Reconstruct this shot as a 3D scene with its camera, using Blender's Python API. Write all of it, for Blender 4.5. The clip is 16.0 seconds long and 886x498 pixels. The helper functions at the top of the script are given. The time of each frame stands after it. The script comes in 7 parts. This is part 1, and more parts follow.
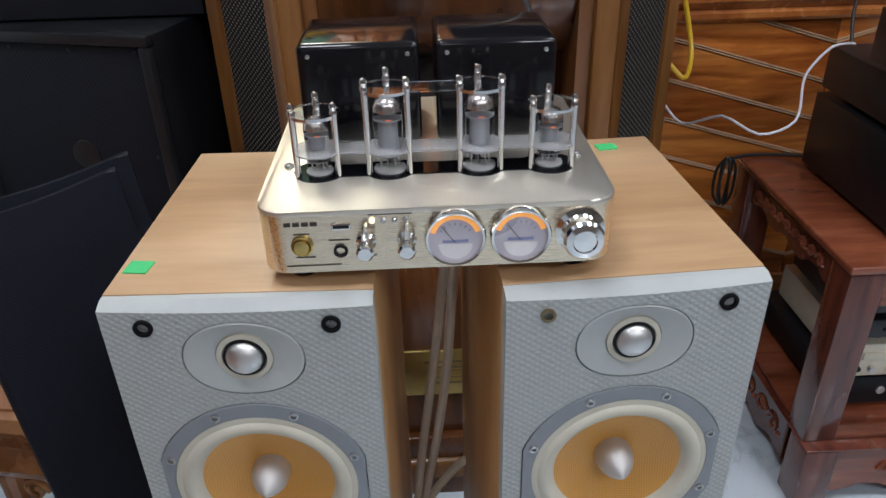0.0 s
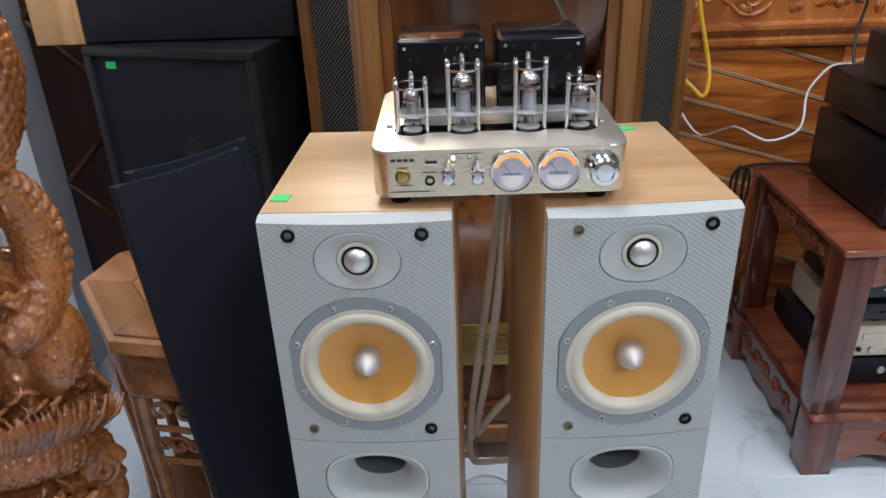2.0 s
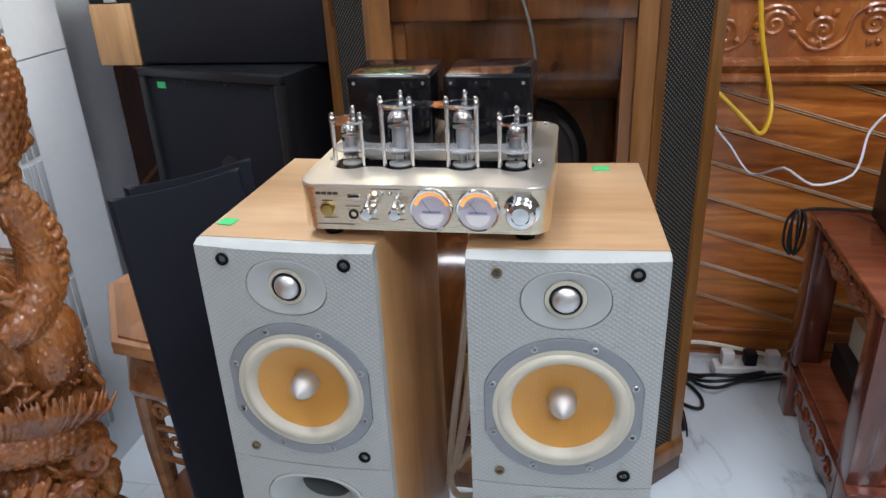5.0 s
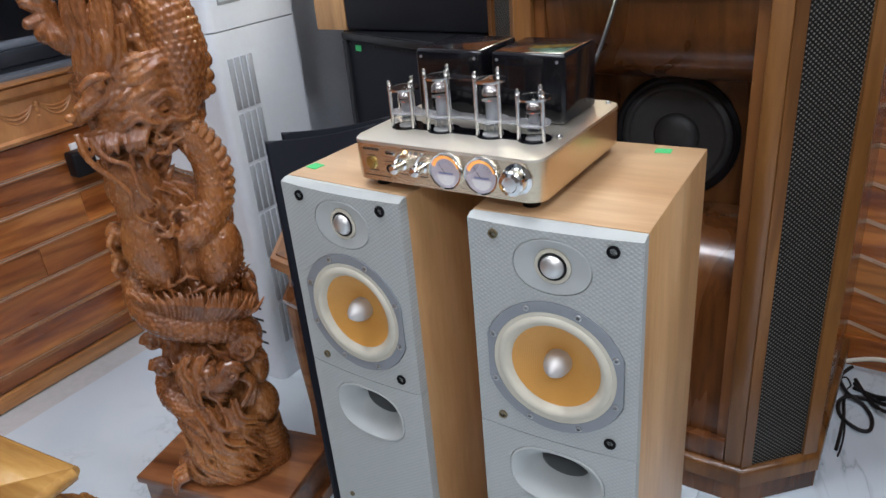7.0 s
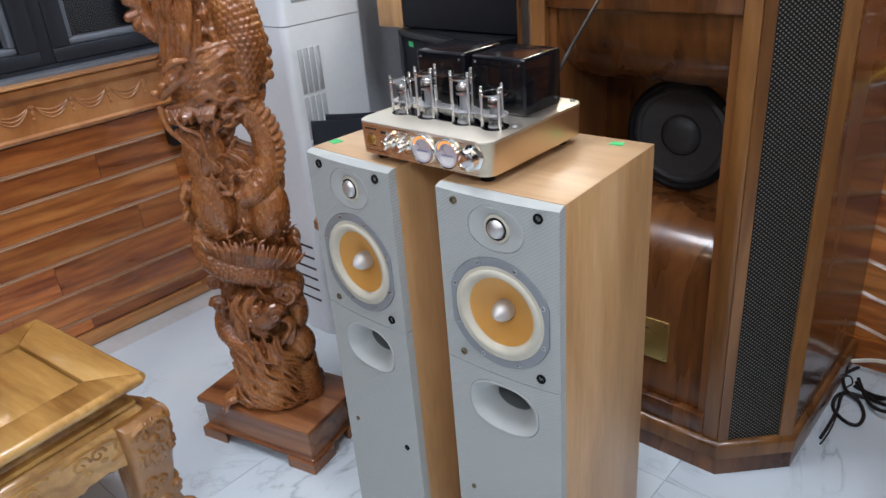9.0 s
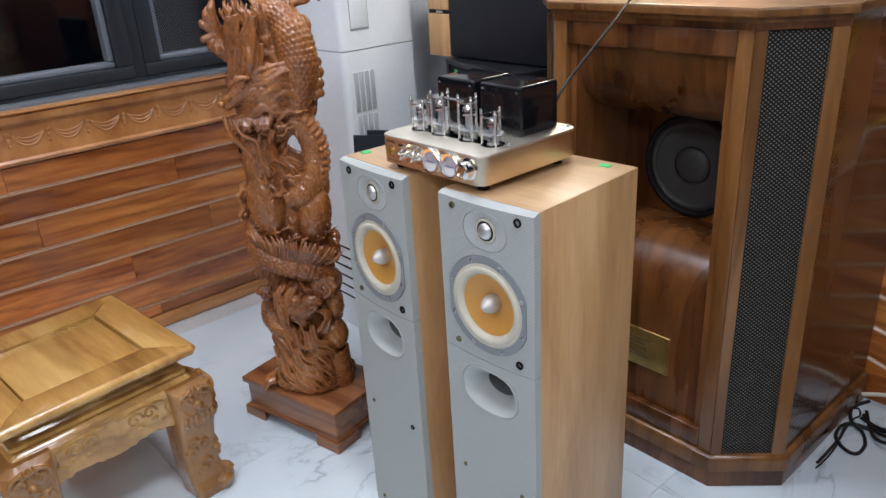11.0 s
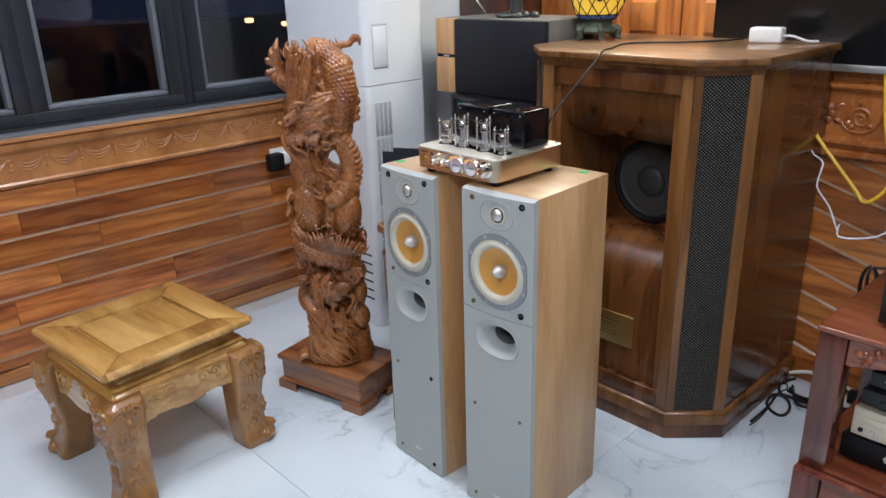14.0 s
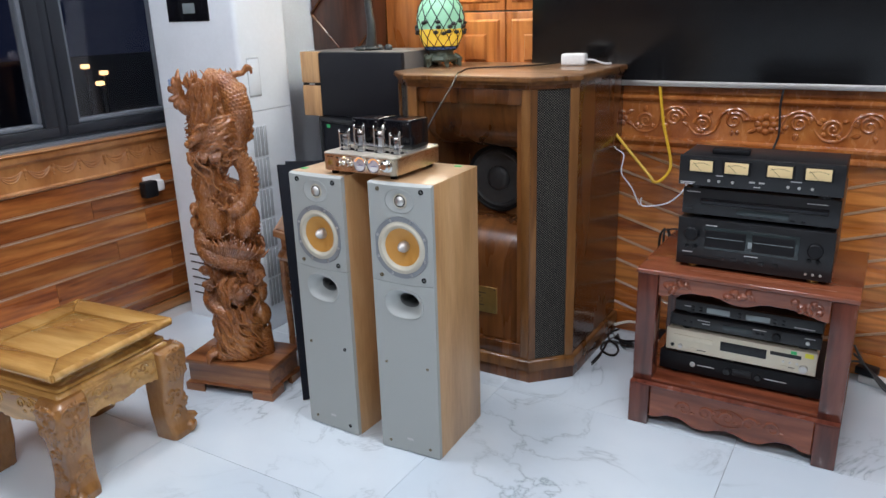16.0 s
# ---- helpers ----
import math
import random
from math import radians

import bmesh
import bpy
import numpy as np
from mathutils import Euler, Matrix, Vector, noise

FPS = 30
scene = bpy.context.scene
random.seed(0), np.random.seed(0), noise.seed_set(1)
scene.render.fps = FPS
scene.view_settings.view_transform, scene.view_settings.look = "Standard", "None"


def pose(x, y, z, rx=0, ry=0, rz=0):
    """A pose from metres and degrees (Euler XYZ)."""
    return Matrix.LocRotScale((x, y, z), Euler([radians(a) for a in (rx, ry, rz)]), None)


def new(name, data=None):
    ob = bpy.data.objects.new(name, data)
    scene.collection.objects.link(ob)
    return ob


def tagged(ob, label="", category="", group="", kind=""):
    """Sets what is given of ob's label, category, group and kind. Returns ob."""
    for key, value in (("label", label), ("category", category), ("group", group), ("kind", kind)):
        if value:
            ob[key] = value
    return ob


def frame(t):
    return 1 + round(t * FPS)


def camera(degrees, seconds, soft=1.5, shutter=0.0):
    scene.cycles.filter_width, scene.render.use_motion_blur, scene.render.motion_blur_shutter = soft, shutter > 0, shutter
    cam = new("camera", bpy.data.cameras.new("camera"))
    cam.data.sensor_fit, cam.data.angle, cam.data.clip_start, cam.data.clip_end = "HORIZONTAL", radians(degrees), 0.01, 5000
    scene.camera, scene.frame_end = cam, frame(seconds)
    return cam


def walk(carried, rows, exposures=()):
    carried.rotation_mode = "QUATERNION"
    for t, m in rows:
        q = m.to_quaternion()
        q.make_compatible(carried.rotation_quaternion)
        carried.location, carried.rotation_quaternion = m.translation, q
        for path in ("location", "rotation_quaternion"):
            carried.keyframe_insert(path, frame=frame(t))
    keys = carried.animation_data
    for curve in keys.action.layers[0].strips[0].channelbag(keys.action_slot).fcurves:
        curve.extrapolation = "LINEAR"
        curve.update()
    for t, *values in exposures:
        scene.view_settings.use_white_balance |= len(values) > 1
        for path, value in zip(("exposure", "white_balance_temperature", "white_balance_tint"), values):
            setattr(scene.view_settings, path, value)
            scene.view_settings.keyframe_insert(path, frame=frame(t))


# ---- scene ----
cam = camera(61.7, 16.0)
METRES, EYE, TILT, LEAN, TURN = 2.4012, 1.1453, 0.0, 0.0, -1.9
ROWS = [
    (0.0, 0.0, 0.0, 0.0, -0.74, -29.87, 1.29),
    (0.5, 0.0003, -0.031, 0.0008, 0.31, -28.92, 1.67),
    (1.0, -0.0031, -0.0508, -0.0, 1.07, -28.2, 1.8),
    (1.5, -0.0098, -0.0774, 0.0015, 1.6, -27.38, 1.82),
    (2.0, -0.0119, -0.0993, 0.003, 1.89, -26.53, 1.87),
    (2.5, -0.0118, -0.1206, 0.0049, 1.75, -25.84, 2.23),
    (3.0, -0.007, -0.1365, 0.0045, 1.55, -25.42, 2.73),
    (3.5, -0.0013, -0.1398, 0.006, 1.43, -24.95, 3.09),
    (6.0, 0.1418, -0.0575, 0.0087, 25.03, -25.31, 3.13),
    (6.5, 0.1715, -0.0618, 0.012, 31.2, -25.88, 4.52),
    (7.0, 0.201, -0.0777, 0.0135, 34.48, -25.9, 4.74),
    (7.5, 0.2326, -0.0982, 0.0196, 36.41, -25.98, 4.5),
    (8.0, 0.252, -0.1046, 0.0246, 37.21, -26.03, 4.41),
    (8.5, 0.2764, -0.1033, 0.0281, 38.92, -25.96, 4.27),
    (9.0, 0.3123, -0.1029, 0.0306, 43.05, -25.78, 4.26),
    (11.5, 0.4206, -0.1295, 0.0412, 50.31, -22.95, 3.15),
    (12.0, 0.4465, -0.1426, 0.0415, 51.39, -22.67, 3.04),
    (12.5, 0.4672, -0.1495, 0.0448, 53.3, -22.34, 2.17),
    (13.0, 0.4825, -0.172, 0.0486, 54.4, -22.07, 1.76),
    (13.5, 0.4935, -0.2273, 0.0581, 52.6, -20.84, 2.99),
    (14.0, 0.5106, -0.2704, 0.0613, 48.12, -20.31, 1.54),
    (14.5, 0.5325, -0.3184, 0.0576, 43.87, -19.68, 0.57),
    (15.0, 0.5497, -0.3645, 0.0578, 41.48, -19.19, 0.8),
    (15.5, 0.5518, -0.4171, 0.0634, 37.25, -18.35, 1.94),
    (16.0, 0.555, -0.4717, 0.0612, 32.83, -17.84, 1.63),
]
walk(cam, [(t, pose(0, 0, EYE, TILT, LEAN, TURN) @ pose(METRES * x, METRES * y, METRES * z, 90 + pitch, roll, yaw)) for t, x, y, z, yaw, pitch, roll in ROWS],
     exposures=[(0.0, -0.40), (1.0, -0.26), (1.5, -0.18), (2.0, -0.02), (3.5, 0.08), (6.0, 0.0), (7.5, -0.06), (9.0, -0.03), (12.0, -0.02), (14.0, -0.03), (15.0, 0.02), (16.0, -0.05)])

# ---- world and light ----
K = 0.945  # metres in one unit of the plan below
world = bpy.data.worlds.new("night")
scene.world = world
world.use_nodes = True
world.node_tree.nodes["Background"].inputs[0].default_value = (0.010, 0.014, 0.035, 1)
world.node_tree.nodes["Background"].inputs[1].default_value = 0.6
scene.view_settings.exposure = 0.0


def lamp(name, x, y, z, size, power, colour, sy=None):
    data = bpy.data.lights.new(name, "AREA")
    data.shape, data.size, data.size_y = "RECTANGLE", size, sy or size
    data.energy, data.color = power, colour
    ob = new(name, data)
    ob.location = (x * K, y * K, z * K)
    return ob


PANELS = [(-0.55, 0.25, 26), (1.10, 0.20, 22), (2.60, 0.20, 13), (-0.50, -1.90, 4), (1.05, -1.90, 37), (2.60, -1.90, 14)]
COOL = (0.86, 0.885, 0.98)
for px_, py_, watts in PANELS:
    lamp("panel_light", px_, py_, 2.955, 0.56, watts, COOL)
bulb = new("bulb_light", bpy.data.lights.new("bulb_light", "POINT"))
bulb.data.energy, bulb.data.color, bulb.data.shadow_soft_size = 5.0, (1.0, 0.95, 0.88), 0.05
bulb.location = (-0.275 * K, 1.478 * K, 1.585 * K)

# ---- node materials ----


class Nodes:
    def __init__(self, name):
        self.mat = bpy.data.materials.new(name)
        self.mat.use_nodes = True
        self.t = self.mat.node_tree
        self.b = self.t.nodes["Principled BSDF"]

    def add(self, kind, **vals):
        n = self.t.nodes.new(kind)
        for k, v in vals.items():
            n.inputs[k.replace("_", " ")].default_value = v
        return n

    def link(self, a, b):
        self.t.links.new(a, b)

    def math(self, op, a, b=0.5, c=None):
        n = self.t.nodes.new("ShaderNodeMath")
        n.operation = op
        for i, v in enumerate((a, b) if c is None else (a, b, c)):
            if isinstance(v, (int, float)):
                n.inputs[i].default_value = v
            else:
                self.link(v, n.inputs[i])
        return n.outputs[0]

    def coords(self, scale=(1, 1, 1), shift=True, rot=(0, 0, 0)):
        tc = self.t.nodes.new("ShaderNodeTexCoord")
        mp = self.t.nodes.new("ShaderNodeMapping")
        mp.inputs["Scale"].default_value = scale
        mp.inputs["Rotation"].default_value = rot
        self.link(tc.outputs["Object"], mp.inputs["Vector"])
        if shift:
            oi = self.t.nodes.new("ShaderNodeObjectInfo")
            v = self.t.nodes.new("ShaderNodeVectorMath")
            v.operation = "MULTIPLY"
            v.inputs[1].default_value = (37, 53, 71)
            self.link(oi.outputs["Random"], v.inputs[0])
            self.link(v.outputs[0], mp.inputs["Location"])
        return mp.outputs[0]

    def ramp(self, fac, stops):
        r = self.t.nodes.new("ShaderNodeValToRGB")
        els = r.color_ramp.elements
        while len(els) < len(stops):
            els.new(0.5)
        for e, (p, c) in zip(els, stops):
            e.position, e.color = p, (*c, 1) if len(c) == 3 else c
        self.link(fac, r.inputs[0])
        return r.outputs[0]

    def noise(self, vec, scale, detail=4, rough=0.55, dist=0.0):
        n = self.add("ShaderNodeTexNoise", Scale=scale, Detail=detail, Roughness=rough, Distortion=dist)
        self.link(vec, n.inputs["Vector"])
        return n.outputs["Fac"]

    def bump(self, height, strength, distance=0.002):
        bp = self.add("ShaderNodeBump", Strength=strength, Distance=distance)
        self.link(height, bp.inputs["Height"])
        self.link(bp.outputs[0], self.b.inputs["Normal"])

    def mixc(self, fac, a, b, mode="MIX"):
        m = self.t.nodes.new("ShaderNodeMix")
        m.data_type, m.blend_type = "RGBA", mode
        for sock, v in ((m.inputs[0], fac), (m.inputs[6], a), (m.inputs[7], b)):
            if isinstance(v, (int, float)):
                sock.default_value = v
            elif isinstance(v, tuple):
                sock.default_value = (*v, 1)
            else:
                self.link(v, sock)
        return m.outputs[2]

    def set(self, rough=0.5, metal=0.0, coat=0.0, spec=0.5, coat_rough=0.1):
        self.b.inputs["Roughness"].default_value = rough
        self.b.inputs["Metallic"].default_value = metal
        self.b.inputs["Coat Weight"].default_value = coat
        self.b.inputs["Coat Roughness"].default_value = coat_rough
        self.b.inputs["Specular IOR Level"].default_value = spec
        return self


def soften(c):
    """Varnish keeps a little blue."""
    return (c[0], c[1], c[2] + 0.05 * (c[1] - c[2]))


def wood(name, dark, mid, light, grain="x", rough=0.35, coat=0.4, size=1.0, tone=0.5, lines=0.5, coat_rough=0.1, knots=False):
    """Grained wood; every piece takes its own tone and its own stretch of grain."""
    dark, mid, light = soften(dark), soften(mid), soften(light)
    n = Nodes(name)
    st = {"x": (0.14, 1, 1), "y": (1, 0.14, 1), "z": (1, 1, 0.14)}[grain]
    v = n.coords(tuple(s * size for s in st))
    broad = n.noise(v, 9, 3, 0.5, 0.6)
    fine = n.noise(v, 70, 4, 0.65, 0.3)
    mixed = n.math("ADD", n.math("MULTIPLY", broad, 0.72), n.math("MULTIPLY", fine, 0.28))
    col = n.ramp(mixed, [(0.36, dark), (0.5, mid), (0.64, light)])
    rings = n.t.nodes.new("ShaderNodeTexWave")
    rings.wave_type, rings.bands_direction = "BANDS", {"x": "Z", "y": "Z", "z": "X"}[grain]
    for k, val in (("Scale", 6.0), ("Distortion", 9.0), ("Detail", 2.0), ("Detail Scale", 1.2)):
        rings.inputs[k].default_value = val
    n.link(v, rings.inputs["Vector"])
    ring = n.ramp(rings.outputs["Fac"], [(0.0, (0.55, 0.5, 0.45)), (0.3, (1, 1, 1)), (1.0, (1, 1, 1))])
    col = n.mixc(lines, col, ring, "MULTIPLY")
    if knots:
        kn = n.add("ShaderNodeTexVoronoi", Scale=3.2)
        n.link(n.coords({"x": (0.5, 1, 1.2), "y": (1, 0.5, 1.2), "z": (1, 1.2, 0.5)}[grain]), kn.inputs["Vector"])
        near = n.math("ADD", kn.outputs["Distance"], n.math("MULTIPLY", fine, 0.04))
        spot = n.ramp(near, [(0.03, (0.22, 0.13, 0.09)), (0.06, (0.62, 0.50, 0.42)), (0.10, (1, 1, 1))])
        col = n.mixc(0.85, col, spot, "MULTIPLY")
        swirl = n.t.nodes.new("ShaderNodeTexWave")
        swirl.wave_type = "RINGS"
        for key_, val in (("Scale", 7.0), ("Distortion", 7.0), ("Detail", 3.0), ("Detail Scale", 1.5)):
            swirl.inputs[key_].default_value = val
        n.link(v, swirl.inputs["Vector"])
        col = n.mixc(0.5, col, n.ramp(swirl.outputs["Fac"], [(0.0, (0.42, 0.32, 0.27)), (0.22, (0.9, 0.88, 0.86)), (0.5, (1, 1, 1))]), "MULTIPLY")
    oi = n.t.nodes.new("ShaderNodeObjectInfo")
    k = n.math("ADD", n.math("MULTIPLY", oi.outputs["Random"], tone), 1 - tone / 2)
    hsv = n.add("ShaderNodeHueSaturation")
    n.link(k, hsv.inputs["Value"])
    n.link(col, hsv.inputs["Color"])
    n.link(hsv.outputs[0], n.b.inputs["Base Color"])
    n.set(rough, 0, coat, 0.5, coat_rough)
    n.link(n.math("ADD", n.math("MULTIPLY", broad, 0.25), rough - 0.12), n.b.inputs["Roughness"])
    n.bump(fine, 0.12, 0.001)
    return n.mat


def plain(name, colour, rough=0.5, metal=0.0, coat=0.0, wear=0.08, scale=60, bump=0.05, spec=0.5):
    """Paint, plastic, rubber or metal with slight uneven tone and fine relief."""
    n = Nodes(name)
    v = n.coords()
    big = n.noise(v, 6, 3)
    small = n.noise(v, scale, 3)
    f = n.math("ADD", n.math("MULTIPLY", big, 0.6), n.math("MULTIPLY", small, 0.4))
    lo = tuple(c * (1 - wear) for c in colour)
    hi = tuple(min(1, c * (1 + wear)) for c in colour)
    n.link(n.ramp(f, [(0.35, lo), (0.65, hi)]), n.b.inputs["Base Color"])
    n.set(rough, metal, coat, spec)
    n.link(n.math("ADD", n.math("MULTIPLY", big, 0.16), max(0.02, rough - 0.08)), n.b.inputs["Roughness"])
    if bump:
        n.bump(small, bump, 0.0006)
    return n.mat


def glow(name, colour, strength):
    n = Nodes(name)
    n.b.inputs["Base Color"].default_value = (*colour, 1)
    n.b.inputs["Emission Color"].default_value = (*colour, 1)
    n.b.inputs["Emission Strength"].default_value = strength
    return n.mat


def glass(name, colour=(1, 1, 1), rough=0.02, ior=1.45):
    n = Nodes(name)
    n.b.inputs["Base Color"].default_value = (*colour, 1)
    n.b.inputs["Transmission Weight"].default_value = 1.0
    n.b.inputs["IOR"].default_value = ior
    n.b.inputs["Roughness"].default_value = rough
    return n.mat


def marble():
    n = Nodes("white_marble_tile")
    v = n.coords((1, 1, 1))
    warp = n.noise(v, 2.2, 5, 0.6, 1.6)
    vein = n.math("ABSOLUTE", n.math("SUBTRACT", warp, 0.5))
    veins = n.ramp(vein, [(0.0, (0.38, 0.44, 0.48)), (0.006, (0.53, 0.60, 0.645)), (0.030, (0.665, 0.735, 0.78)), (0.2, (0.70, 0.775, 0.825))])
    patch = n.ramp(n.noise(v, 1.3, 3), [(0.4, (0.86, 0.885, 0.91)), (0.62, (1, 1, 1))])
    keep = n.ramp(n.noise(v, 1.7, 2), [(0.48, (0, 0, 0)), (0.66, (1, 1, 1))])
    col = n.mixc(keep, (0.69, 0.768, 0.82), veins)
    n.link(n.mixc(1.0, col, patch, "MULTIPLY"), n.b.inputs["Base Color"])
    n.set(0.12, 0, 0.3)
    n.link(n.math("ADD", n.math("MULTIPLY", n.noise(v, 14, 3), 0.10), 0.07), n.b.inputs["Roughness"])
    return n.mat


def dimpled():
    n = Nodes("grey_dimpled_baffle")
    v = n.coords((0.82, 0.02, 1.15), False, (0, radians(45), 0))
    vo = n.add("ShaderNodeTexVoronoi", Scale=215.0, Randomness=0.04)
    n.link(v, vo.inputs["Vector"])
    cell = n.ramp(vo.outputs["Distance"], [(0.0, (1, 1, 1)), (0.55, (0, 0, 0))])
    n.link(n.mixc(cell, (0.398, 0.423, 0.410), (0.464, 0.490, 0.474)), n.b.inputs["Base Color"])
    n.set(0.6, 0, 0, 0.4)
    n.bump(cell, 0.6, 0.0010)
    return n.mat


def kevlar():
    n = Nodes("yellow_woven_cone")
    v = n.coords((1, 1, 1), False)
    parts = []
    for d in ("X", "Z"):
        w = n.t.nodes.new("ShaderNodeTexWave")
        w.bands_direction = d
        w.inputs["Scale"].default_value = 150
        n.link(v, w.inputs["Vector"])
        parts.append(w.outputs["Fac"])
    m = n.math("MULTIPLY", *parts)
    big = n.noise(v, 25, 2)
    col = n.mixc(m, (0.62, 0.285, 0.055), (0.82, 0.415, 0.100))
    n.link(n.mixc(n.math("MULTIPLY", big, 0.3), col, (0.64, 0.37, 0.09)), n.b.inputs["Base Color"])
    n.set(0.42)
    n.bump(m, 0.35, 0.0006)
    return n.mat


def mesh_cloth(name, base, dot, scale, bump=0.6, coat=0.0, stretch=1.0):
    """Woven or perforated covering: a regular grid of raised studs."""
    n = Nodes(name)
    v = n.coords((1, 1, 1), False)
    sep = n.t.nodes.new("ShaderNodeSeparateXYZ")
    n.link(v, sep.inputs[0])
    across = n.math("SINE", n.math("MULTIPLY", sep.outputs["X"], scale * math.pi * stretch))
    along = n.math("SINE", n.math("MULTIPLY", sep.outputs["Z"], scale * math.pi))
    f = n.ramp(n.math("MULTIPLY", across, along), [(0.15, (0, 0, 0)), (0.75, (1, 1, 1))])
    n.link(n.mixc(f, base, dot), n.b.inputs["Base Color"])
    n.set(0.55, 0, coat, 0.25)
    n.bump(f, bump, 0.002)
    return n.mat


def carved(name, dark, mid, light, rough=0.28, coat=0.5, scale=45, depth=0.35, strands=False):
    """Varnished carved wood: grain, darker grooves, small chisel relief."""
    n = Nodes(name)
    dark, mid, light = soften(dark), soften(mid), soften(light)
    v = n.coords((1, 1, 0.5))
    broad = n.noise(v, 7, 4, 0.6, 0.8)
    cell = n.add("ShaderNodeTexVoronoi", Scale=float(scale))
    n.link(v, cell.inputs["Vector"])
    chip = n.noise(v, scale * 1.6, 4, 0.6, 0.5)
    col = n.ramp(n.math("ADD", n.math("MULTIPLY", broad, 0.75), n.math("MULTIPLY", chip, 0.25)), [(0.32, dark), (0.5, mid), (0.68, light)])
    n.link(col, n.b.inputs["Base Color"])
    n.set(rough, 0, coat)
    n.link(n.math("ADD", n.math("MULTIPLY", chip, 0.22), rough - 0.1), n.b.inputs["Roughness"])
    relief = n.math("ADD", n.math("MULTIPLY", cell.outputs["Distance"], 0.6), chip)
    if strands:
        w = n.t.nodes.new("ShaderNodeTexWave")
        w.bands_direction = "DIAGONAL"
        for key_, val in (("Scale", 17.0), ("Distortion", 12.0), ("Detail", 2.0), ("Detail Scale", 1.0)):
            w.inputs[key_].default_value = val
        n.link(v, w.inputs["Vector"])
        relief = n.math("ADD", n.math("MULTIPLY", w.outputs["Fac"], 0.5), relief)
        n.link(n.mixc(0.22, col, n.ramp(w.outputs["Fac"], [(0.0, (0.35, 0.28, 0.22)), (0.4, (1, 1, 1))]), "MULTIPLY"), n.b.inputs["Base Color"])
    n.bump(relief, depth, 0.004)
    return n.mat


def brushed(name, colour, rough=0.3, axis=(1, 60, 60)):
    n = Nodes(name)
    v = n.coords(axis)
    streak = n.noise(v, 45, 3, 0.6)
    n.link(n.ramp(streak, [(0.3, tuple(c * 0.95 for c in colour)), (0.7, colour)]), n.b.inputs["Base Color"])
    n.set(rough, 1.0)
    n.link(n.math("ADD", n.math("MULTIPLY", streak, 0.15), rough - 0.07), n.b.inputs["Roughness"])
    n.bump(streak, 0.025, 0.0003)
    return n.mat


TEAK = wood("varnished_teak_board", (0.21, 0.052, 0.012), (0.46, 0.145, 0.029), (0.66, 0.262, 0.058), "y", 0.3, 0.35, tone=0.65, lines=0.45, knots=True)
TEAK_X = wood("varnished_teak_panel", (0.29, 0.073, 0.011), (0.55, 0.178, 0.027), (0.73, 0.285, 0.050), "x", 0.28, 0.4, tone=0.4, knots=True)
TEAK_LIGHT = wood("light_teak_moulding", (0.33, 0.128, 0.034), (0.51, 0.228, 0.070), (0.64, 0.34, 0.125), "y", 0.33, 0.3, tone=0.2)
TEAK_GOLD = wood("golden_teak_panel", (0.27, 0.082, 0.016), (0.40, 0.135, 0.030), (0.51, 0.20, 0.05), "z", 0.3, 0.4, tone=0.2)
DARKWOOD = wood("dark_red_panel_wood", (0.022, 0.007, 0.004), (0.045, 0.014, 0.007), (0.08, 0.026, 0.012), "z", 0.3, 0.4, tone=0.3)
MAPLE = wood("cherry_veneer_light", (0.47, 0.255, 0.095), (0.585, 0.340, 0.140), (0.67, 0.42, 0.195), "z", 0.42, 0.5, 1.4, tone=0.06, lines=0.3, coat_rough=0.42)
# grain along x; colour paled slightly to take in the sheen on top
MAPLE_TOP = wood("sheen_cherry_veneer_top", (0.46, 0.275, 0.130), (0.55, 0.350, 0.180), (0.62, 0.415, 0.230), "x", 0.40, 0.5, 1.4, tone=0.06, lines=0.2, coat_rough=0.40)
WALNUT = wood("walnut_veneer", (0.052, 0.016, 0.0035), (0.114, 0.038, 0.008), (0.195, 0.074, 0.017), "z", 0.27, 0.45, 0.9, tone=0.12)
# same walnut darkened: the shade on the cabinet sides is in the colour
WALNUT_SHADED = wood("shaded_walnut_side_veneer", (0.034, 0.011, 0.003), (0.072, 0.024, 0.006), (0.120, 0.044, 0.011), "z", 0.25, 0.5, 0.8, tone=0.1)
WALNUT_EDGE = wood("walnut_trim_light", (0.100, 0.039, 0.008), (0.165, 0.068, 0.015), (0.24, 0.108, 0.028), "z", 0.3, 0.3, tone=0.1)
# walnut lightened and greyed to carry the whitish sheen on the top
WALNUT_SHEEN = wood("sheen_walnut_top_veneer", (0.24, 0.128, 0.062), (0.36, 0.205, 0.105), (0.45, 0.27, 0.15), "x", 0.36, 0.6, tone=0.05)
REDWOOD = wood("dark_red_lacquered_wood", (0.070, 0.018, 0.011), (0.130, 0.033, 0.019), (0.19, 0.055, 0.030), "z", 0.22, 0.6, tone=0.12)
REDWOOD_X = wood("red_lacquered_panel", (0.125, 0.032, 0.014), (0.215, 0.058, 0.024), (0.30, 0.094, 0.042), "x", 0.22, 0.55, tone=0.1)
BASEWOOD = wood("reddish_plinth_wood", (0.15, 0.050, 0.016), (0.28, 0.102, 0.032), (0.41, 0.175, 0.060), "x", 0.32, 0.35, tone=0.2, knots=True)
STOOLWOOD = wood("yellow_lacquered_wood", (0.34, 0.165, 0.035), (0.50, 0.268, 0.062), (0.63, 0.370, 0.105), "x", 0.16, 0.8, tone=0.08)
STOOLCARVE = carved("yellow_carved_wood", (0.20, 0.084, 0.020), (0.31, 0.140, 0.034), (0.43, 0.215, 0.060), 0.22, 0.6, 34, 0.5)
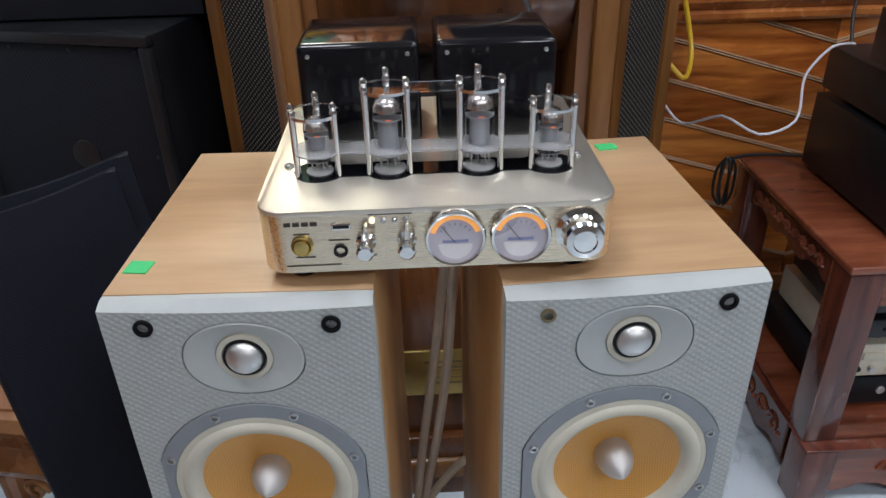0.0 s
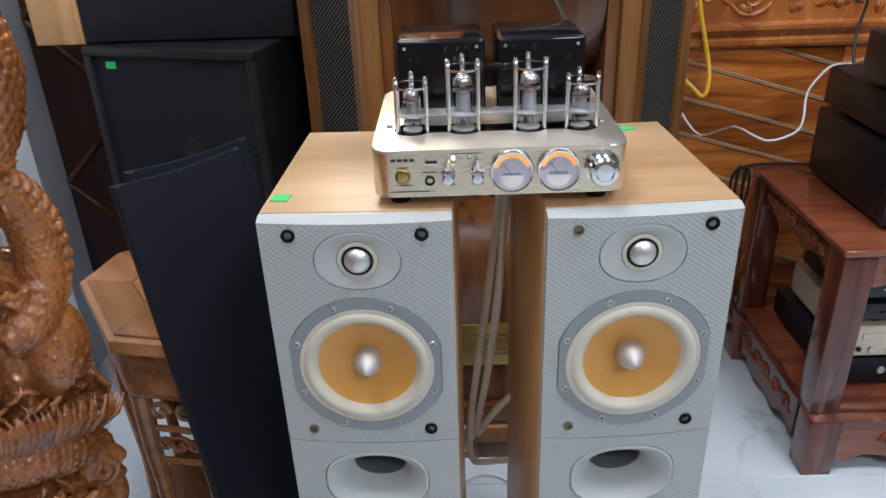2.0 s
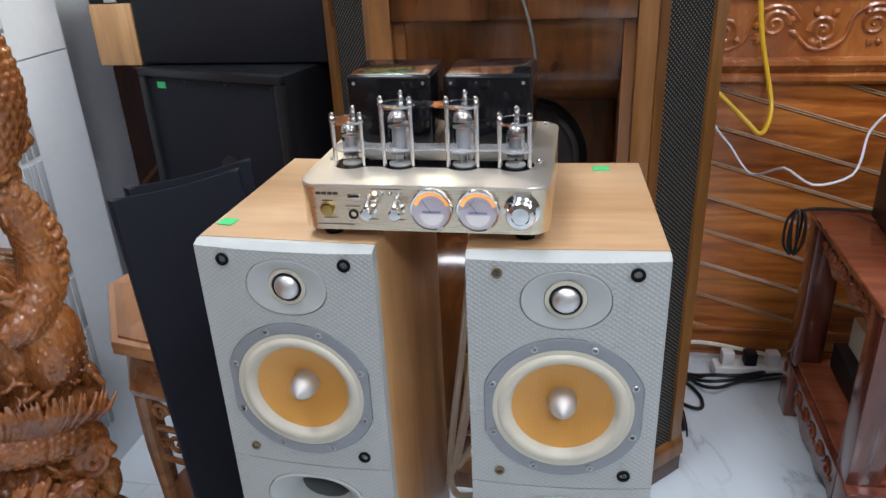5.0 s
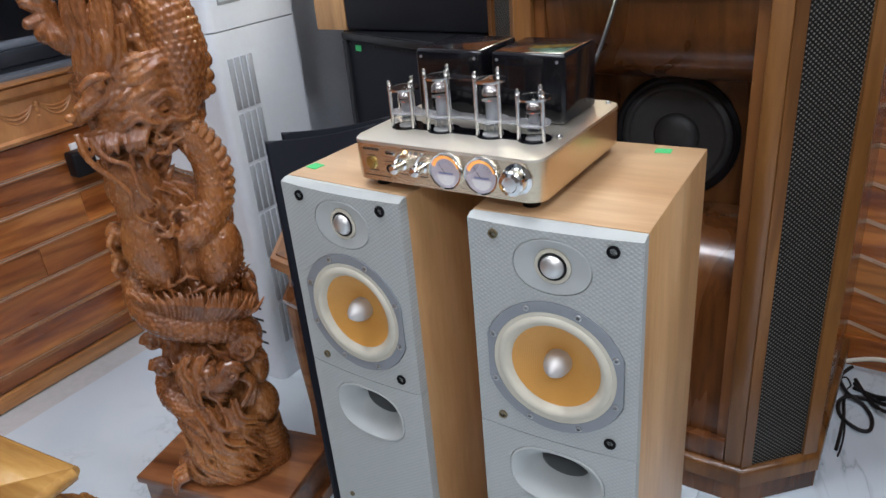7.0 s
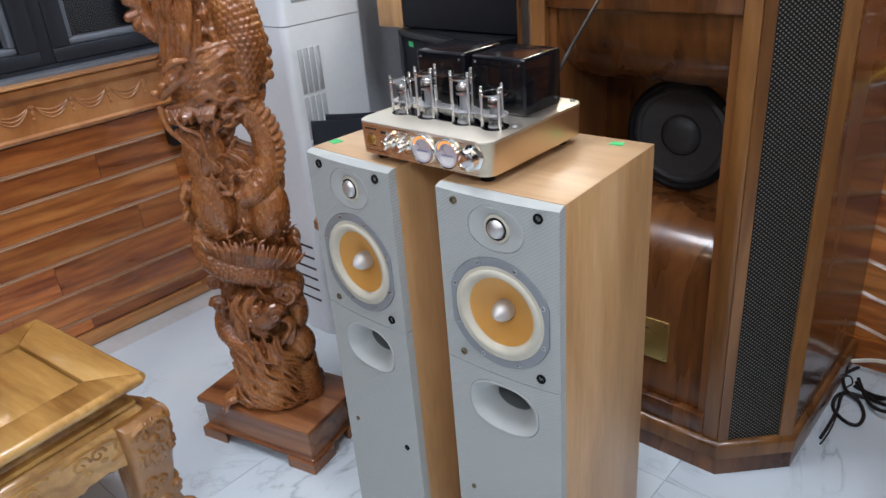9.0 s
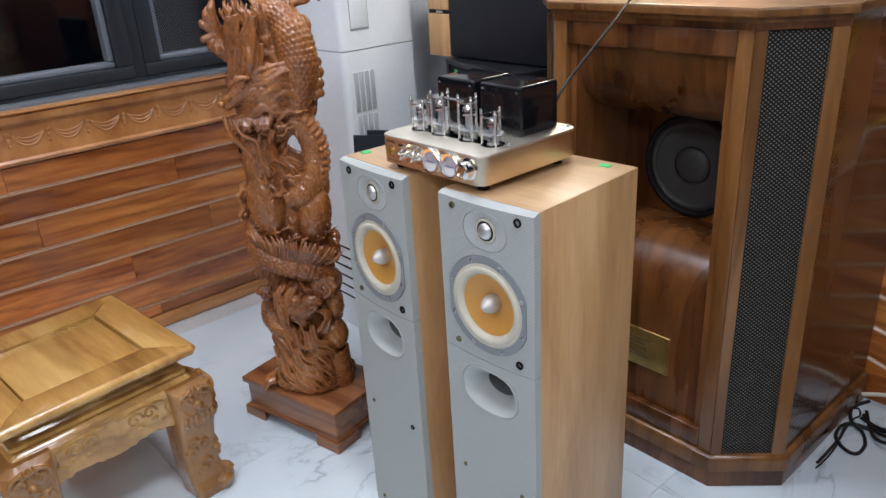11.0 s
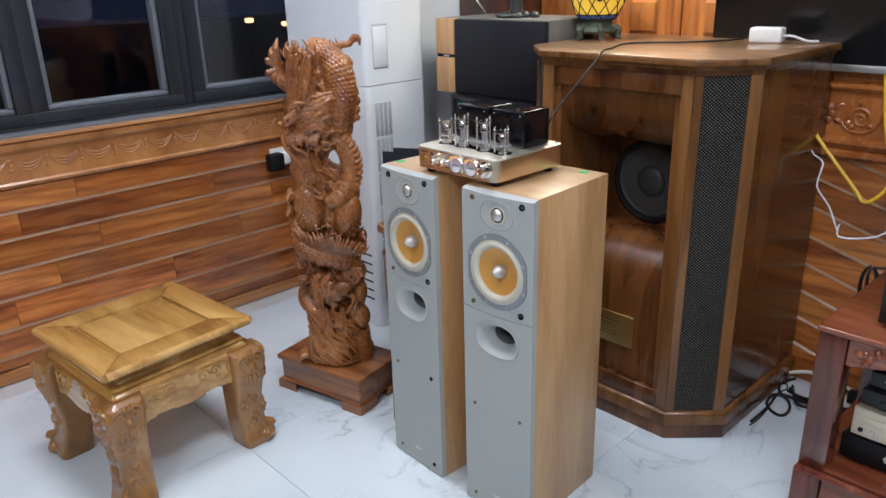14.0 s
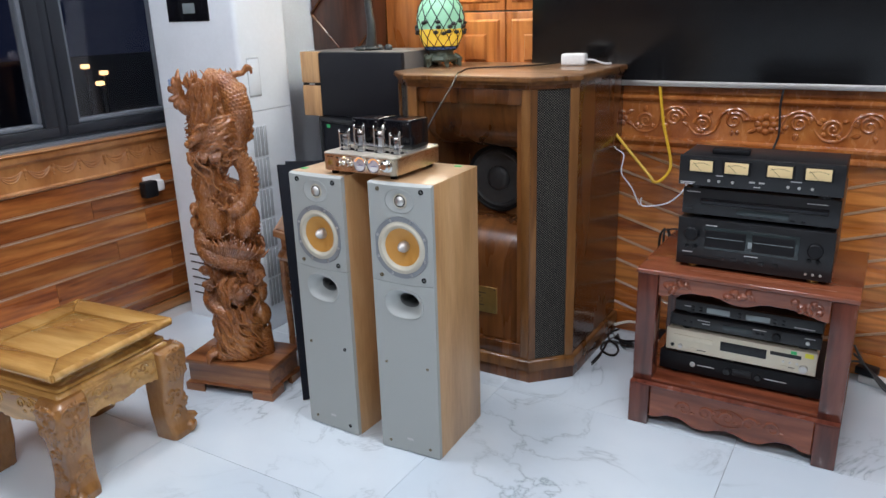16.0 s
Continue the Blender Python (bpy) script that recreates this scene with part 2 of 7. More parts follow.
TABLEWOOD = wood("orange_table_wood", (0.24, 0.092, 0.032), (0.37, 0.165, 0.062), (0.50, 0.25, 0.11), "x", 0.3, 0.4, tone=0.3)
STATUEWOOD = carved("glossy_carved_brown_wood", (0.120, 0.037, 0.009), (0.30, 0.104, 0.025), (0.47, 0.195, 0.052), 0.25, 0.55, 120, 0.42, True)
FRIEZE = carved("carved_frieze_wood", (0.22, 0.058, 0.010), (0.38, 0.118, 0.023), (0.53, 0.20, 0.046), 0.24, 0.5, 30, 0.12)
FRIEZE_LIGHT = carved("carved_swag_wood", (0.30, 0.105, 0.026), (0.45, 0.183, 0.050), (0.58, 0.27, 0.085), 0.32, 0.3, 30, 0.1)
MARBLE = marble()
GROUT = plain("pale_grey_grout", (0.5, 0.5, 0.5), 0.8)
WHITE = plain("white_wall_paint", (0.76, 0.81, 0.87), 0.6, wear=0.05, scale=120)
CEIL = plain("white_ceiling_paint", (0.8, 0.8, 0.8), 0.7)
ACWHITE = plain("white_appliance_plastic", (0.80, 0.85, 0.90), 0.35, wear=0.03)
ACGREY = plain("grey_louvre_plastic", (0.42, 0.45, 0.48), 0.45)
DIMPLED = dimpled()
GREYPL = plain("grey_moulded_plastic", (0.440, 0.466, 0.453), 0.55, wear=0.04)
RINGGREY = plain("grey_driver_ring", (0.245, 0.265, 0.285), 0.42, wear=0.05)
CREAM = plain("cream_rubber", (0.58, 0.55, 0.45), 0.6, wear=0.06, spec=0.35)
KEVLAR = kevlar()
PORTDARK = plain("dark_grey_port_plastic", (0.11, 0.117, 0.117), 0.6)
PLUGSILVER = plain("dull_cast_aluminium", (0.58, 0.56, 0.54), 0.58, 0.7, wear=0.08, bump=0.05)
POSTMETAL = plain("turned_bright_steel", (0.80, 0.79, 0.77), 0.22, 1.0, wear=0.04, bump=0.02)
SILVER = plain("satin_aluminium", (0.66, 0.65, 0.63), 0.46, 1.0, wear=0.05, bump=0.02)
CHROME = plain("polished_chrome", (0.82, 0.82, 0.80), 0.08, 1.0, wear=0.03, bump=0.01)
STEEL = plain("screw_steel", (0.55, 0.55, 0.55), 0.3, 1.0)
BRASS = plain("aged_brass", (0.55, 0.40, 0.14), 0.32, 1.0, wear=0.15)
BRASSDARK = plain("empty_brass_socket", (0.20, 0.16, 0.09), 0.4, 0.6)
GOLD = brushed("champagne_brushed_aluminium", (0.83, 0.71, 0.53), 0.27)
# case metal made paler: the ceiling's reflection is partly in this colour
GOLDSHEEN = brushed("sheen_champagne_top", (0.90, 0.85, 0.74), 0.42, (60, 1, 60))
BLACKGLOSS = plain("black_gloss_lacquer", (0.006, 0.006, 0.008), 0.09, 0, 0.0, bump=0.0, spec=0.42)
BLACK = plain("black_plastic", (0.006, 0.0065, 0.0085), 0.45, wear=0.2, spec=0.3)
SOCKETBLACK = plain("matt_black_rubber", (0.008, 0.008, 0.009), 0.85, spec=0.12)
BLACKSAT = plain("black_satin_metal", (0.011, 0.012, 0.014), 0.33, wear=0.15)
BLACKCLOTH = mesh_cloth("black_grille_cloth", (0.005, 0.007, 0.013), (0.012, 0.015, 0.026), 420, 0.2)
DARKCLOTH = mesh_cloth("charcoal_speaker_cloth", (0.011, 0.012, 0.016), (0.022, 0.023, 0.029), 420, 0.2)
PERF = mesh_cloth("perforated_black_steel", (0.005, 0.006, 0.010), (0.016, 0.019, 0.029), 300, 0.3)
WEAVE = mesh_cloth("dark_bronze_woven_grille", (0.007, 0.0065, 0.006), (0.20, 0.19, 0.165), 235, 0.9, 0.0, 1.23)
CONEBLACK = plain("dark_grey_paper_cone", (0.045, 0.046, 0.048), 0.5, wear=0.2)
FRAMEGREY = plain("dark_grey_window_aluminium", (0.026, 0.030, 0.038), 0.35, 0.2, wear=0.06)
SEALGREY = plain("grey_window_bead", (0.17, 0.19, 0.22), 0.4, 0.2)
GLASS = glass("window_glass")
TUBEGLASS = glass("valve_glass", (0.985, 0.99, 1.0), 0.0, 1.12)
# clear acrylic turned milky to stand for the ceiling light it reflects
ACRYLSHEEN = glass("milky_sheen_acrylic", (0.90, 0.91, 0.92), 0.05, 1.45)
ACRYLSHEEN.node_tree.nodes["Principled BSDF"].inputs["Transmission Weight"].default_value = 0.72
SOCKET = plain("pale_ceramic_socket", (0.62, 0.62, 0.60), 0.35)
ACRYL = glass("clear_acrylic", (0.92, 0.93, 0.95), 0.0, 1.45)
GETTER = plain("silvered_getter", (0.74, 0.69, 0.66), 0.20, 1.0)
ANODE = plain("grey_valve_anode", (0.34, 0.36, 0.38), 0.36, 0.4)
HEAT = glow("heater_glow", (1.0, 0.20, 0.08), 1.2)
DIAL = plain("pale_lilac_dial", (0.60, 0.57, 0.62), 0.28, 0.3, wear=0.06)
DIALGLOW = glow("amber_dial_light", (0.95, 0.40, 0.10), 0.8)
DIALBLUE = plain("blue_dial_print", (0.24, 0.27, 0.46), 0.4)
LEDW = glow("indicator_glow", (1.0, 0.85, 0.55), 2.0)
PRINT = plain("dark_printed_mark", (0.05, 0.04, 0.03), 0.5)
PRINTW = plain("white_printed_mark", (0.6, 0.6, 0.6), 0.5)
GREEN = plain("green_paper_label", (0.05, 0.52, 0.17), 0.6)
YELLOWP = plain("yellow_paper_label", (0.75, 0.70, 0.06), 0.6)
TVBLACK = plain("black_screen_glass", (0.006, 0.006, 0.007), 0.22, 0, 0.0, bump=0.0, wear=0.0, spec=0.35)
VUFACE = glow("cream_meter_face", (0.70, 0.54, 0.28), 0.10)
LCD = plain("grey_green_display", (0.22, 0.26, 0.27), 0.25)
WINDOWDARK = plain("dark_deck_window", (0.022, 0.032, 0.034), 0.12, 0, 0.4)
CHAMP = plain("champagne_fascia", (0.66, 0.60, 0.47), 0.33, 0.3, wear=0.04)
CABLECREAM = plain("clear_cream_cable", (0.95, 0.86, 0.72), 0.35)
CABLEWHITE = plain("white_cable", (0.75, 0.74, 0.76), 0.4)
CABLEYEL = plain("yellow_cable", (0.78, 0.48, 0.03), 0.4)
CABLEBLK = plain("black_cable", (0.012, 0.012, 0.013), 0.45)
WHITEPL = plain("white_plastic", (0.78, 0.78, 0.77), 0.35)
NIGHT = plain("night_ground", (0.02, 0.022, 0.02), 0.9)
STREETGLOW = glow("far_lamp_glow", (1.0, 0.60, 0.30), 2.2)
BEAD = plain("polished_bead", (0.46, 0.22, 0.10), 0.30, 0, 0.25)
BEADPALE = plain("pale_polished_bead", (0.60, 0.37, 0.21), 0.28, 0, 0.3)
PANELGLOW = glow("ceiling_panel_glow", (0.95, 0.98, 1.0), 3.0)
BRONZE = plain("dark_patinated_bronze", (0.07, 0.075, 0.075), 0.35, 0.7, wear=0.25, scale=40, bump=0.3)
LEADGREEN = plain("patinated_green_base", (0.10, 0.12, 0.09), 0.45, 0.4, wear=0.3, scale=40, bump=0.3)
SHADEGREEN = glow("green_leaded_glass", (0.26, 0.52, 0.36), 0.45)
# strong glow of an unseen shade, set for sheen on the surfaces below
SHEENSHADE = glow("added_sheen_shade_glow", (0.90, 0.92, 0.82), 6.0)
BULB = glow("lit_bulb_glass", (1.0, 0.93, 0.80), 12.0)
# tone of the unseen walls, chosen to steer bounce light and reflections
BOUNCEWALL = plain("unseen_wall_taupe", (0.20, 0.17, 0.145), 0.6)
SHADEYEL = glow("yellow_leaded_glass", (0.80, 0.52, 0.06), 0.5)
SHADEBLUE = glow("blue_leaded_glass", (0.06, 0.13, 0.36), 0.25)
LEAD = plain("dark_lead_came", (0.03, 0.03, 0.03), 0.5, 0.5)

# ---- mesh helpers (plan units in, metres out) ----


def link_mesh(name, bm, material, parent=None, label="", sharp=35, keep=False):
    bmesh.ops.recalc_face_normals(bm, faces=bm.faces)
    for v in bm.verts:
        v.co *= K
    me = bpy.data.meshes.new(name)
    bm.to_mesh(me)
    if not keep:
        bm.free()
    me.materials.append(material)
    me.polygons.foreach_set("use_smooth", [True] * len(me.polygons))
    me.set_sharp_from_angle(angle=radians(sharp))
    ob = new(name, me)
    if parent is not None:
        ob.parent = parent
    if label:
        ob["label"] = label
    return ob


part = link_mesh


def fused(name, bm, material, parent=None, label="", voxel=0.002):
    """Shapes melted into one carved piece."""
    rough_cut = link_mesh("rough_cut", bm, material)
    fuse = rough_cut.modifiers.new("fuse", "REMESH")
    fuse.mode, fuse.voxel_size, fuse.use_smooth_shade = "VOXEL", voxel, True
    me = bpy.data.meshes.new_from_object(rough_cut.evaluated_get(bpy.context.evaluated_depsgraph_get()))
    bpy.data.objects.remove(rough_cut)
    me.name = name
    me.polygons.foreach_set("use_smooth", [True] * len(me.polygons))
    ob = new(name, me)
    if parent is not None:
        ob.parent = parent
    if label:
        ob["label"] = label
    return ob


def thing(name, x, y, z, rz=0, label="", category="", group="", kind=""):
    ob = new(name)
    ob.empty_display_size = 0.05
    ob.matrix_basis = pose(x * K, y * K, z * K, 0, 0, rz)
    return tagged(ob, label, category, group, kind)


def single(name, bm, material, x, y, z, rz, label, category, group="", kind="", sharp=35):
    ob = link_mesh(name, bm, material, sharp=sharp)
    ob.matrix_basis = pose(x * K, y * K, z * K, 0, 0, rz)
    return tagged(ob, label, category, group, kind)


def box(x0, x1, y0, y1, z0, z1, bev=0.0, seg=2, bm=None, m=None):
    tmp = bmesh.new()
    bmesh.ops.create_cube(tmp, size=1)
    for v in tmp.verts:
        v.co = Vector(((x0 + x1) / 2 + v.co.x * (x1 - x0), (y0 + y1) / 2 + v.co.y * (y1 - y0), (z0 + z1) / 2 + v.co.z * (z1 - z0)))
    if bev:
        bmesh.ops.bevel(tmp, geom=list(tmp.edges), offset=bev, segments=seg, affect="EDGES", profile=0.5)
    return merge(bm, tmp, m)


def merge(bm, tmp, m=None):
    if m is not None:
        tmp.transform(m)
    if bm is None:
        return tmp
    me = bpy.data.meshes.new("tmp")
    tmp.to_mesh(me)
    tmp.free()
    bm.from_mesh(me)
    bpy.data.meshes.remove(me)
    return bm


def loft(rings, bm=None, close=True, cap0=True, cap1=True, m=None):
    """Skin a list of rings of points."""
    tmp = bmesh.new()
    vs = [[tmp.verts.new(p) for p in r] for r in rings]
    n = len(vs[0])
    for a, b in zip(vs, vs[1:]):
        for i in range(n if close else n - 1):
            j = (i + 1) % n
            tmp.faces.new((a[i], a[j], b[j], b[i]))
    if cap0 and close:
        tmp.faces.new(vs[0][::-1])
    if cap1 and close:
        tmp.faces.new(vs[-1])
    return merge(bm, tmp, m)


def lathe(profile, seg=32, bm=None, m=None, cap0=True, cap1=True, sx=1.0, sy=1.0):
    """Turn a profile of (radius, height) about z."""
    rings = []
    for r, z in profile:
        rings.append([(sx * r * math.cos(2 * math.pi * i / seg), sy * r * math.sin(2 * math.pi * i / seg), z) for i in range(seg)])
    return loft(rings, bm, True, cap0, cap1, m)


def tube(pts, r, seg=8, bm=None, smooth=1, cap=True):
    """A round bar along points; r may be one radius or one a point."""
    p = [Vector(q) for q in pts]
    rad = list(r) if isinstance(r, (list, tuple)) else [r] * len(p)
    for _ in range(smooth):
        q, s = [p[0]], [rad[0]]
        for i in range(len(p) - 1):
            a, b = p[max(i - 1, 0)], p[min(i + 2, len(p) - 1)]
            q += [(-a + 9 * p[i] + 9 * p[i + 1] - b) / 16, p[i + 1]]
            s += [(rad[i] + rad[i + 1]) / 2, rad[i + 1]]
        p, rad = q, s
    rings, up = [], Vector((0, 0, 1))
    for i, c in enumerate(p):
        d = (p[min(i + 1, len(p) - 1)] - p[max(i - 1, 0)]).normalized()
        side = d.cross(up)
        if side.length < 1e-3:
            side = d.cross(Vector((1, 0, 0)))
        side.normalize()
        up = side.cross(d).normalized()
        rings.append([c + (side * math.cos(2 * math.pi * k / seg) + up * math.sin(2 * math.pi * k / seg)) * rad[i] for k in range(seg)])
    return loft(rings, bm, True, cap, cap)


def prism(poly, z0, z1, bev=0.0, bm=None, m=None, seg=2):
    tmp = bmesh.new()
    lo = [tmp.verts.new((x, y, z0)) for x, y in poly]
    hi = [tmp.verts.new((x, y, z1)) for x, y in poly]
    n = len(poly)
    tmp.faces.new(lo[::-1])
    top = tmp.faces.new(hi)
    for i in range(n):
        tmp.faces.new((lo[i], lo[(i + 1) % n], hi[(i + 1) % n], hi[i]))
    if bev:
        bmesh.ops.bevel(tmp, geom=list(top.edges), offset=bev, segments=seg, affect="EDGES", profile=0.5)
    return merge(bm, tmp, m)


def ball(x, y, z, rx, ry=None, rz=None, seg=16, bm=None):
    tmp = bmesh.new()
    bmesh.ops.create_uvsphere(tmp, u_segments=seg, v_segments=max(6, seg // 2), radius=1)
    for v in tmp.verts:
        v.co = Vector((x + v.co.x * rx, y + v.co.y * (ry or rx), z + v.co.z * (rz or rx)))
    return merge(bm, tmp)


def rounded(w, d, r, n=6, cx=0.0, cy=0.0):
    """Outline of a rounded rectangle."""
    out = []
    for qx, qy, a0 in ((1, 1, 0), (-1, 1, 90), (-1, -1, 180), (1, -1, 270)):
        for i in range(n + 1):
            a = radians(a0 + 90 * i / n)
            out.append((cx + qx * (w / 2 - r) + r * math.cos(a), cy + qy * (d / 2 - r) + r * math.sin(a)))
    return out


def ring_shape(a, b, power=2.0, n=40, cx=0.0, cz=0.0):
    """Superellipse in the x-z plane."""
    out = []
    for i in range(n):
        t = 2 * math.pi * i / n
        c, s = math.cos(t), math.sin(t)
        out.append((cx + a * math.copysign(abs(c) ** (2 / power), c), cz + b * math.copysign(abs(s) ** (2 / power), s)))
    return out


def holed_plate(outer, holes, y0, y1):
    """A plate in the x-z plane from y0 to y1 with holes right through."""
    tmp = bmesh.new()
    edges = []
    for loop in [outer] + holes:
        vs = [tmp.verts.new((x, y0, z)) for x, z in loop]
        edges += [tmp.edges.new((vs[i], vs[(i + 1) % len(vs)])) for i in range(len(vs))]
    res = bmesh.ops.triangle_fill(tmp, use_beauty=True, use_dissolve=False, edges=edges)
    ext = bmesh.ops.extrude_face_region(tmp, geom=list(tmp.faces))
    for g in ext["geom"]:
        if isinstance(g, bmesh.types.BMVert):
            g.co.y = y1
    return tmp


FRONT = Matrix.Rotation(radians(90), 4, "X")  # turned things that face -y


def at(x, y, z, m=FRONT):
    return Matrix.Translation((x, y, z)) @ m


# ---- the room ----
WX, NY = -1.58, 1.745  # faces of the panelled west and north walls
EX, SY, CZ = 4.2, -4.0, 3.0

tagged(single("floor", box(-2.0, EX + 0.15, SY - 0.15, 2.0, -0.15, -0.004), GROUT, 0, 0, 0, 0, "white veined polished marble tile floor", "floor", kind="structure"))
floor_ob = bpy.data.objects["floor"]
ceiling_ob = single("ceiling", box(-2.0, EX + 0.15, SY - 0.15, 2.0, CZ, CZ + 0.15), CEIL, 0, 0, 0, 0, "plain white ceiling", "ceiling", kind="structure")
# east and south walls are never in view; they close the room
single("wall_east", box(EX, EX + 0.15, SY - 0.15, 1.9, 0, CZ), BOUNCEWALL, 0, 0, 0, 0, "unseen plain wall closing the room, taupe chosen for its bounce light", "wall", kind="structure")
single("wall_south", box(-2.0, EX, SY - 0.15, SY, 0, CZ), BOUNCEWALL, 0, 0, 0, 0, "unseen plain wall closing the room, taupe chosen for its bounce light", "wall", kind="structure")
single("wall_north", box(-2.0, EX, NY + 0.02, 1.9, 0, CZ), WHITE, 0, 0, 0, 0, "wall lined with varnished wooden panels", "wall", kind="structure")
wall_north = bpy.data.objects["wall_north"]

# west wall: solid below the window, piers and lintel round the opening
bm = box(-1.80, WX - 0.012, SY, NY + 0.02, 0, 0.87)
box(-1.80, WX - 0.012, SY, -2.55, 0.87, CZ, bm=bm)
box(-1.80, WX - 0.012, 1.30, NY + 0.02, 0.87, CZ, bm=bm)
box(-1.80, WX - 0.012, -2.55, 1.30, 2.25, CZ, bm=bm)
wall_west = single("wall_west", bm, WHITE, 0, 0, 0, 0, "wall lined with horizontal varnished wooden boards", "wall", kind="structure")

# white column in the corner
single("column", box(WX, -1.065, 1.34, NY, 0, CZ, 0.004), WHITE, 0, 0, 0, 0, "white painted corner column", "column", kind="structure")

# window frame
win = thing("window_1", -1.66, 0, 0, 0, "dark grey aluminium window, night outside", "window", kind="structure")
bm = box(-0.05, 0.03, -2.55, 1.30, 0.872, 0.905, 0.003)
box(-0.05, 0.03, -2.55, 1.30, 2.21, 2.25, 0.003, bm=bm)
box(-0.05, 0.03, -2.55, -2.50, 0.905, 2.21, 0.003, bm=bm)
box(-0.05, 0.03, 1.25, 1.30, 0.905, 2.21, 0.003, bm=bm)
part("window_frame", bm, FRAMEGREY, win)
bm = box(0.03, 0.078, -2.55, 1.30, 0.872, 0.892, 0.002)
part("window_sill", bm, SEALGREY, win)
SASH = [(-2.42, -1.88), (-1.72, -1.28), (-1.10, -0.66), (-0.475, -0.035), (0.10, 0.525), (0.705, 1.16)]
for g0, g1 in SASH:
    bm = box(-0.035, 0.036, g0 - 0.07, g1 + 0.07, 0.906, 0.948, 0.004)
    box(-0.035, 0.036, g0 - 0.07, g1 + 0.07, 2.14, 2.205, 0.004, bm=bm)
    box(-0.035, 0.036, g0 - 0.07, g0 - 0.014, 0.948, 2.14, 0.004, bm=bm)
    box(-0.035, 0.036, g1 + 0.014, g1 + 0.07, 0.948, 2.14, 0.004, bm=bm)
    sash = part("sash", bm, FRAMEGREY, win)
    bm = bmesh.new()
    for a, b, c, d in ((g0 - 0.014, g1 + 0.014, 0.948, 0.968), (g0 - 0.014, g1 + 0.014, 2.12, 2.14), (g0 - 0.014, g0 + 0.006, 0.968, 2.12), (g1 - 0.006, g1 + 0.014, 0.968, 2.12)):
        box(-0.03, 0.020, a, b, c, d, 0.006, bm=bm)
    part("glazing_bead", bm, SEALGREY, sash)
    pane = part("pane", box(-0.012, -0.006, g0, g1, 0.964, 2.124), GLASS, sash)
    pane.visible_shadow = False
for a, b in zip(SASH, SASH[1:]):
    mid = (a[1] + b[0]) / 2
    part("mullion", box(-0.03, 0.030, mid - 0.022, mid + 0.022, 0.905, 2.21, 0.003), FRAMEGREY, win)

# the night outside
single("ground", box(-40, -1.9, -40, 40, -0.8, -0.6), NIGHT, 0, 0, 0, 0, "dark ground outside at night", "ground", kind="structure")
for y, z in ((6.37, 0.665), (6.69, 0.54), (6.59, 0.376), (5.69, 0.755)):
    o = thing("outdoor_lamp", -10.0, y, 0, 0, "warm glowing lamp outside in the dark", "lamp", "outdoor lamps")
    part("pole", tube([(0, 0, -0.6), (0, 0, z - 0.02)], 0.02, 8, None, 0), BLACK, o)
    part("lantern", box(-0.04, 0.04, -0.065, 0.065, z - 0.035, z + 0.035, 0.016), STREETGLOW, o)

# panelled dado of the west wall: horizontal boards with beads
dado = thing("dado_west", WX, 0, 0, 0, "varnished teak boards with beaded joints and carved swag frieze", "wall panelling", kind="structure")
rows = [0.045, 0.095, 0.198, 0.313, 0.418, 0.528, 0.624, 0.712]
rng = random.Random(5)
for r in range(len(rows) - 1):
    z0, z1 = rows[r], rows[r + 1]
    y = -3.6 + rng.uniform(-0.3, 0.0)
    while y < 1.33:
        ln = rng.choice((0.45, 0.6, 0.75, 0.9))
        y1 = min(y + ln, 1.34)
        yc = (y + y1) / 2
        b = part("board", box(-0.012, 0.0, y - yc, y1 - yc - 0.0008, z0 + 0.006, z1 - 0.006, 0.0015, 1), TEAK, dado)
        b.location = (0, yc * K, 0)
        y = y1
    if r:
        bm = tube([(0.002, -3.6, z0 - 0.0035), (0.002, 1.33, z0 - 0.0035)], 0.0024, 8, None, 0)
        tube([(0.002, -3.6, z0 + 0.0035), (0.002, 1.33, z0 + 0.0035)], 0.0024, 8, bm, 0)
        part("bead", bm, BEAD, dado)
part("skirting", box(-0.012, 0.012, -3.6, 1.33, 0, 0.046, 0.004), TEAK_LIGHT, dado)
prof = [(-0.012, 0.712), (0.012, 0.712), (0.016, 0.722), (0.010, 0.730), (0.010, 0.825), (0.018, 0.836), (0.034, 0.842), (0.040, 0.852), (0.040, 0.866), (0.034, 0.872), (-0.012, 0.872)]
part("frieze", loft([[(x, -3.6, z) for x, z in prof], [(x, 1.33, z) for x, z in prof]]), FRIEZE_LIGHT, dado)
part("cap", box(-0.03, 0.05, -3.6, 1.33, 0.8725, 0.880, 0.003), TEAK_LIGHT, dado)
for i in range(-13, 12):
    y0 = 0.027 + 0.119 * i
    bm = bmesh.new()
    for k in range(3):
        dip, wd = 0.016 + 0.010 * k, 0.047
        tube([(0.011, y0 + 0.0595 + wd * (t / 4 - 1), 0.805 - dip * (1 - (t / 4 - 1) ** 2) - 0.002 * k) for t in range(9)], 0.0032, 6, bm, 0)
    ball(0.011, y0, 0.806, 0.007, 0.009, 0.009, 8, bm)
    ball(0.011, y0, 0.789, 0.005, 0.006, 0.010, 8, bm)
    ball(0.011, y0, 0.772, 0.005, 0.005, 0.006, 8, bm)
    part("swag", bm, FRIEZE_LIGHT, dado)

# north wall panelling: chevron boards, carved frieze, ledges
dado_n = thing("dado_north", 0, NY, 0, 0, "varnished teak chevron boards under a carved scroll frieze", "wall panelling", kind="structure")


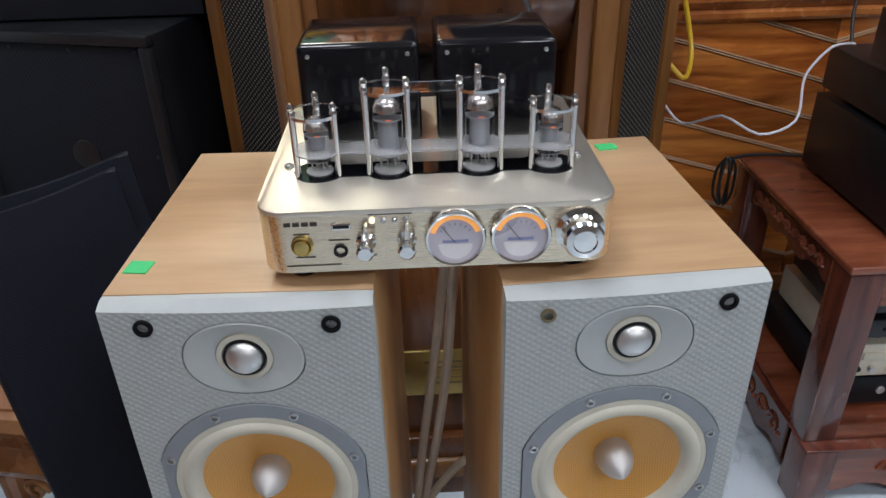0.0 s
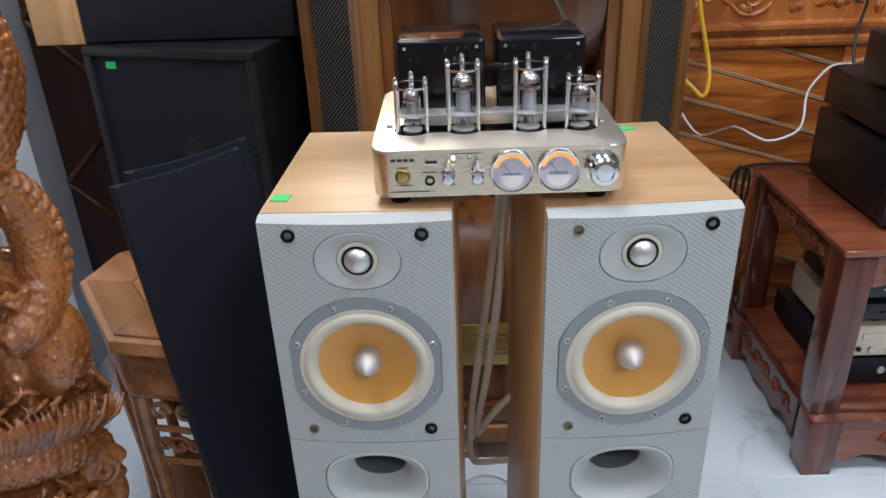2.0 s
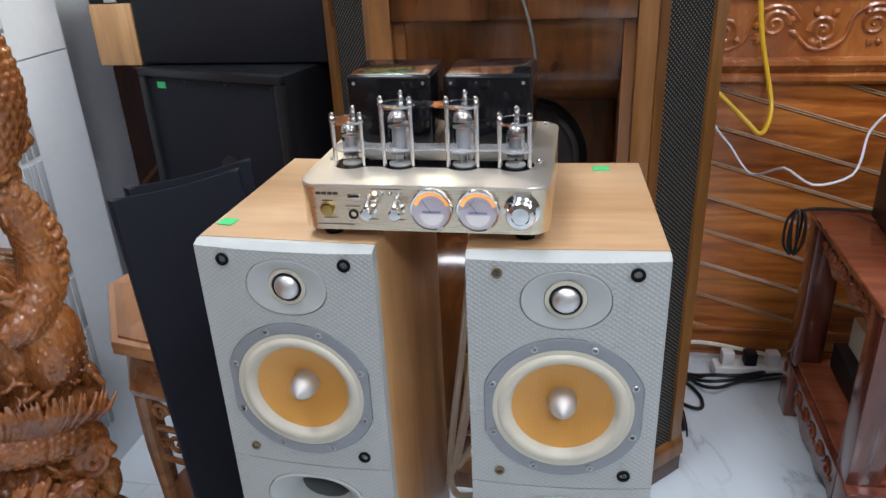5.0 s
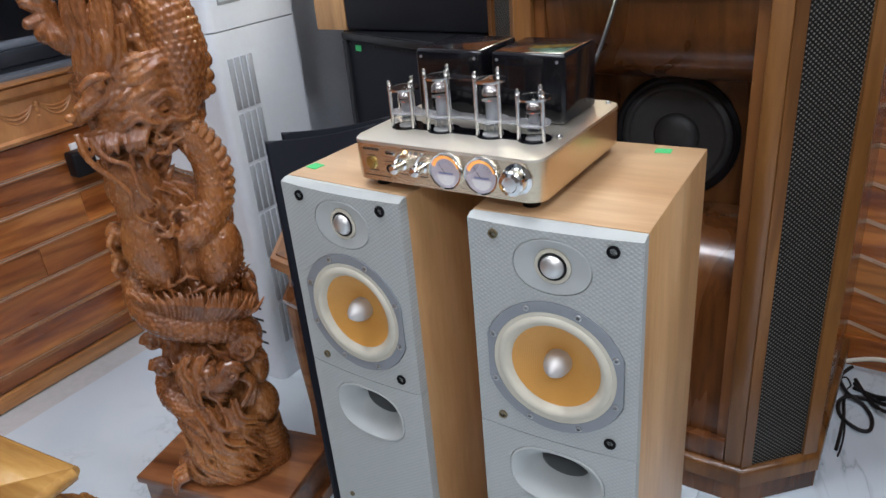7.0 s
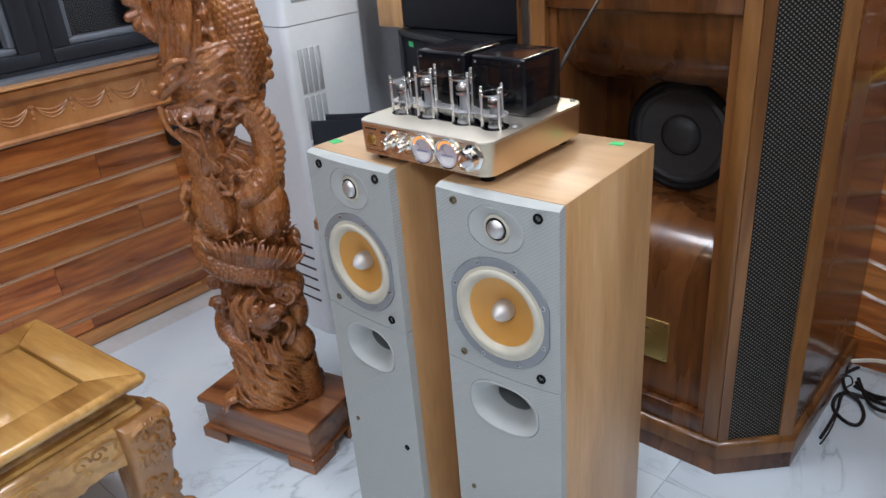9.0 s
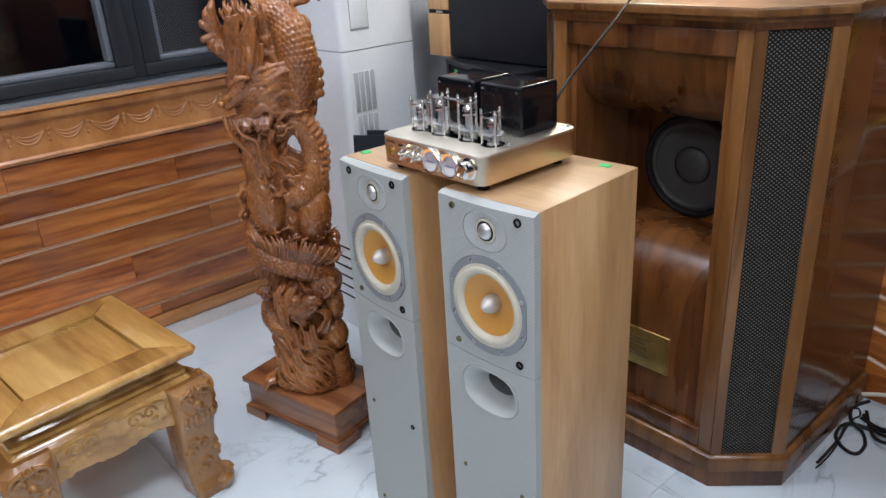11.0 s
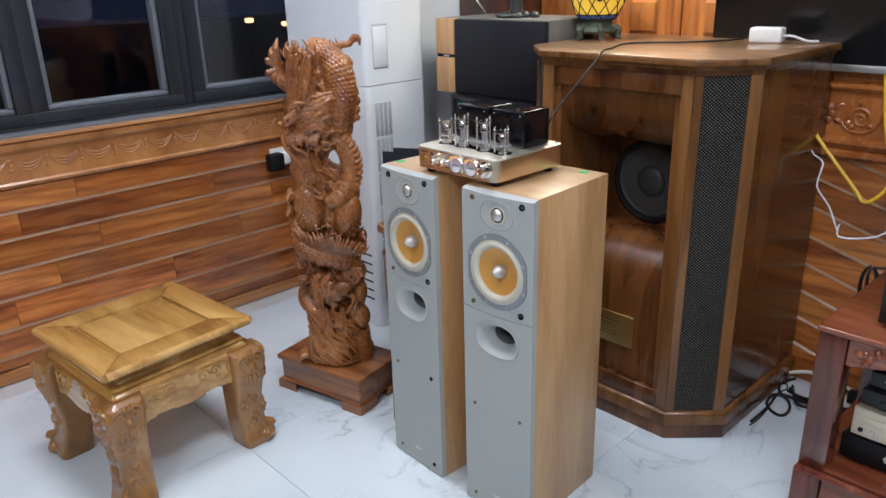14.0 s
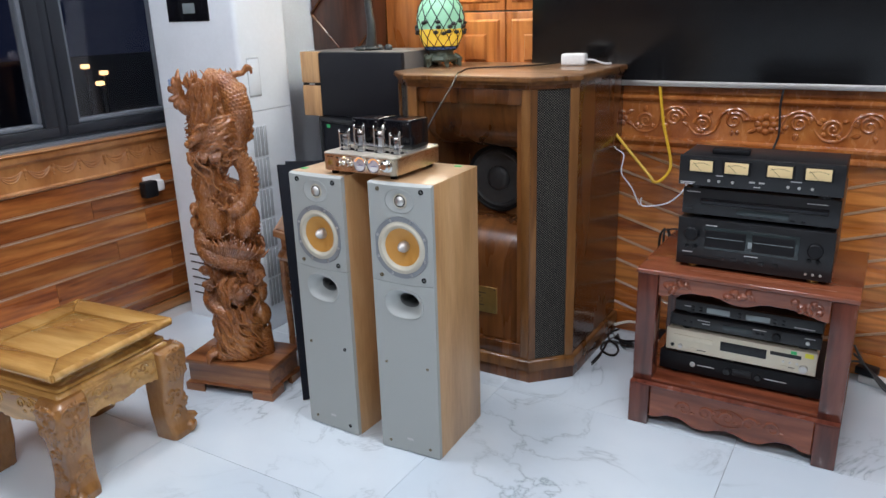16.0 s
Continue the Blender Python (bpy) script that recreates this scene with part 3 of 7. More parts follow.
def clip_poly(poly, x0, x1, z0, z1):
    def cut(pts, f, lim, keep_less):
        out = []
        for i, p in enumerate(pts):
            q = pts[(i + 1) % len(pts)]
            a, b = p[f] - lim, q[f] - lim
            ina, inb = (a <= 0, b <= 0) if keep_less else (a >= 0, b >= 0)
            if ina:
                out.append(p)
            if ina != inb:
                t = a / (a - b)
                out.append((p[0] + t * (q[0] - p[0]), p[1] + t * (q[1] - p[1])))
        return out
    for f, lim, less in ((0, x0, False), (0, x1, True), (1, z0, False), (1, z1, True)):
        if len(poly) >= 3:
            poly = cut(poly, f, lim, less)
    return poly


def slab(poly, y0, y1, bev=0.0015):
    """A flat board in the x-z plane."""
    return prism([(x, z) for x, z in poly], -y1, -y0, bev, None, Matrix.Rotation(radians(90), 4, "X"), 1)


APEX, SLOPE, PITCH = 1.011, 0.296, 0.098
for side in (-1, 1):
    for k in range(-16, 30):
        za = 0.743 - PITCH * k
        far = 2.6
        xs = (APEX, APEX + side * far)
        poly = [(xs[0], za), (xs[1], za + SLOPE * far), (xs[1], za + SLOPE * far + PITCH - 0.012), (xs[0], za + PITCH - 0.012)]
        x0, x1 = (-1.06, APEX - 0.001) if side < 0 else (APEX + 0.001, EX - 0.01)
        c = clip_poly(poly, x0, x1, 0.09, 0.80)
        if len(c) >= 3 and max(p[0] for p in c) - min(p[0] for p in c) > 0.03:
            cx = sum(p[0] for p in c) / len(c)
            b = part("board", slab([(p[0] - cx, p[1]) for p in c], -0.004, 0.018), TEAK_X, dado_n)
            b.location = (cx * K, 0, 0)
        for off in (-0.0095, -0.0035):
            e = clip_poly([(xs[0], za + off), (xs[1], za + off + SLOPE * far), (xs[1], za + off + SLOPE * far + 0.003), (xs[0], za + off + 0.003)], x0, x1, 0.09, 0.80)
            if len(e) >= 3:
                part("bead", slab(e, -0.0075, 0.01, 0.0012), BEADPALE, dado_n)
part("skirting", box(-1.06, EX, -0.014, 0.015, 0, 0.09, 0.004), TEAK_X, dado_n)
prof = [(0.018, 0.797), (-0.020, 0.797), (-0.030, 0.806), (-0.030, 0.818), (-0.022, 0.826), (-0.034, 0.838), (-0.040, 0.846), (-0.040, 0.856), (-0.012, 0.862), (-0.012, 1.000), (-0.024, 1.006), (-0.030, 1.014), (-0.030, 1.024), (-0.010, 1.034), (-0.010, 1.060), (0.018, 1.060)]
part("frieze", loft([[(-1.06, y, z) for y, z in prof], [(EX, y, z) for y, z in prof]]), FRIEZE, dado_n)


def scroll(x, z, s, flip, bm):
    pts, rad = [], []
    for i in range(30):
        a = i / 29 * 3.6 * math.pi
        r = s * (1 - i / 31)
        pts.append((x + flip * r * math.cos(a), -0.0125, z + r * math.sin(a)))
        rad.append(0.0072 * (1 - 0.5 * i / 29))
    tube(pts, rad, 6, bm, 0)


def leaf(x, z, ln, ang, bm):
    """A pointed acanthus leaf in low relief with a raised rib."""
    c, q = math.cos(ang), math.sin(ang)
    tube([(x + ln * t * c - 0.12 * ln * math.sin(3 * t) * q, -0.012, z + ln * t * q + 0.12 * ln * math.sin(3 * t) * c) for t in (0, 0.25, 0.5, 0.75, 1.0)], [0.003, 0.0085, 0.0095, 0.006, 0.001], 7, bm, 1)


i = 0
x = -0.6
rf = random.Random(21)
while x < 3.2:
    bm = bmesh.new()
    if i % 5 == 4:
        for p in range(8):
            a = p * math.pi / 4
            ball(x + 0.028 * math.cos(a), -0.013, 0.931 + 0.028 * math.sin(a), 0.013, 0.008, 0.013, 8, bm)
        ball(x, -0.015, 0.931, 0.013, 0.010, 0.013, 10, bm)
        for a in (0.5, 2.64, 3.64, 5.78):
            leaf(x + 0.036 * math.cos(a), 0.931 + 0.030 * math.sin(a), 0.036, a, bm)
    else:
        f = 1 if i % 2 else -1
        scroll(x, 0.931 + 0.008 * f, 0.034, f, bm)
        tube([(x - 0.062 * f, -0.0125, 0.931 - 0.010 * f), (x - 0.045 * f, -0.013, 0.931 + 0.030 * f), (x - 0.010 * f, -0.013, 0.931 + 0.050 * f), (x + 0.030 * f, -0.013, 0.931 + 0.046 * f), (x + 0.058 * f, -0.0125, 0.931 + 0.016 * f)], [0.003, 0.006, 0.0065, 0.006, 0.003], 6, bm, 1)
        for q in range(5):
            a = rf.uniform(0, 6.28)
            leaf(x + 0.036 * math.cos(a), 0.931 + 0.028 * math.sin(a), rf.uniform(0.020, 0.032), a + rf.uniform(-0.6, 0.6), bm)
    part("carving", bm, FRIEZE, dado_n)
    x += 0.112
    i += 1

# upper panelling left of the screen
panel_n = thing("upper_panelling", 0, NY, 0, 0, "golden teak panels with raised diamond centres", "wall panelling", kind="structure")
part("pilaster", box(-0.775, -0.40, -0.03, 0.018, 1.06, 2.6, 0.006), TEAK_GOLD, panel_n)
part("pilaster", box(-0.735, -0.44, -0.042, -0.031, 1.06, 2.6, 0.006), TEAK_GOLD, panel_n)
for j in range(5):
    z0 = 1.06 + j * 0.30
    for x0 in (-0.39, -0.10, 0.19):
        part("panel", box(x0, x0 + 0.285, -0.016, 0.018, z0, z0 + 0.295, 0.004), TEAK_GOLD, panel_n)
        cx, cz = x0 + 0.1425, z0 + 0.1475
        rings = [[(cx + sx * a, y, cz + sz * a) for sx, sz in ((-1, -1), (1, -1), (1, 1), (-1, 1))] for a, y in ((0.118, -0.015), (0.108, -0.026), (0.055, -0.020), (0.048, -0.032), (0.001, -0.044))]
        part("raised_centre", loft(rings), TEAK_GOLD, panel_n)

# dark lattice panel beside the column
dark = thing("dark_panel", 0, 1.60, 0, 0, "dark red wooden wall panel with diagonal mouldings", "wall panelling", kind="structure")
part("backing", box(-1.063, -0.70, 0, 0.14, 0, 2.8, 0.004), DARKWOOD, dark)
for k in range(0, 8):
    for sgn in (-1, 1):
        za = 0.42 * k + 0.1
        poly = [(-1.063, za), (-0.70, za + sgn * 0.36), (-0.70, za + sgn * 0.36 + 0.016), (-1.063, za + 0.016)]
        c = clip_poly(poly, -1.06, -0.703, 0.02, 2.6)
        if len(c) >= 3:
            part("moulding", slab(c, -0.010 - 0.002 * sgn, 0.004, 0.003), WALNUT, dark)

# ceiling panels
for x, y, _ in PANELS:
    o = thing("ceiling_light", x, y, 0, 0, "square white flush ceiling light, switched on", "ceiling light", "ceiling lights")
    bm = box(-0.32, 0.32, -0.32, -0.29, 2.965, CZ, 0.003)
    box(-0.32, 0.32, 0.29, 0.32, 2.965, CZ, 0.003, bm=bm)
    box(-0.32, -0.29, -0.29, 0.29, 2.965, CZ, 0.003, bm=bm)
    box(0.29, 0.32, -0.29, 0.29, 2.965, CZ, 0.003, bm=bm)
    part("frame", bm, WHITEPL, o)
    part("diffuser", box(-0.29, 0.29, -0.29, 0.29, 2.975, 2.99, 0.002), PANELGLOW, o)

# ---- floor-standing loudspeakers ----
SPK_W, SPK_D, SPK_H = 0.214, 0.305, 0.896


def cut_disc(r, half, cz, n=72):
    """A circle with its two sides cut off straight."""
    return [(max(-half, min(half, r * math.cos(2 * math.pi * i / n))), cz + r * math.sin(2 * math.pi * i / n)) for i in range(n)]


def loudspeaker(x, y, rz, dark_sockets, label):
    o = thing("floor_loudspeaker", x, y, 0, rz, label, "loudspeaker", "pair of floor loudspeakers")
    w = SPK_W / 2
    shell = box(-w, w, 0.016, SPK_D, 0.0, SPK_H - 0.0014, 0.0010)
    bmesh.ops.delete(shell, geom=[f for f in shell.faces if f.normal.y < -0.9], context="FACES")
    part("cabinet", shell, MAPLE, o)
    part("top_veneer", box(-w, w, 0.016, SPK_D, SPK_H - 0.0013, SPK_H, 0.0006), MAPLE_TOP, o)
    tw = ring_shape(0.0496, 0.0362, 2.15, 44, 0, 0.842)
    wf = cut_disc(0.0958, 0.0900, 0.700)
    po = ring_shape(0.0680, 0.0490, 2.5, 44, 0, 0.520)

    up = holed_plate([(-w, 0.5905 - 0.0), *[(-w + 2 * w * i / 8, 0.5905 - 0.006 * (1 - (i / 4 - 1) ** 2)) for i in range(1, 8)], (w, 0.5905), *[(w - 2 * w * i / 12, SPK_H - 0.0050 - 0.0035 * (1 - (i / 6 - 1) ** 2)) for i in range(13)]], [tw, wf], 0.0, 0.0165)
    part("upper_baffle", up, DIMPLED, o, "grey dimpled front panel")
    rings = []
    for i in range(17):
        t = -1 + i / 8
        low = SPK_H - 0.0050 - 0.0035 * (1 - t * t)
        rings.append([(w * t, 0.0, low), (w * t, 0.0095, SPK_H - 0.001), (w * t, 0.016, SPK_H - 0.001), (w * t, 0.016, low)])
    part("top_lip", loft(rings), GREYPL, o)
    lo = holed_plate([(-w, 0.004), (w, 0.004), (w, 0.589), *[(w - 2 * w * i / 8, 0.589 - 0.006 * (1 - (i / 4 - 1) ** 2)) for i in range(1, 8)], (-w, 0.589)], [po], 0.0, 0.0165)
    part("lower_baffle", lo, DIMPLED, o, "grey dimpled front panel")
    # tweeter
    rings = []
    for a, b, p, y0 in ((0.0486, 0.0352, 2.15, 0.012), (0.0486, 0.0352, 2.15, 0.0004), (0.0478, 0.0344, 2.15, -0.0004), (0.0440, 0.0320, 2.1, 0.0000), (0.034, 0.0275, 2.05, 0.0016), (0.0235, 0.0235, 2, 0.0036), (0.022, 0.022, 2, 0.012)):
        rings.append([(px, y0, pz) for px, pz in ring_shape(a, b, p, 44, 0, 0.842)])
    tweeter = part("tweeter", loft(rings, None, True, False, True), GREYPL, o, "grey oval tweeter plate")
    part("cream_ring", lathe([(0.0232, -0.0050), (0.0226, -0.0022), (0.0184, -0.0016), (0.0172, -0.005)], 36, None, at(0, 0, 0.842)), CREAM, tweeter, "cream foam ring")
    part("black_ring", lathe([(0.0174, -0.006), (0.0172, -0.0008), (0.0158, -0.0008), (0.0150, -0.005)], 36, None, at(0, 0, 0.842)), BLACK, tweeter)
    part("dome", lathe([(0.0153 * math.cos(a), -0.003 + 0.0105 * math.sin(a)) for a in [i * math.pi / 16 for i in range(9)]][:-1] + [(0.0002, 0.0075)], 32, None, at(0, 0, 0.842)), SILVER, tweeter, "silver metal dome")
    # woofer
    woofer = part("woofer", holed_plate(cut_disc(0.0950, 0.0892, 0.700), [ring_shape(0.0812, 0.0812, 2, 60, 0, 0.700)], -0.0016, 0.012), RINGGREY, o, "grey driver ring, cut straight at the sides, with screws")
    part("surround", lathe([(0.0818, -0.0030), (0.0808, 0.0014), (0.0775, 0.0020), (0.0755, 0.0018), (0.0738, 0.0032), (0.0700, 0.0045), (0.0660, 0.0040), (0.0625, 0.0010), (0.0600, -0.0030), (0.0585, -0.0055)], 64, None, at(0, 0, 0.700), False, False), CREAM, woofer, "cream rubber surround")
    part("cone", lathe([(0.0595, -0.0045), (0.0520, -0.0078), (0.0410, -0.0122), (0.0300, -0.0164), (0.0200, -0.0196), (0.0140, -0.0210)], 56, None, at(0, 0, 0.700), False, True), KEVLAR, woofer, "yellow woven cone")
    part("phase_plug", lathe([(0.0172, -0.0210), (0.0174, -0.0140), (0.0170, -0.0095), (0.0156, -0.0040), (0.0128, 0.0016), (0.0090, 0.0066), (0.0050, 0.0106), (0.0020, 0.0130), (0.0002, 0.0136)], 32, None, at(0, 0, 0.700)), PLUGSILVER, woofer, "silver bullet-shaped plug")
    for i in range(8):
        a = radians(22.5 + 45 * i)
        sx, sz = 0.0866 * math.cos(a), 0.700 + 0.0886 * math.sin(a)
        part("screw", lathe([(0.0042, 0.0012), (0.0042, 0.0028), (0.0034, 0.0034), (0.0024, 0.0034), (0.0020, 0.0016)], 12, None, at(sx, 0, sz)), STEEL, woofer)
    # reflex port
    rings = []
    for a, b, p, y0, dz in ((0.0668, 0.0478, 2.5, 0.012, 0), (0.0668, 0.0478, 2.5, -0.0006, 0), (0.0645, 0.0455, 2.5, -0.0014, 0), (0.0600, 0.0415, 2.4, 0.002, 0.0), (0.050, 0.034, 2.3, 0.009, 0.0), (0.040, 0.0270, 2.2, 0.022, 0.001), (0.0345, 0.0240, 2.1, 0.036, 0.002)):
        rings.append([(px, y0, pz) for px, pz in ring_shape(a, b, p, 44, 0, 0.520 + dz)])
    port = part("reflex_port", loft(rings, None, True, False, False), GREYPL, o, "flared grey port")
    part("port_tube", loft([[(px, y0, pz) for px, pz in ring_shape(a, b, 2.1, 44, 0, 0.522)] for a, b, y0 in ((0.0350, 0.0244, 0.0355), (0.0335, 0.0230, 0.042), (0.031, 0.021, 0.12))], None, True, False, False), PORTDARK, port, "dark tube inside the port")
    part("port_end", loft([[(px, 0.121, pz) for px, pz in ring_shape(0.0312, 0.0212, 2.1, 24, 0, 0.522)], [(px, 0.125, pz) for px, pz in ring_shape(0.0312, 0.0212, 2.1, 24, 0, 0.522)]]), BLACK, port)
    for i, z in enumerate((0.875, 0.607, 0.315, 0.031)):
        for j, sx in enumerate((-0.0735, 0.0735)):
            dk = (i * 2 + j) in dark_sockets
            r = 0.0078 if i < 2 else 0.0058
            r = r if dk else r * 0.8
            s = part("grille_socket", lathe([(r, 0.0), (r, 0.0022), (r * 0.62, 0.0026), (r * 0.50, -0.002), (r * 0.45, -0.0022)], 18, None, at(sx, 0, z)), SOCKETBLACK if dk else BRASSDARK, o, "black rubber socket" if dk else "open brass-lined socket")
    part("badge", box(-0.011, 0.011, -0.0012, 0.001, 0.047, 0.054, 0.0006), PRINTW, o)
    return o


loudspeaker(0.1705, 0.4795, 3.1, {1, 3}, "floor loudspeaker, cherry veneer, grey front, yellow cone, amplifier on top")
loudspeaker(-0.1465, 0.4800, -2.0, {0, 1, 3, 5, 7}, "floor loudspeaker, cherry veneer, grey front, yellow cone, grilles leaning beside")


def sticker(x, y, z, rz, w, d, on):
    return single("price_sticker", box(-w / 2, w / 2, -d / 2, d / 2, 0, 0.0012), GREEN, x, y, z, rz, "blank green paper sticker on " + on, "sticker", "green stickers")


sticker(-0.236, 0.540, SPK_H, -8, 0.020, 0.019, "a loudspeaker top")
sticker(0.209, 0.761, SPK_H, 8, 0.022, 0.016, "a loudspeaker top")

# ---- valve amplifier ----
AX, AY, AZ = 0.0135, 0.497, 0.9105
amp = thing("valve_amplifier", AX, AY, AZ, 0, "champagne valve amplifier with four glowing tubes, on two loudspeakers", "amplifier")
AW, AD, AH = 0.275, 0.257, 0.053
part("chassis", prism(rounded(AW, AD, 0.022, 8, 0, AD / 2), 0, AH - 0.004, 0.0), GOLD, amp, "brushed champagne metal case")
part("top_plate", prism(rounded(AW + 0.001, AD + 0.001, 0.0225, 8, 0, AD / 2), AH - 0.004, AH, 0.002), GOLDSHEEN, amp, "champagne top plate, paled for the ceiling reflection")
for sx in (-0.11, 0.11):
    for sy in (0.03, 0.225):
        part("foot", lathe([(0.011, -0.0145), (0.012, -0.004), (0.012, 0.001)], 20, None, Matrix.Translation((sx, sy, 0))), BLACK, amp)
TUBES = [(-0.0945, 0.072, 0.050, 0.0100), (-0.0365, 0.072, 0.067, 0.0120), (0.0375, 0.072, 0.067, 0.0120), (0.0955, 0.072, 0.050, 0.0100)]


def wavy(half, xs, pad, cy):
    """Outline that swells round each valve and narrows between them."""
    up, lo = [], []
    x0, x1 = xs[0] - pad, xs[-1] + pad
    n = 60
    for i in range(n + 1):
        x = x0 + (x1 - x0) * i / n
        h = half * 0.55
        for c in xs:
            d = abs(x - c)
            if d < pad:
                h = max(h, half * 0.55 * 0.0 + math.sqrt(max(pad * pad - d * d, 0)))
        if x < xs[0] or x > xs[-1]:
            c = xs[0] if x < xs[0] else xs[-1]
            h = math.sqrt(max(pad * pad - (x - c) ** 2, 0)) + 0.0004
        up.append((x, cy + h))
        lo.append((x, cy - h))
    return lo + up[::-1]


XS = [t[0] for t in TUBES]
part("valve_recess", prism(wavy(0.022, XS, 0.0215, 0.072), AH - 0.001, AH + 0.0008), BLACKGLOSS, amp, "black recess under the valves")
# lower plate wears the milky acrylic, a painted reflection
part("lower_guard", prism(wavy(0.021, XS, 0.0205, 0.072), AH + 0.0195, AH + 0.0212), ACRYLSHEEN, amp, "clear acrylic guard plate")
for i, (tx, ty, th, tr) in enumerate(TUBES):
    hp = 0.058 if i in (0, 3) else 0.076
    z = AH
    v = part("valve", lathe([(tr * 0.92, z + 0.003), (tr, z + 0.006), (tr, z + th * 0.80), (tr * 0.95, z + th * 0.86), (tr * 0.80, z + th * 0.915), (tr * 0.52, z + th * 0.95), (tr * 0.22, z + th * 0.97), (tr * 0.16, z + th * 1.02), (tr * 0.05, z + th * 1.07)], 28, None, Matrix.Translation((tx, ty, 0))), TUBEGLASS, amp, "clear glass valve")
    v.visible_shadow = False
    part("valve_base", lathe([(tr * 1.12, z + 0.0008), (tr * 1.12, z + 0.0022), (tr * 0.80, z + 0.0035), (tr * 0.5, z + 0.0035)], 24, None, Matrix.Translation((tx, ty, 0))), SOCKET, v)
    part("getter", lathe([(tr * 0.95, z + th * 0.77), (tr * 0.93, z + th * 0.82), (tr * 0.86, z + th * 0.865), (tr * 0.68, z + th * 0.91), (tr * 0.40, z + th * 0.942), (tr * 0.15, z + th * 0.955)], 24, None, Matrix.Translation((tx, ty, 0)), False), GETTER, v, "silvered dome inside the valve")
    bm = lathe([(tr * 0.52, z + th * 0.25), (tr * 0.60, z + th * 0.27), (tr * 0.60, z + th * 0.60), (tr * 0.52, z + th * 0.63)], 16, None, Matrix.Translation((tx, ty, 0)), sy=0.72)
    lathe([(tr * 0.88, z + th * 0.655), (tr * 0.88, z + th * 0.67)], 20, bm, Matrix.Translation((tx, ty, 0)))
    lathe([(tr * 0.86, z + th * 0.215), (tr * 0.86, z + th * 0.23)], 20, bm, Matrix.Translation((tx, ty, 0)))
    part("anode", bm, ANODE, v)
    bm = bmesh.new()
    for k in range(7):
        a = 2 * math.pi * k / 7
        tube([(tx + tr * 0.6 * math.cos(a), ty + tr * 0.6 * math.sin(a), z + 0.005), (tx + tr * 0.5 * math.cos(a), ty + tr * 0.5 * math.sin(a), z + th * 0.26)], 0.0006, 5, bm, 0)
    part("pins", bm, STEEL, v)
    part("heater", ball(tx + 0.001, ty - tr * 0.56, z + th * 0.66, tr * 0.26, tr * 0.1, tr * 0.10, 8), HEAT, v, "faint red heater glow")
    for px_, py_ in ((-0.0165, -0.010), (0.0165, -0.010), (0.0, 0.0185)):
        p = part("post", lathe([(0.0026, z), (0.0026, z + hp - 0.006)], 14, None, Matrix.Translation((tx + px_, ty + py_, 0))), POSTMETAL, amp)
        part("cap_nut", lathe([(0.0030, z + hp - 0.006), (0.0033, z + hp - 0.003), (0.0022, z + hp - 0.001), (0.0032, z + hp + 0.001), (0.0022, z + hp + 0.0042), (0.0003, z + hp + 0.005)], 14, None, Matrix.Translation((tx + px_, ty + py_, 0))), CHROME, p)
for xs, zz in ((XS[:1], 0.0505), (XS[3:], 0.0505), (XS[1:3], 0.0685)):
    out = wavy(0.021, xs, 0.0205, 0.072)
    part("upper_guard", prism(out, AH + zz, AH + zz + 0.0017), ACRYL, amp, "clear acrylic guard plate")
    for xc in xs:
        part("guard_rim", lathe([(0.0200, AH + zz - 0.0003), (0.0208, AH + zz - 0.0003), (0.0208, AH + zz + 0.0021), (0.0200, AH + zz + 0.0021)], 40, None, Matrix.Translation((xc, 0.072, 0)), False, False), CHROME, amp)
for x0, x1 in ((-0.113, -0.0085), (0.005, 0.1095)):
    c = part("transformer_cover", box(x0, x1, 0.130, 0.232, AH, AH + 0.090, 0.006, 4), BLACKGLOSS, amp, "black gloss transformer cover")
    for sx in (x0 + 0.010, x1 - 0.010):
        part("screw", lathe([(0.002, 0), (0.002, 0.0012), (0.001, 0.0016)], 10, None, at(sx, 0.1302, AH + 0.080)), STEEL, c)
for sx in (-0.122, 0.122):
    for sy in (0.085, 0.245):
        part("screw", lathe([(0.0038, AH - 0.001), (0.0038, AH + 0.0022), (0.0026, AH + 0.003), (0.0018, AH + 0.0015)], 14, None, Matrix.Translation((sx, sy, 0))), STEEL, amp)
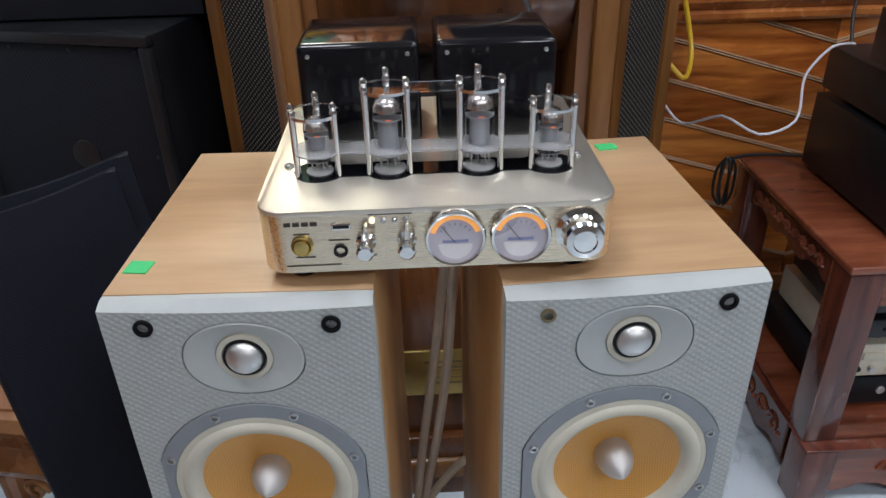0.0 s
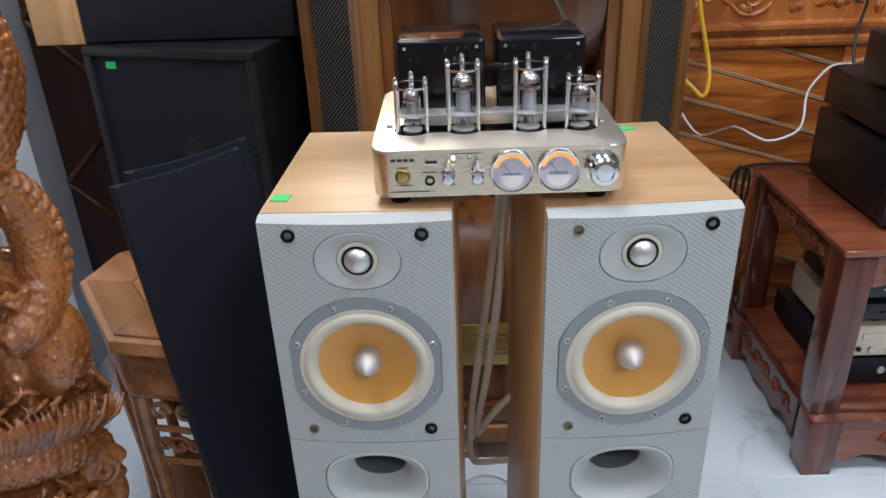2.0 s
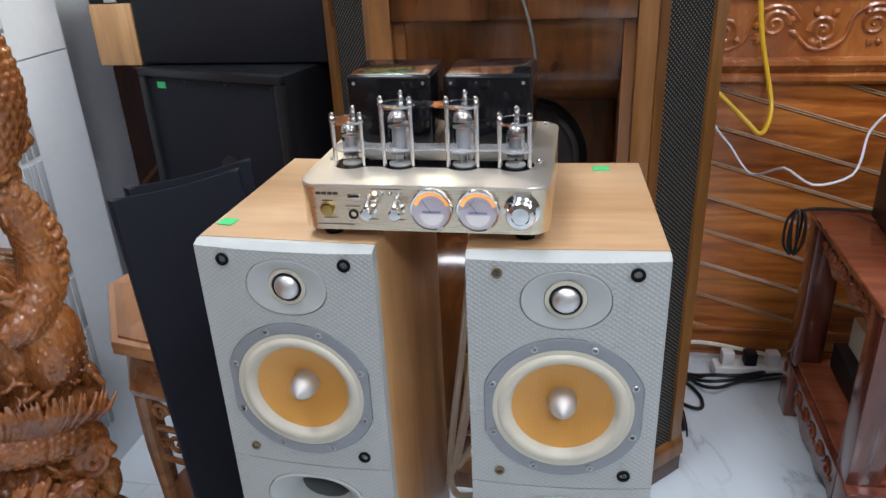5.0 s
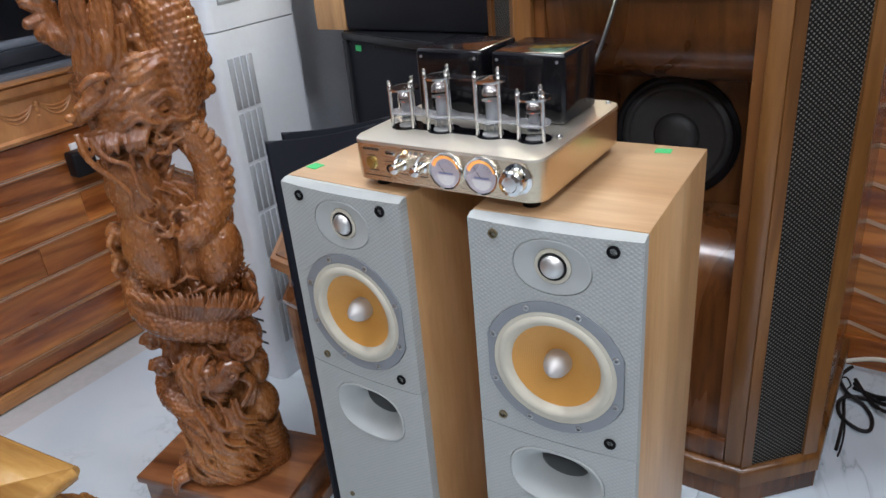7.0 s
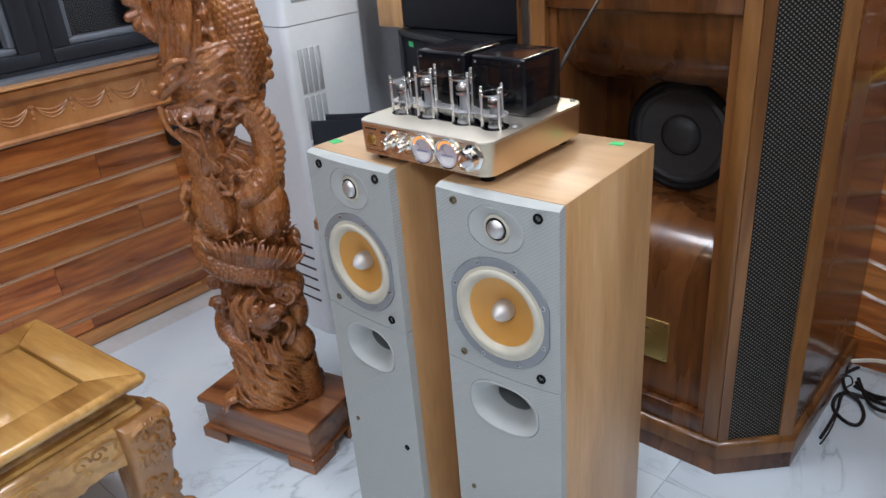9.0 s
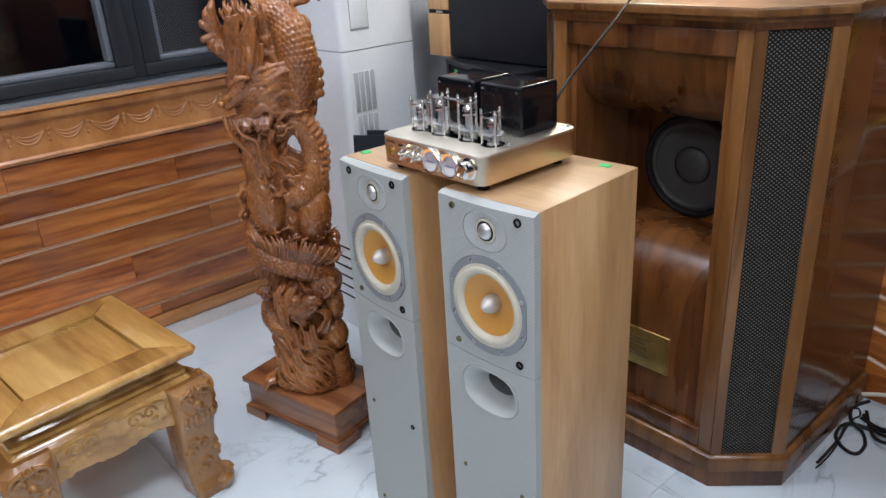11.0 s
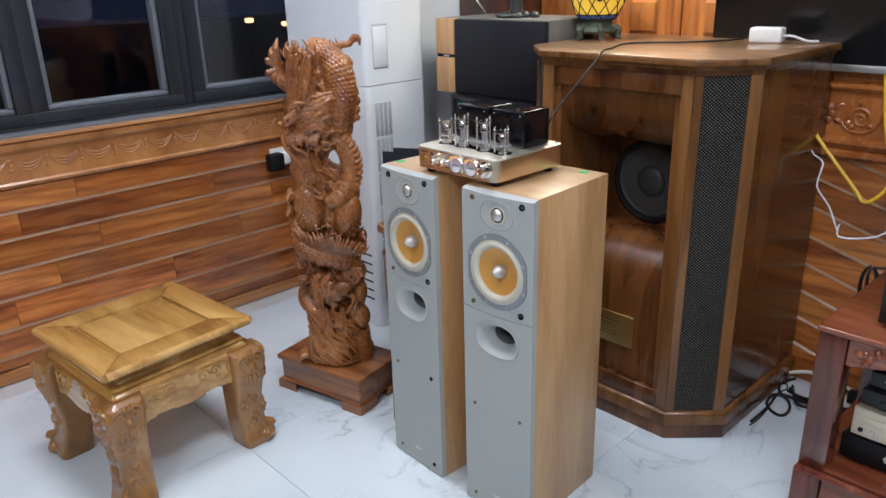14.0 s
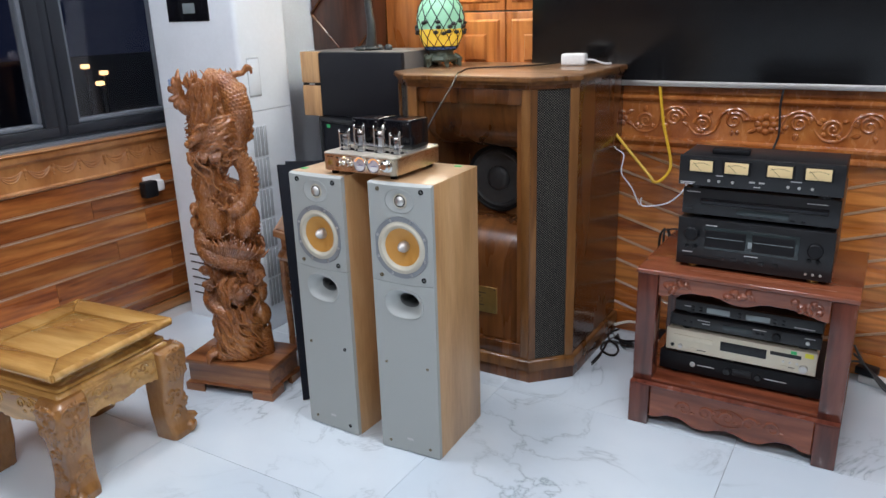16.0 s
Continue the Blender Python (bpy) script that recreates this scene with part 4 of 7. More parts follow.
# front: meters, knobs, switches
for mx in (0.0125, 0.0625):
    r = part("meter", lathe([(0.0235, -0.002), (0.0238, 0.005), (0.0225, 0.0075), (0.0208, 0.0070), (0.0203, 0.001)], 48, None, at(mx, 0, 0.0275), False, False), CHROME, amp, "round chrome-ringed level meter")
    part("dial", lathe([(0.0205, 0.0005), (0.0205, 0.0015)], 40, None, at(mx, 0, 0.0275)), DIAL, r, "pale lilac dial")
    arc = []
    for i in range(13):
        a = radians(15 + 150 * i / 12)
        arc.append((0.0196 * math.cos(a), 0.0196 * math.sin(a)))
    inn = [(x * 0.78, z * 0.78) for x, z in arc]
    poly = arc + inn[::-1]
    tmp = prism([(mx + x, 0.0275 + z) for x, z in poly], 0.0016, 0.0022, 0, None, FRONT)
    part("lit_scale", tmp, DIALGLOW, r, "amber scale")
    hood = [(mx + 0.0125 * math.cos(radians(180 + 18 * i)), 0.0225 + 0.0125 * math.sin(radians(180 + 18 * i))) for i in range(11)]
    part("needle_hood", prism(hood, 0.0016, 0.0026, 0, None, FRONT), WHITEPL, r, "white half-round needle cover")
    part("dial_band", box(mx - 0.0095, mx + 0.0095, -0.0024, -0.0016, 0.0240, 0.0262), DIALBLUE, r)
    for i in range(7):
        a = radians(36 + 18 * i)
        part("scale_mark", tube([(mx + 0.0118 * math.cos(a), -0.0018, 0.0260 + 0.0118 * math.sin(a)), (mx + 0.0138 * math.cos(a), -0.0018, 0.0260 + 0.0138 * math.sin(a))], 0.0004, 5, None, 0), DIALBLUE, r)
    part("needle", tube([(mx, -0.0024, 0.0240), (mx - 0.0100, -0.0024, 0.0372)], 0.0003, 5, None, 0), PRINT, r)
    g = part("meter_glass", lathe([(0.0204, 0.0060), (0.0150, 0.0085), (0.0080, 0.0098), (0.0002, 0.0102)], 36, None, at(mx, 0, 0.0275), False), ACRYL, r)
    g.visible_shadow = False
k = part("volume_knob", lathe([(0.0190, -0.001), (0.0192, 0.002), (0.0150, 0.004), (0.0145, 0.012), (0.0155, 0.013), (0.0158, 0.018), (0.0140, 0.0205), (0.0095, 0.0215), (0.0085, 0.0205), (0.0003, 0.0210)], 40, None, at(0.1085, 0, 0.0285)), CHROME, amp, "chrome volume knob")
for sx in (-0.0555, -0.0245):
    part("selector_knob", lathe([(0.0078, -0.001), (0.0078, 0.003), (0.0055, 0.005), (0.0055, 0.014), (0.0066, 0.0155), (0.0066, 0.021), (0.0050, 0.0225), (0.0003, 0.0228)], 24, None, at(sx, 0, 0.0265)), CHROME, amp, "small chrome knob")
    part("toggle", tube([(sx, -0.001, 0.041), (sx, -0.008, 0.039), (sx, -0.016, 0.033)], [0.0022, 0.0020, 0.0030], 10, None, 1), CHROME, amp)
part("power_button", lathe([(0.0085, -0.001), (0.0085, 0.002), (0.0070, 0.0028), (0.0060, 0.0015), (0.0058, 0.004), (0.0003, 0.0045)], 28, None, at(-0.1045, 0, 0.0240)), BRASS, amp, "gold power button")
part("headphone_jack", lathe([(0.0055, -0.001), (0.0055, 0.0018), (0.0035, 0.0018), (0.0030, -0.0005)], 20, None, at(-0.0755, 0, 0.0185)), BLACK, amp)
u = part("usb_port", box(-0.0810, -0.0660, -0.0016, 0.001, 0.0370, 0.0425, 0.0008), CHROME, amp)
part("usb_slot", box(-0.0795, -0.0675, -0.0022, 0.0, 0.0385, 0.0410), BLACK, u)
for i in range(4):
    part("indicator", lathe([(0.0022, -0.0005), (0.0022, 0.0015), (0.0012, 0.0022)], 12, None, at(-0.050 + 0.0085 * i, 0, 0.0435)), LEDW if i == 0 else STEEL, amp)
for i in range(4):
    part("maker_mark", box(-0.1165 + 0.0066 * i, -0.1113 + 0.0066 * i, -0.0008, 0.0005, 0.0408, 0.0438), PRINT, amp)
for a, b, z in ((-0.118, -0.076, 0.0060), (-0.110, -0.098, 0.0335), (-0.110, -0.095, 0.0135), (-0.084, -0.068, 0.0275), (-0.060, -0.048, 0.0130), (-0.030, -0.018, 0.0130), (-0.053, -0.020, 0.0480)):
    part("printed_line", box(a, b, -0.0006, 0.0005, z, z + 0.0009), PRINT, amp)

# ---- walnut horn cabinet ----
CX = 0.055
cab = thing("horn_cabinet", CX, 1.10, 0, 0, "large walnut horn loudspeaker with canted woven grilles and recessed driver", "loudspeaker")
F, G, S, BACK = 0.250, 0.372, 0.122, 0.625


def octa(o, y_in=0.0):
    """Plan outline with canted front corners, grown outwards by o."""
    return [(-F - o * 0.4, -o), (F + o * 0.4, -o), (G + o, S - o * 0.4), (G + o, BACK), (-G - o, BACK), (-G - o, S - o * 0.4)]


part("plinth", prism(octa(0.010), 0, 0.048, 0.002), WALNUT, cab)
part("plinth_moulding", prism(octa(0.014), 0.048, 0.092, 0.014, None, None, 3), WALNUT_EDGE, cab, "moulded walnut plinth edge")
part("top", prism(octa(0.020), 1.128, 1.143, 0.004), WALNUT_EDGE, cab)
part("neck", prism(octa(0.004), 1.102, 1.116, 0.0), WALNUT, cab)
# thin sheet on the top whose pale colour stands for reflected light
part("top_veneer", prism(octa(0.017), 1.1432, 1.146, 0.001), WALNUT_SHEEN, cab, "walnut top veneer, sheen painted in as a lighter tone")
part("top_moulding", prism(octa(0.009), 1.116, 1.128, 0.0), WALNUT_EDGE, cab)
for s in (-1, 1):
    # side panels take the walnut with shade painted in
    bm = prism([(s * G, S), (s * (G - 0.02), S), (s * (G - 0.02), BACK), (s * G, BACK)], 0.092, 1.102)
    part("side_panel", bm, WALNUT_SHADED, cab)
    # canted corner: two stiles and a woven grille between
    d = Vector((G - F, S, 0)).normalized()
    nrm = Vector((d.y, -d.x, 0))

    def canted(u0, u1, t0, t1, z0, z1, bev=0.003):
        pts = []
        for u, t in ((u0, t0), (u1, t0), (u1, t1), (u0, t1)):
            q = Vector((F, 0, 0)) + d * u + nrm * t
            pts.append((s * q.x, q.y))
        return prism(pts, z0, z1, bev)

    L = math.hypot(G - F, S)
    part("corner_stile", canted(-0.002, 0.022, -0.025, 0.003, 0.092, 1.102), WALNUT_EDGE, cab)
    part("corner_stile", canted(L - 0.030, L + 0.002, -0.025, 0.006, 0.092, 1.102), WALNUT_EDGE, cab)
    part("side_grille", canted(0.022, L - 0.030, -0.022, -0.001, 0.092, 1.100, 0.0), WEAVE, cab, "dark bronze woven grille")
    part("front_stile", box(*sorted((s * (F - 0.002), s * (F - 0.036))), -0.003, 0.028, 0.092, 1.102, 0.002), WALNUT_EDGE, cab)
    part("inner_cheek", box(*sorted((s * (F - 0.0365), s * (F - 0.058))), 0.012, 0.29, 0.092, 1.102), WALNUT, cab)
part("top_rail", box(-F + 0.037, F - 0.037, -0.002, 0.028, 1.048, 1.101, 0.003), WALNUT, cab)
part("bottom_rail", box(-F + 0.037, F - 0.037, -0.002, 0.028, 0.092, 0.146, 0.003), WALNUT, cab)
IW = F - 0.0585
upper = [(0.016, 1.047), (0.020, 1.005), (0.030, 0.965), (0.055, 0.925), (0.095, 0.893), (0.150, 0.873), (0.215, 0.866)]
upper_back = [(0.215, 0.885), (0.16, 0.90), (0.11, 0.92), (0.075, 0.95), (0.055, 0.985), (0.047, 1.02), (0.045, 1.047)]
pf = upper + upper_back
part("upper_horn_board", loft([[(-IW, y, z) for y, z in pf], [(IW, y, z) for y, z in pf]]), WALNUT, cab, "curved upper horn board")
lower = [(0.228, 0.590), (0.170, 0.592), (0.115, 0.580), (0.070, 0.553), (0.040, 0.515), (0.024, 0.470), (0.018, 0.425), (0.018, 0.148)]
lower_back = [(0.034, 0.148), (0.034, 0.425), (0.040, 0.465), (0.056, 0.505), (0.083, 0.538), (0.122, 0.562), (0.172, 0.574), (0.228, 0.572)]
pf = lower + lower_back
part("lower_horn_board", loft([[(-IW, y, z) for y, z in pf], [(IW, y, z) for y, z in pf]]), WALNUT, cab, "curved lower horn board with front panel")
part("driver_board", box(-IW, IW, 0.232, 0.252, 0.55, 0.90), WALNUT, cab)
drv = part("driver", lathe([(0.134, -0.001), (0.134, 0.008), (0.126, 0.012), (0.119, 0.009), (0.117, 0.004)], 64, None, at(0.007, 0.232, 0.729), False, False), BLACK, cab, "large dark cone driver")
part("surround", lathe([(0.1185, 0.005), (0.113, 0.010), (0.107, 0.011), (0.101, 0.007), (0.099, 0.003)], 64, None, at(0.007, 0.232, 0.729), False, False), CONEBLACK, drv)
part("cone", lathe([(0.100, 0.004), (0.080, 0.0022), (0.060, 0.0012), (0.046, 0.0008)], 56, None, at(0.007, 0.232, 0.729), False, True), CONEBLACK, drv)
part("cap_ring", lathe([(0.0500, 0.0010), (0.0495, 0.0032), (0.0470, 0.0034), (0.0462, 0.0012)], 48, None, at(0.007, 0.232, 0.729), False, False), BLACKSAT, drv)
part("dust_cap", lathe([(0.047, 0.001), (0.043, 0.006), (0.030, 0.011), (0.014, 0.014), (0.0004, 0.0148)], 40, None, at(0.007, 0.232, 0.729), False), CONEBLACK, drv)
pl = part("name_plate", box(-0.107, 0.107, 0.012, 0.0178, 0.247, 0.353, 0.002), BRASS, cab, "brass plate with unreadable engraving")
for sx in (-0.099, 0.099):
    for z in (0.254, 0.346):
        part("screw", ball(sx, 0.0116, z, 0.003, 0.002, 0.003, 8), BRASSDARK, pl)
for a, b, z in ((-0.06, 0.06, 0.325), (-0.04, 0.04, 0.312), (-0.05, 0.05, 0.275)):
    part("engraved_line", box(a, b, 0.0113, 0.0125, z, z + 0.004), BRASSDARK, pl)
bm = bmesh.new()
for a, b, c, d_ in ((-0.045, 0.045, 0.289, 0.2905), (-0.045, 0.045, 0.305, 0.3065), (-0.045, -0.0435, 0.289, 0.3065), (0.0435, 0.045, 0.289, 0.3065)):
    box(a, b, 0.0113, 0.0125, c, d_, bm=bm)
part("engraved_box", bm, BRASSDARK, pl)

# ---- carved stool ----
stool = thing("carved_stool", -0.80, -0.016, 0, 5, "low square stool of yellow lacquered wood with carved lion legs", "stool")
H = 0.2225


def low_relief(bm, pts, r, side, c):
    """A carved line lying on one face of a leg; u runs across the face."""
    out = []
    for u, z, lift in pts:
        out.append((c + u, -c - H_LEG - lift, z) if side == 0 else (c + H_LEG + lift, -c + u, z))
    tube(out, r, 6, bm, 1)


H_LEG = 0.0545
curl = random.Random(3)
for k in range(4):
    m = Matrix.Rotation(k * math.pi / 2, 4, "Z")
    inn = 0.1395
    part("top_rail", prism([(-H, -H), (H, -H), (inn, -inn), (-inn, -inn)], 0.399, 0.425, 0.004, None, m), STOOLWOOD, stool)
    part("edge_roll", merge(None, tube([(-H + 0.004, -H + 0.003, 0.4115), (H - 0.004, -H + 0.003, 0.4115)], 0.0128, 14, None, 0), m), STOOLWOOD, stool)
    pts = [(-0.15, 0.334), (0.15, 0.334)]
    for i in range(37):
        t = 1 - 2 * i / 36
        zz = 0.244 + 0.012 * abs(math.sin(i * math.pi / 6)) - 0.018 * (1 - abs(t)) ** 2 - 0.020 * abs(t) ** 4
        pts.append((0.15 * t, zz))
    ap = part("apron", slab(pts, -0.219, -0.168, 0.006), STOOLWOOD, stool)
    ap.data.transform(m)
    for sx in (-1, 1):
        bm = bmesh.new()
        for cx, cz, r in ((0.050, 0.296, 0.022), (0.088, 0.300, 0.018)):
            sp = [(sx * (cx + r * (1 - q / 12) * math.cos(q * 0.75)), -0.2195, cz + r * (1 - q / 12) * math.sin(q * 0.75)) for q in range(11)]
            ball(sx * (cx + 0.5 * r), -0.2185, cz - 1.1 * r, 0.010, 0.004, 0.006, 8, bm)
            tube(sp, [0.0040 - 0.0002 * q for q in range(11)], 6, bm, 0)
        tube([(sx * x, -0.2190, z) for x, z in ((0.012, 0.318), (0.05, 0.324), (0.10, 0.322), (0.128, 0.312), (0.126, 0.290), (0.132, 0.276), (0.112, 0.266))], 0.0034, 6, bm, 1)
        bm.transform(m)
        part("relief", bm, STOOLWOOD, ap)
part("inset_panel", box(-0.1345, 0.1345, -0.1345, 0.1345, 0.392, 0.4205, 0.004), STOOLWOOD, stool)
rings = [[(x, y, z) for x, y in rounded(2 * h, 2 * h, 0.012, 3)] for h, z in ((0.208, 0.4000), (0.204, 0.390), (0.190, 0.384), (0.187, 0.372), (0.192, 0.364), (0.204, 0.360), (0.206, 0.352), (0.200, 0.346), (0.208, 0.340), (0.212, 0.333), (0.19, 0.331))]
part("waist", loft(rings), STOOLWOOD, stool, "moulded waist under the seat")
for k in range(4):
    m = Matrix.Rotation(k * math.pi / 2, 4, "Z")
    rings = []
    for z, c, h in ((0.334, 0.180, 0.046), (0.322, 0.190, 0.053), (0.290, 0.194, 0.056), (0.245, 0.193, 0.054), (0.200, 0.189, 0.049), (0.140, 0.186, 0.045), (0.085, 0.187, 0.045), (0.050, 0.192, 0.047), (0.022, 0.198, 0.051), (0.0, 0.198, 0.050)):
        rings.append([(x, y, z) for x, y in rounded(2 * h, 2 * h, h * 0.35, 4, c, -c)])
    bm = loft(rings)
    for side in (0, 1):
        c = 0.194
        for j in range(9):
            u0, z0, rr, fl = curl.uniform(-0.032, 0.032), curl.uniform(0.07, 0.235), curl.uniform(0.010, 0.019), curl.choice((-1, 1))
            back = -0.0158 + 0.0135 * max(0.0, (z0 - 0.14) / 0.10)
            low_relief(bm, [(u0 + fl * rr * (1 - q / 13) * math.cos(q * 0.7), z0 + rr * (1 - q / 13) * math.sin(q * 0.7), back) for q in range(11)], [0.0066 - 0.0004 * q for q in range(11)], side, c)
        for s in (-1, 1):
            low_relief(bm, [(s * (0.020 + 0.013 * (1 - j / 11) * math.cos(j * 0.8)), 0.296 + 0.012 * (1 - j / 11) * math.sin(j * 0.8), 0.0) for j in range(10)], 0.0042, side, c)
            low_relief(bm, [(s * 0.004, 0.312, 0), (s * 0.020, 0.320, 0.001), (s * 0.038, 0.312, 0), (s * 0.042, 0.298, -0.002)], 0.0045, side, c)
            low_relief(bm, [(s * 0.006, 0.262, -0.001), (s * 0.022, 0.256, 0), (s * 0.036, 0.264, 0), (s * 0.040, 0.280, -0.002)], 0.0045, side, c)
            for j in range(3):
                low_relief(bm, [(s * (0.008 + 0.013 * j), 0.250, -0.001), (s * (0.010 + 0.014 * j), 0.232, -0.002), (s * (0.006 + 0.012 * j), 0.205 + 0.008 * j, -0.0035)], [0.0052, 0.0048, 0.0015], side, c)
        x, y = (c, -c - H_LEG) if side == 0 else (c + H_LEG, -c)
        ball(x, y, 0.276, 0.013, 0.010, 0.012, 10, bm)
        for u in (-0.012, 0.0, 0.012):
            low_relief(bm, [(u, 0.330, -0.004), (u * 1.3, 0.318, 0.0), (u * 1.1, 0.304, 0.0)], [0.003, 0.0045, 0.002], side, c)
    for dx, dy in ((0.034, -0.012), (0.026, -0.026), (0.012, -0.034)):
        ball(0.209 + dx, -0.209 + dy, 0.021, 0.020, 0.020, 0.021, 10, bm)
    q = [(0.224 + 0.016 * (1 - j / 12) * math.cos(j * 0.8), 0, 0.050 + 0.016 * (1 - j / 12) * math.sin(j * 0.8)) for j in range(10)]
    tube([(0.211 + 0.8 * (x - 0.196), -0.211 - 0.8 * (x - 0.196), z) for x, y, z in q], 0.011, 8, bm, 0)
    fused("leg", merge(None, bm, m), STOOLCARVE, stool, "leg carved with a lion mask and scrolled foot")

# ---- carved statue on its plinth ----
pu, pv = Vector((-0.976, -0.218, 0)), Vector((-0.218, 0.976, 0))
PC = Vector((-0.468, 0.513, 0)) + pu * 0.187 + pv * 0.115
plinth = thing("statue_plinth", PC.x, PC.y, 0, 12.6, "low reddish wooden plinth with bracket feet under the statue", "plinth")
part("top_board", box(-0.187, 0.187, -0.115, 0.115, 0.112, 0.130, 0.003), BASEWOOD, plinth)
rings = [[(x, y, z) for x, y in rounded(2 * a, 2 * b, 0.004, 2)] for a, b, z in ((0.180, 0.108, 0.1125), (0.177, 0.105, 0.106), (0.177, 0.105, 0.040), (0.183, 0.111, 0.036), (0.184, 0.112, 0.030))]
part("body", loft(rings), BASEWOOD, plinth)
for sx in (-1, 1):
    for sy in (-1, 1):
        poly = [(0.189, 0.117), (0.189, 0.030), (0.165, 0.038), (0.155, 0.060), (0.135, 0.075), (0.120, 0.090), (0.105, 0.117)]
        pl2 = [(sx * x, sy * y) for x, y in poly]
        part("bracket_foot", prism(pl2 if sx * sy > 0 else pl2[::-1], 0.0, 0.0305, 0.0), BASEWOOD, plinth)

rgs = random.Random(11)


def scaled_tube(bm, pts, rad, pitch=0.0135, amp=0.0044, seg=90, sub=3, around=16):
    """A scaly body: rows of overlapping scales stand out of a thick bar."""
    p, r = [Vector(q) for q in pts], list(rad)
    for _ in range(sub):
        q, s = [p[0]], [r[0]]
        for i in range(len(p) - 1):
            a, b = p[max(i - 1, 0)], p[min(i + 2, len(p) - 1)]
            q += [(-a + 9 * p[i] + 9 * p[i + 1] - b) / 16, p[i + 1]]
            s += [(r[i] + r[i + 1]) / 2, r[i + 1]]
        p, r = q, s
    fine_p, fine_r, fine_u, u = [], [], [], 0.0
    for i in range(len(p) - 1):
        ln = (p[i + 1] - p[i]).length
        n = max(1, int(ln / 0.0035))
        for k in range(n):
            t = k / n
            fine_p.append(p[i].lerp(p[i + 1], t))
            fine_r.append(r[i] + (r[i + 1] - r[i]) * t)
            fine_u.append(u + ln * t)
        u += ln
    rings, up = [], Vector((0, 0, 1))
    for i, c in enumerate(fine_p):
        d = (fine_p[min(i + 1, len(fine_p) - 1)] - fine_p[max(i - 1, 0)]).normalized()
        side = d.cross(up)
        if side.length < 1e-3:
            side = d.cross(Vector((1, 0, 0)))
        side.normalize()
        up = side.cross(d).normalized()
        row = math.floor(fine_u[i] / pitch)
        fu = fine_u[i] / pitch - row
        ring = []
        for k in range(seg):
            a = 2 * math.pi * k / seg
            v = k / seg * around + 0.5 * (row % 2)
            fv = v - math.floor(v) - 0.5
            h = amp * max(0.0, 1 - (2 * fv) ** 2) * (1 - fu) ** 0.7
            ring.append(c + (side * math.cos(a) + up * math.sin(a)) * (fine_r[i] + h))
        rings.append(ring)
    loft(rings, bm)


def strand(bm, start, end, width, wave=0.01, n=9, tip=0.15):
    """A wavy tapering lock of carved mane."""
    a, b = Vector(start), Vector(end)
    d = (b - a).normalized()
    s = d.cross(Vector((0, 1, 0)))
    s = s.normalized() if s.length > 1e-3 else Vector((1, 0, 0))
    ph = rgs.uniform(0, 6.28)
    pts, rad = [], []
    for i in range(n):
        t = i / (n - 1)
        pts.append(a.lerp(b, t) + s * wave * math.sin(ph + 7.5 * t) * (0.3 + t) + Vector((0, -0.010 * math.sin(math.pi * t), 0)))
        rad.append(width * ((1 - t) ** 0.6 * (1 - tip) + tip))
    tube(pts, rad, 6, bm, 0)


def spiral(bm, x, y, z, r, w, turns=2.2, flip=1):
    pts, rad = [], []
    for i in range(22):
        t = i / 21
        a = t * turns * 2 * math.pi
        pts.append((x + flip * r * (1 - 0.9 * t) * math.cos(a), y + 0.010 - 0.012 * t, z + r * (1 - 0.9 * t) * math.sin(a)))
        rad.append(1.2 * w * (1 - 0.4 * t))
    tube(pts, rad, 7, bm, 0)


def skin(x, lift=0.0):
    """How far forward the carved trunk stands at x."""
    return -0.078 * math.sqrt(max(0.06, 1 - (x / 0.116) ** 2)) - lift


def lock(bm, pts, width, wave=0.007, turns=1.6, lift=0.004, n=15, rise=0.008, point=0.8):
    """A flowing lock of mane along a bent line of (x, z) that hugs the trunk."""
    (x0, z0), (xm, zm), (x1, z1) = pts
    ph = 26 * (x0 - z0) + rgs.uniform(-0.5, 0.5)
    out, rad = [], []
    for i in range(n):
        t = i / (n - 1)
        u = 1 - t
        x, z = u * u * x0 + 2 * u * t * xm + t * t * x1, u * u * z0 + 2 * u * t * zm + t * t * z1
        dx, dz = u * (xm - x0) + t * (x1 - xm), u * (zm - z0) + t * (z1 - zm)
        ln = math.hypot(dx, dz) or 1
        w = wave * math.sin(ph + turns * 2 * math.pi * t) * (0.35 + 0.65 * t)
        x, z = x - dz / ln * w, z + dx / ln * w
        out.append((x, skin(x, lift + rise * math.sin(math.pi * (0.15 + 0.85 * t))), z))
        rad.append(width * (0.7 + 0.3 * math.sin(math.pi * t)) * (1 - point * t ** 2.5))
    tube(out, rad, 6, bm, 0)


def studs(bm, x, y, z, a, b, c, count, r=0.0032):
    """Raised dots over the front of a smooth swelling."""
    for i in range(count):
        h = -0.92 + 1.84 * min(1.0, max(0.0, (i + 0.5) / count + rgs.uniform(-0.03, 0.03)))
        g = math.sqrt(1 - h * h)
        f = math.pi + (i * 2.39996 + rgs.uniform(-0.25, 0.25)) % math.pi
        ball(x + a * g * math.cos(f), y + b * g * math.sin(f), z + c * h, r, r, r, 6, bm)


def swelling(bm, x, y, z, a, b, c, lean=0.0):
    tmp = ball(0, 0, 0, a, b, c, 28)
    merge(bm, tmp, Matrix.Translation((x, y, z)) @ Matrix.Rotation(radians(lean), 4, "Y"))


bm = bmesh.new()
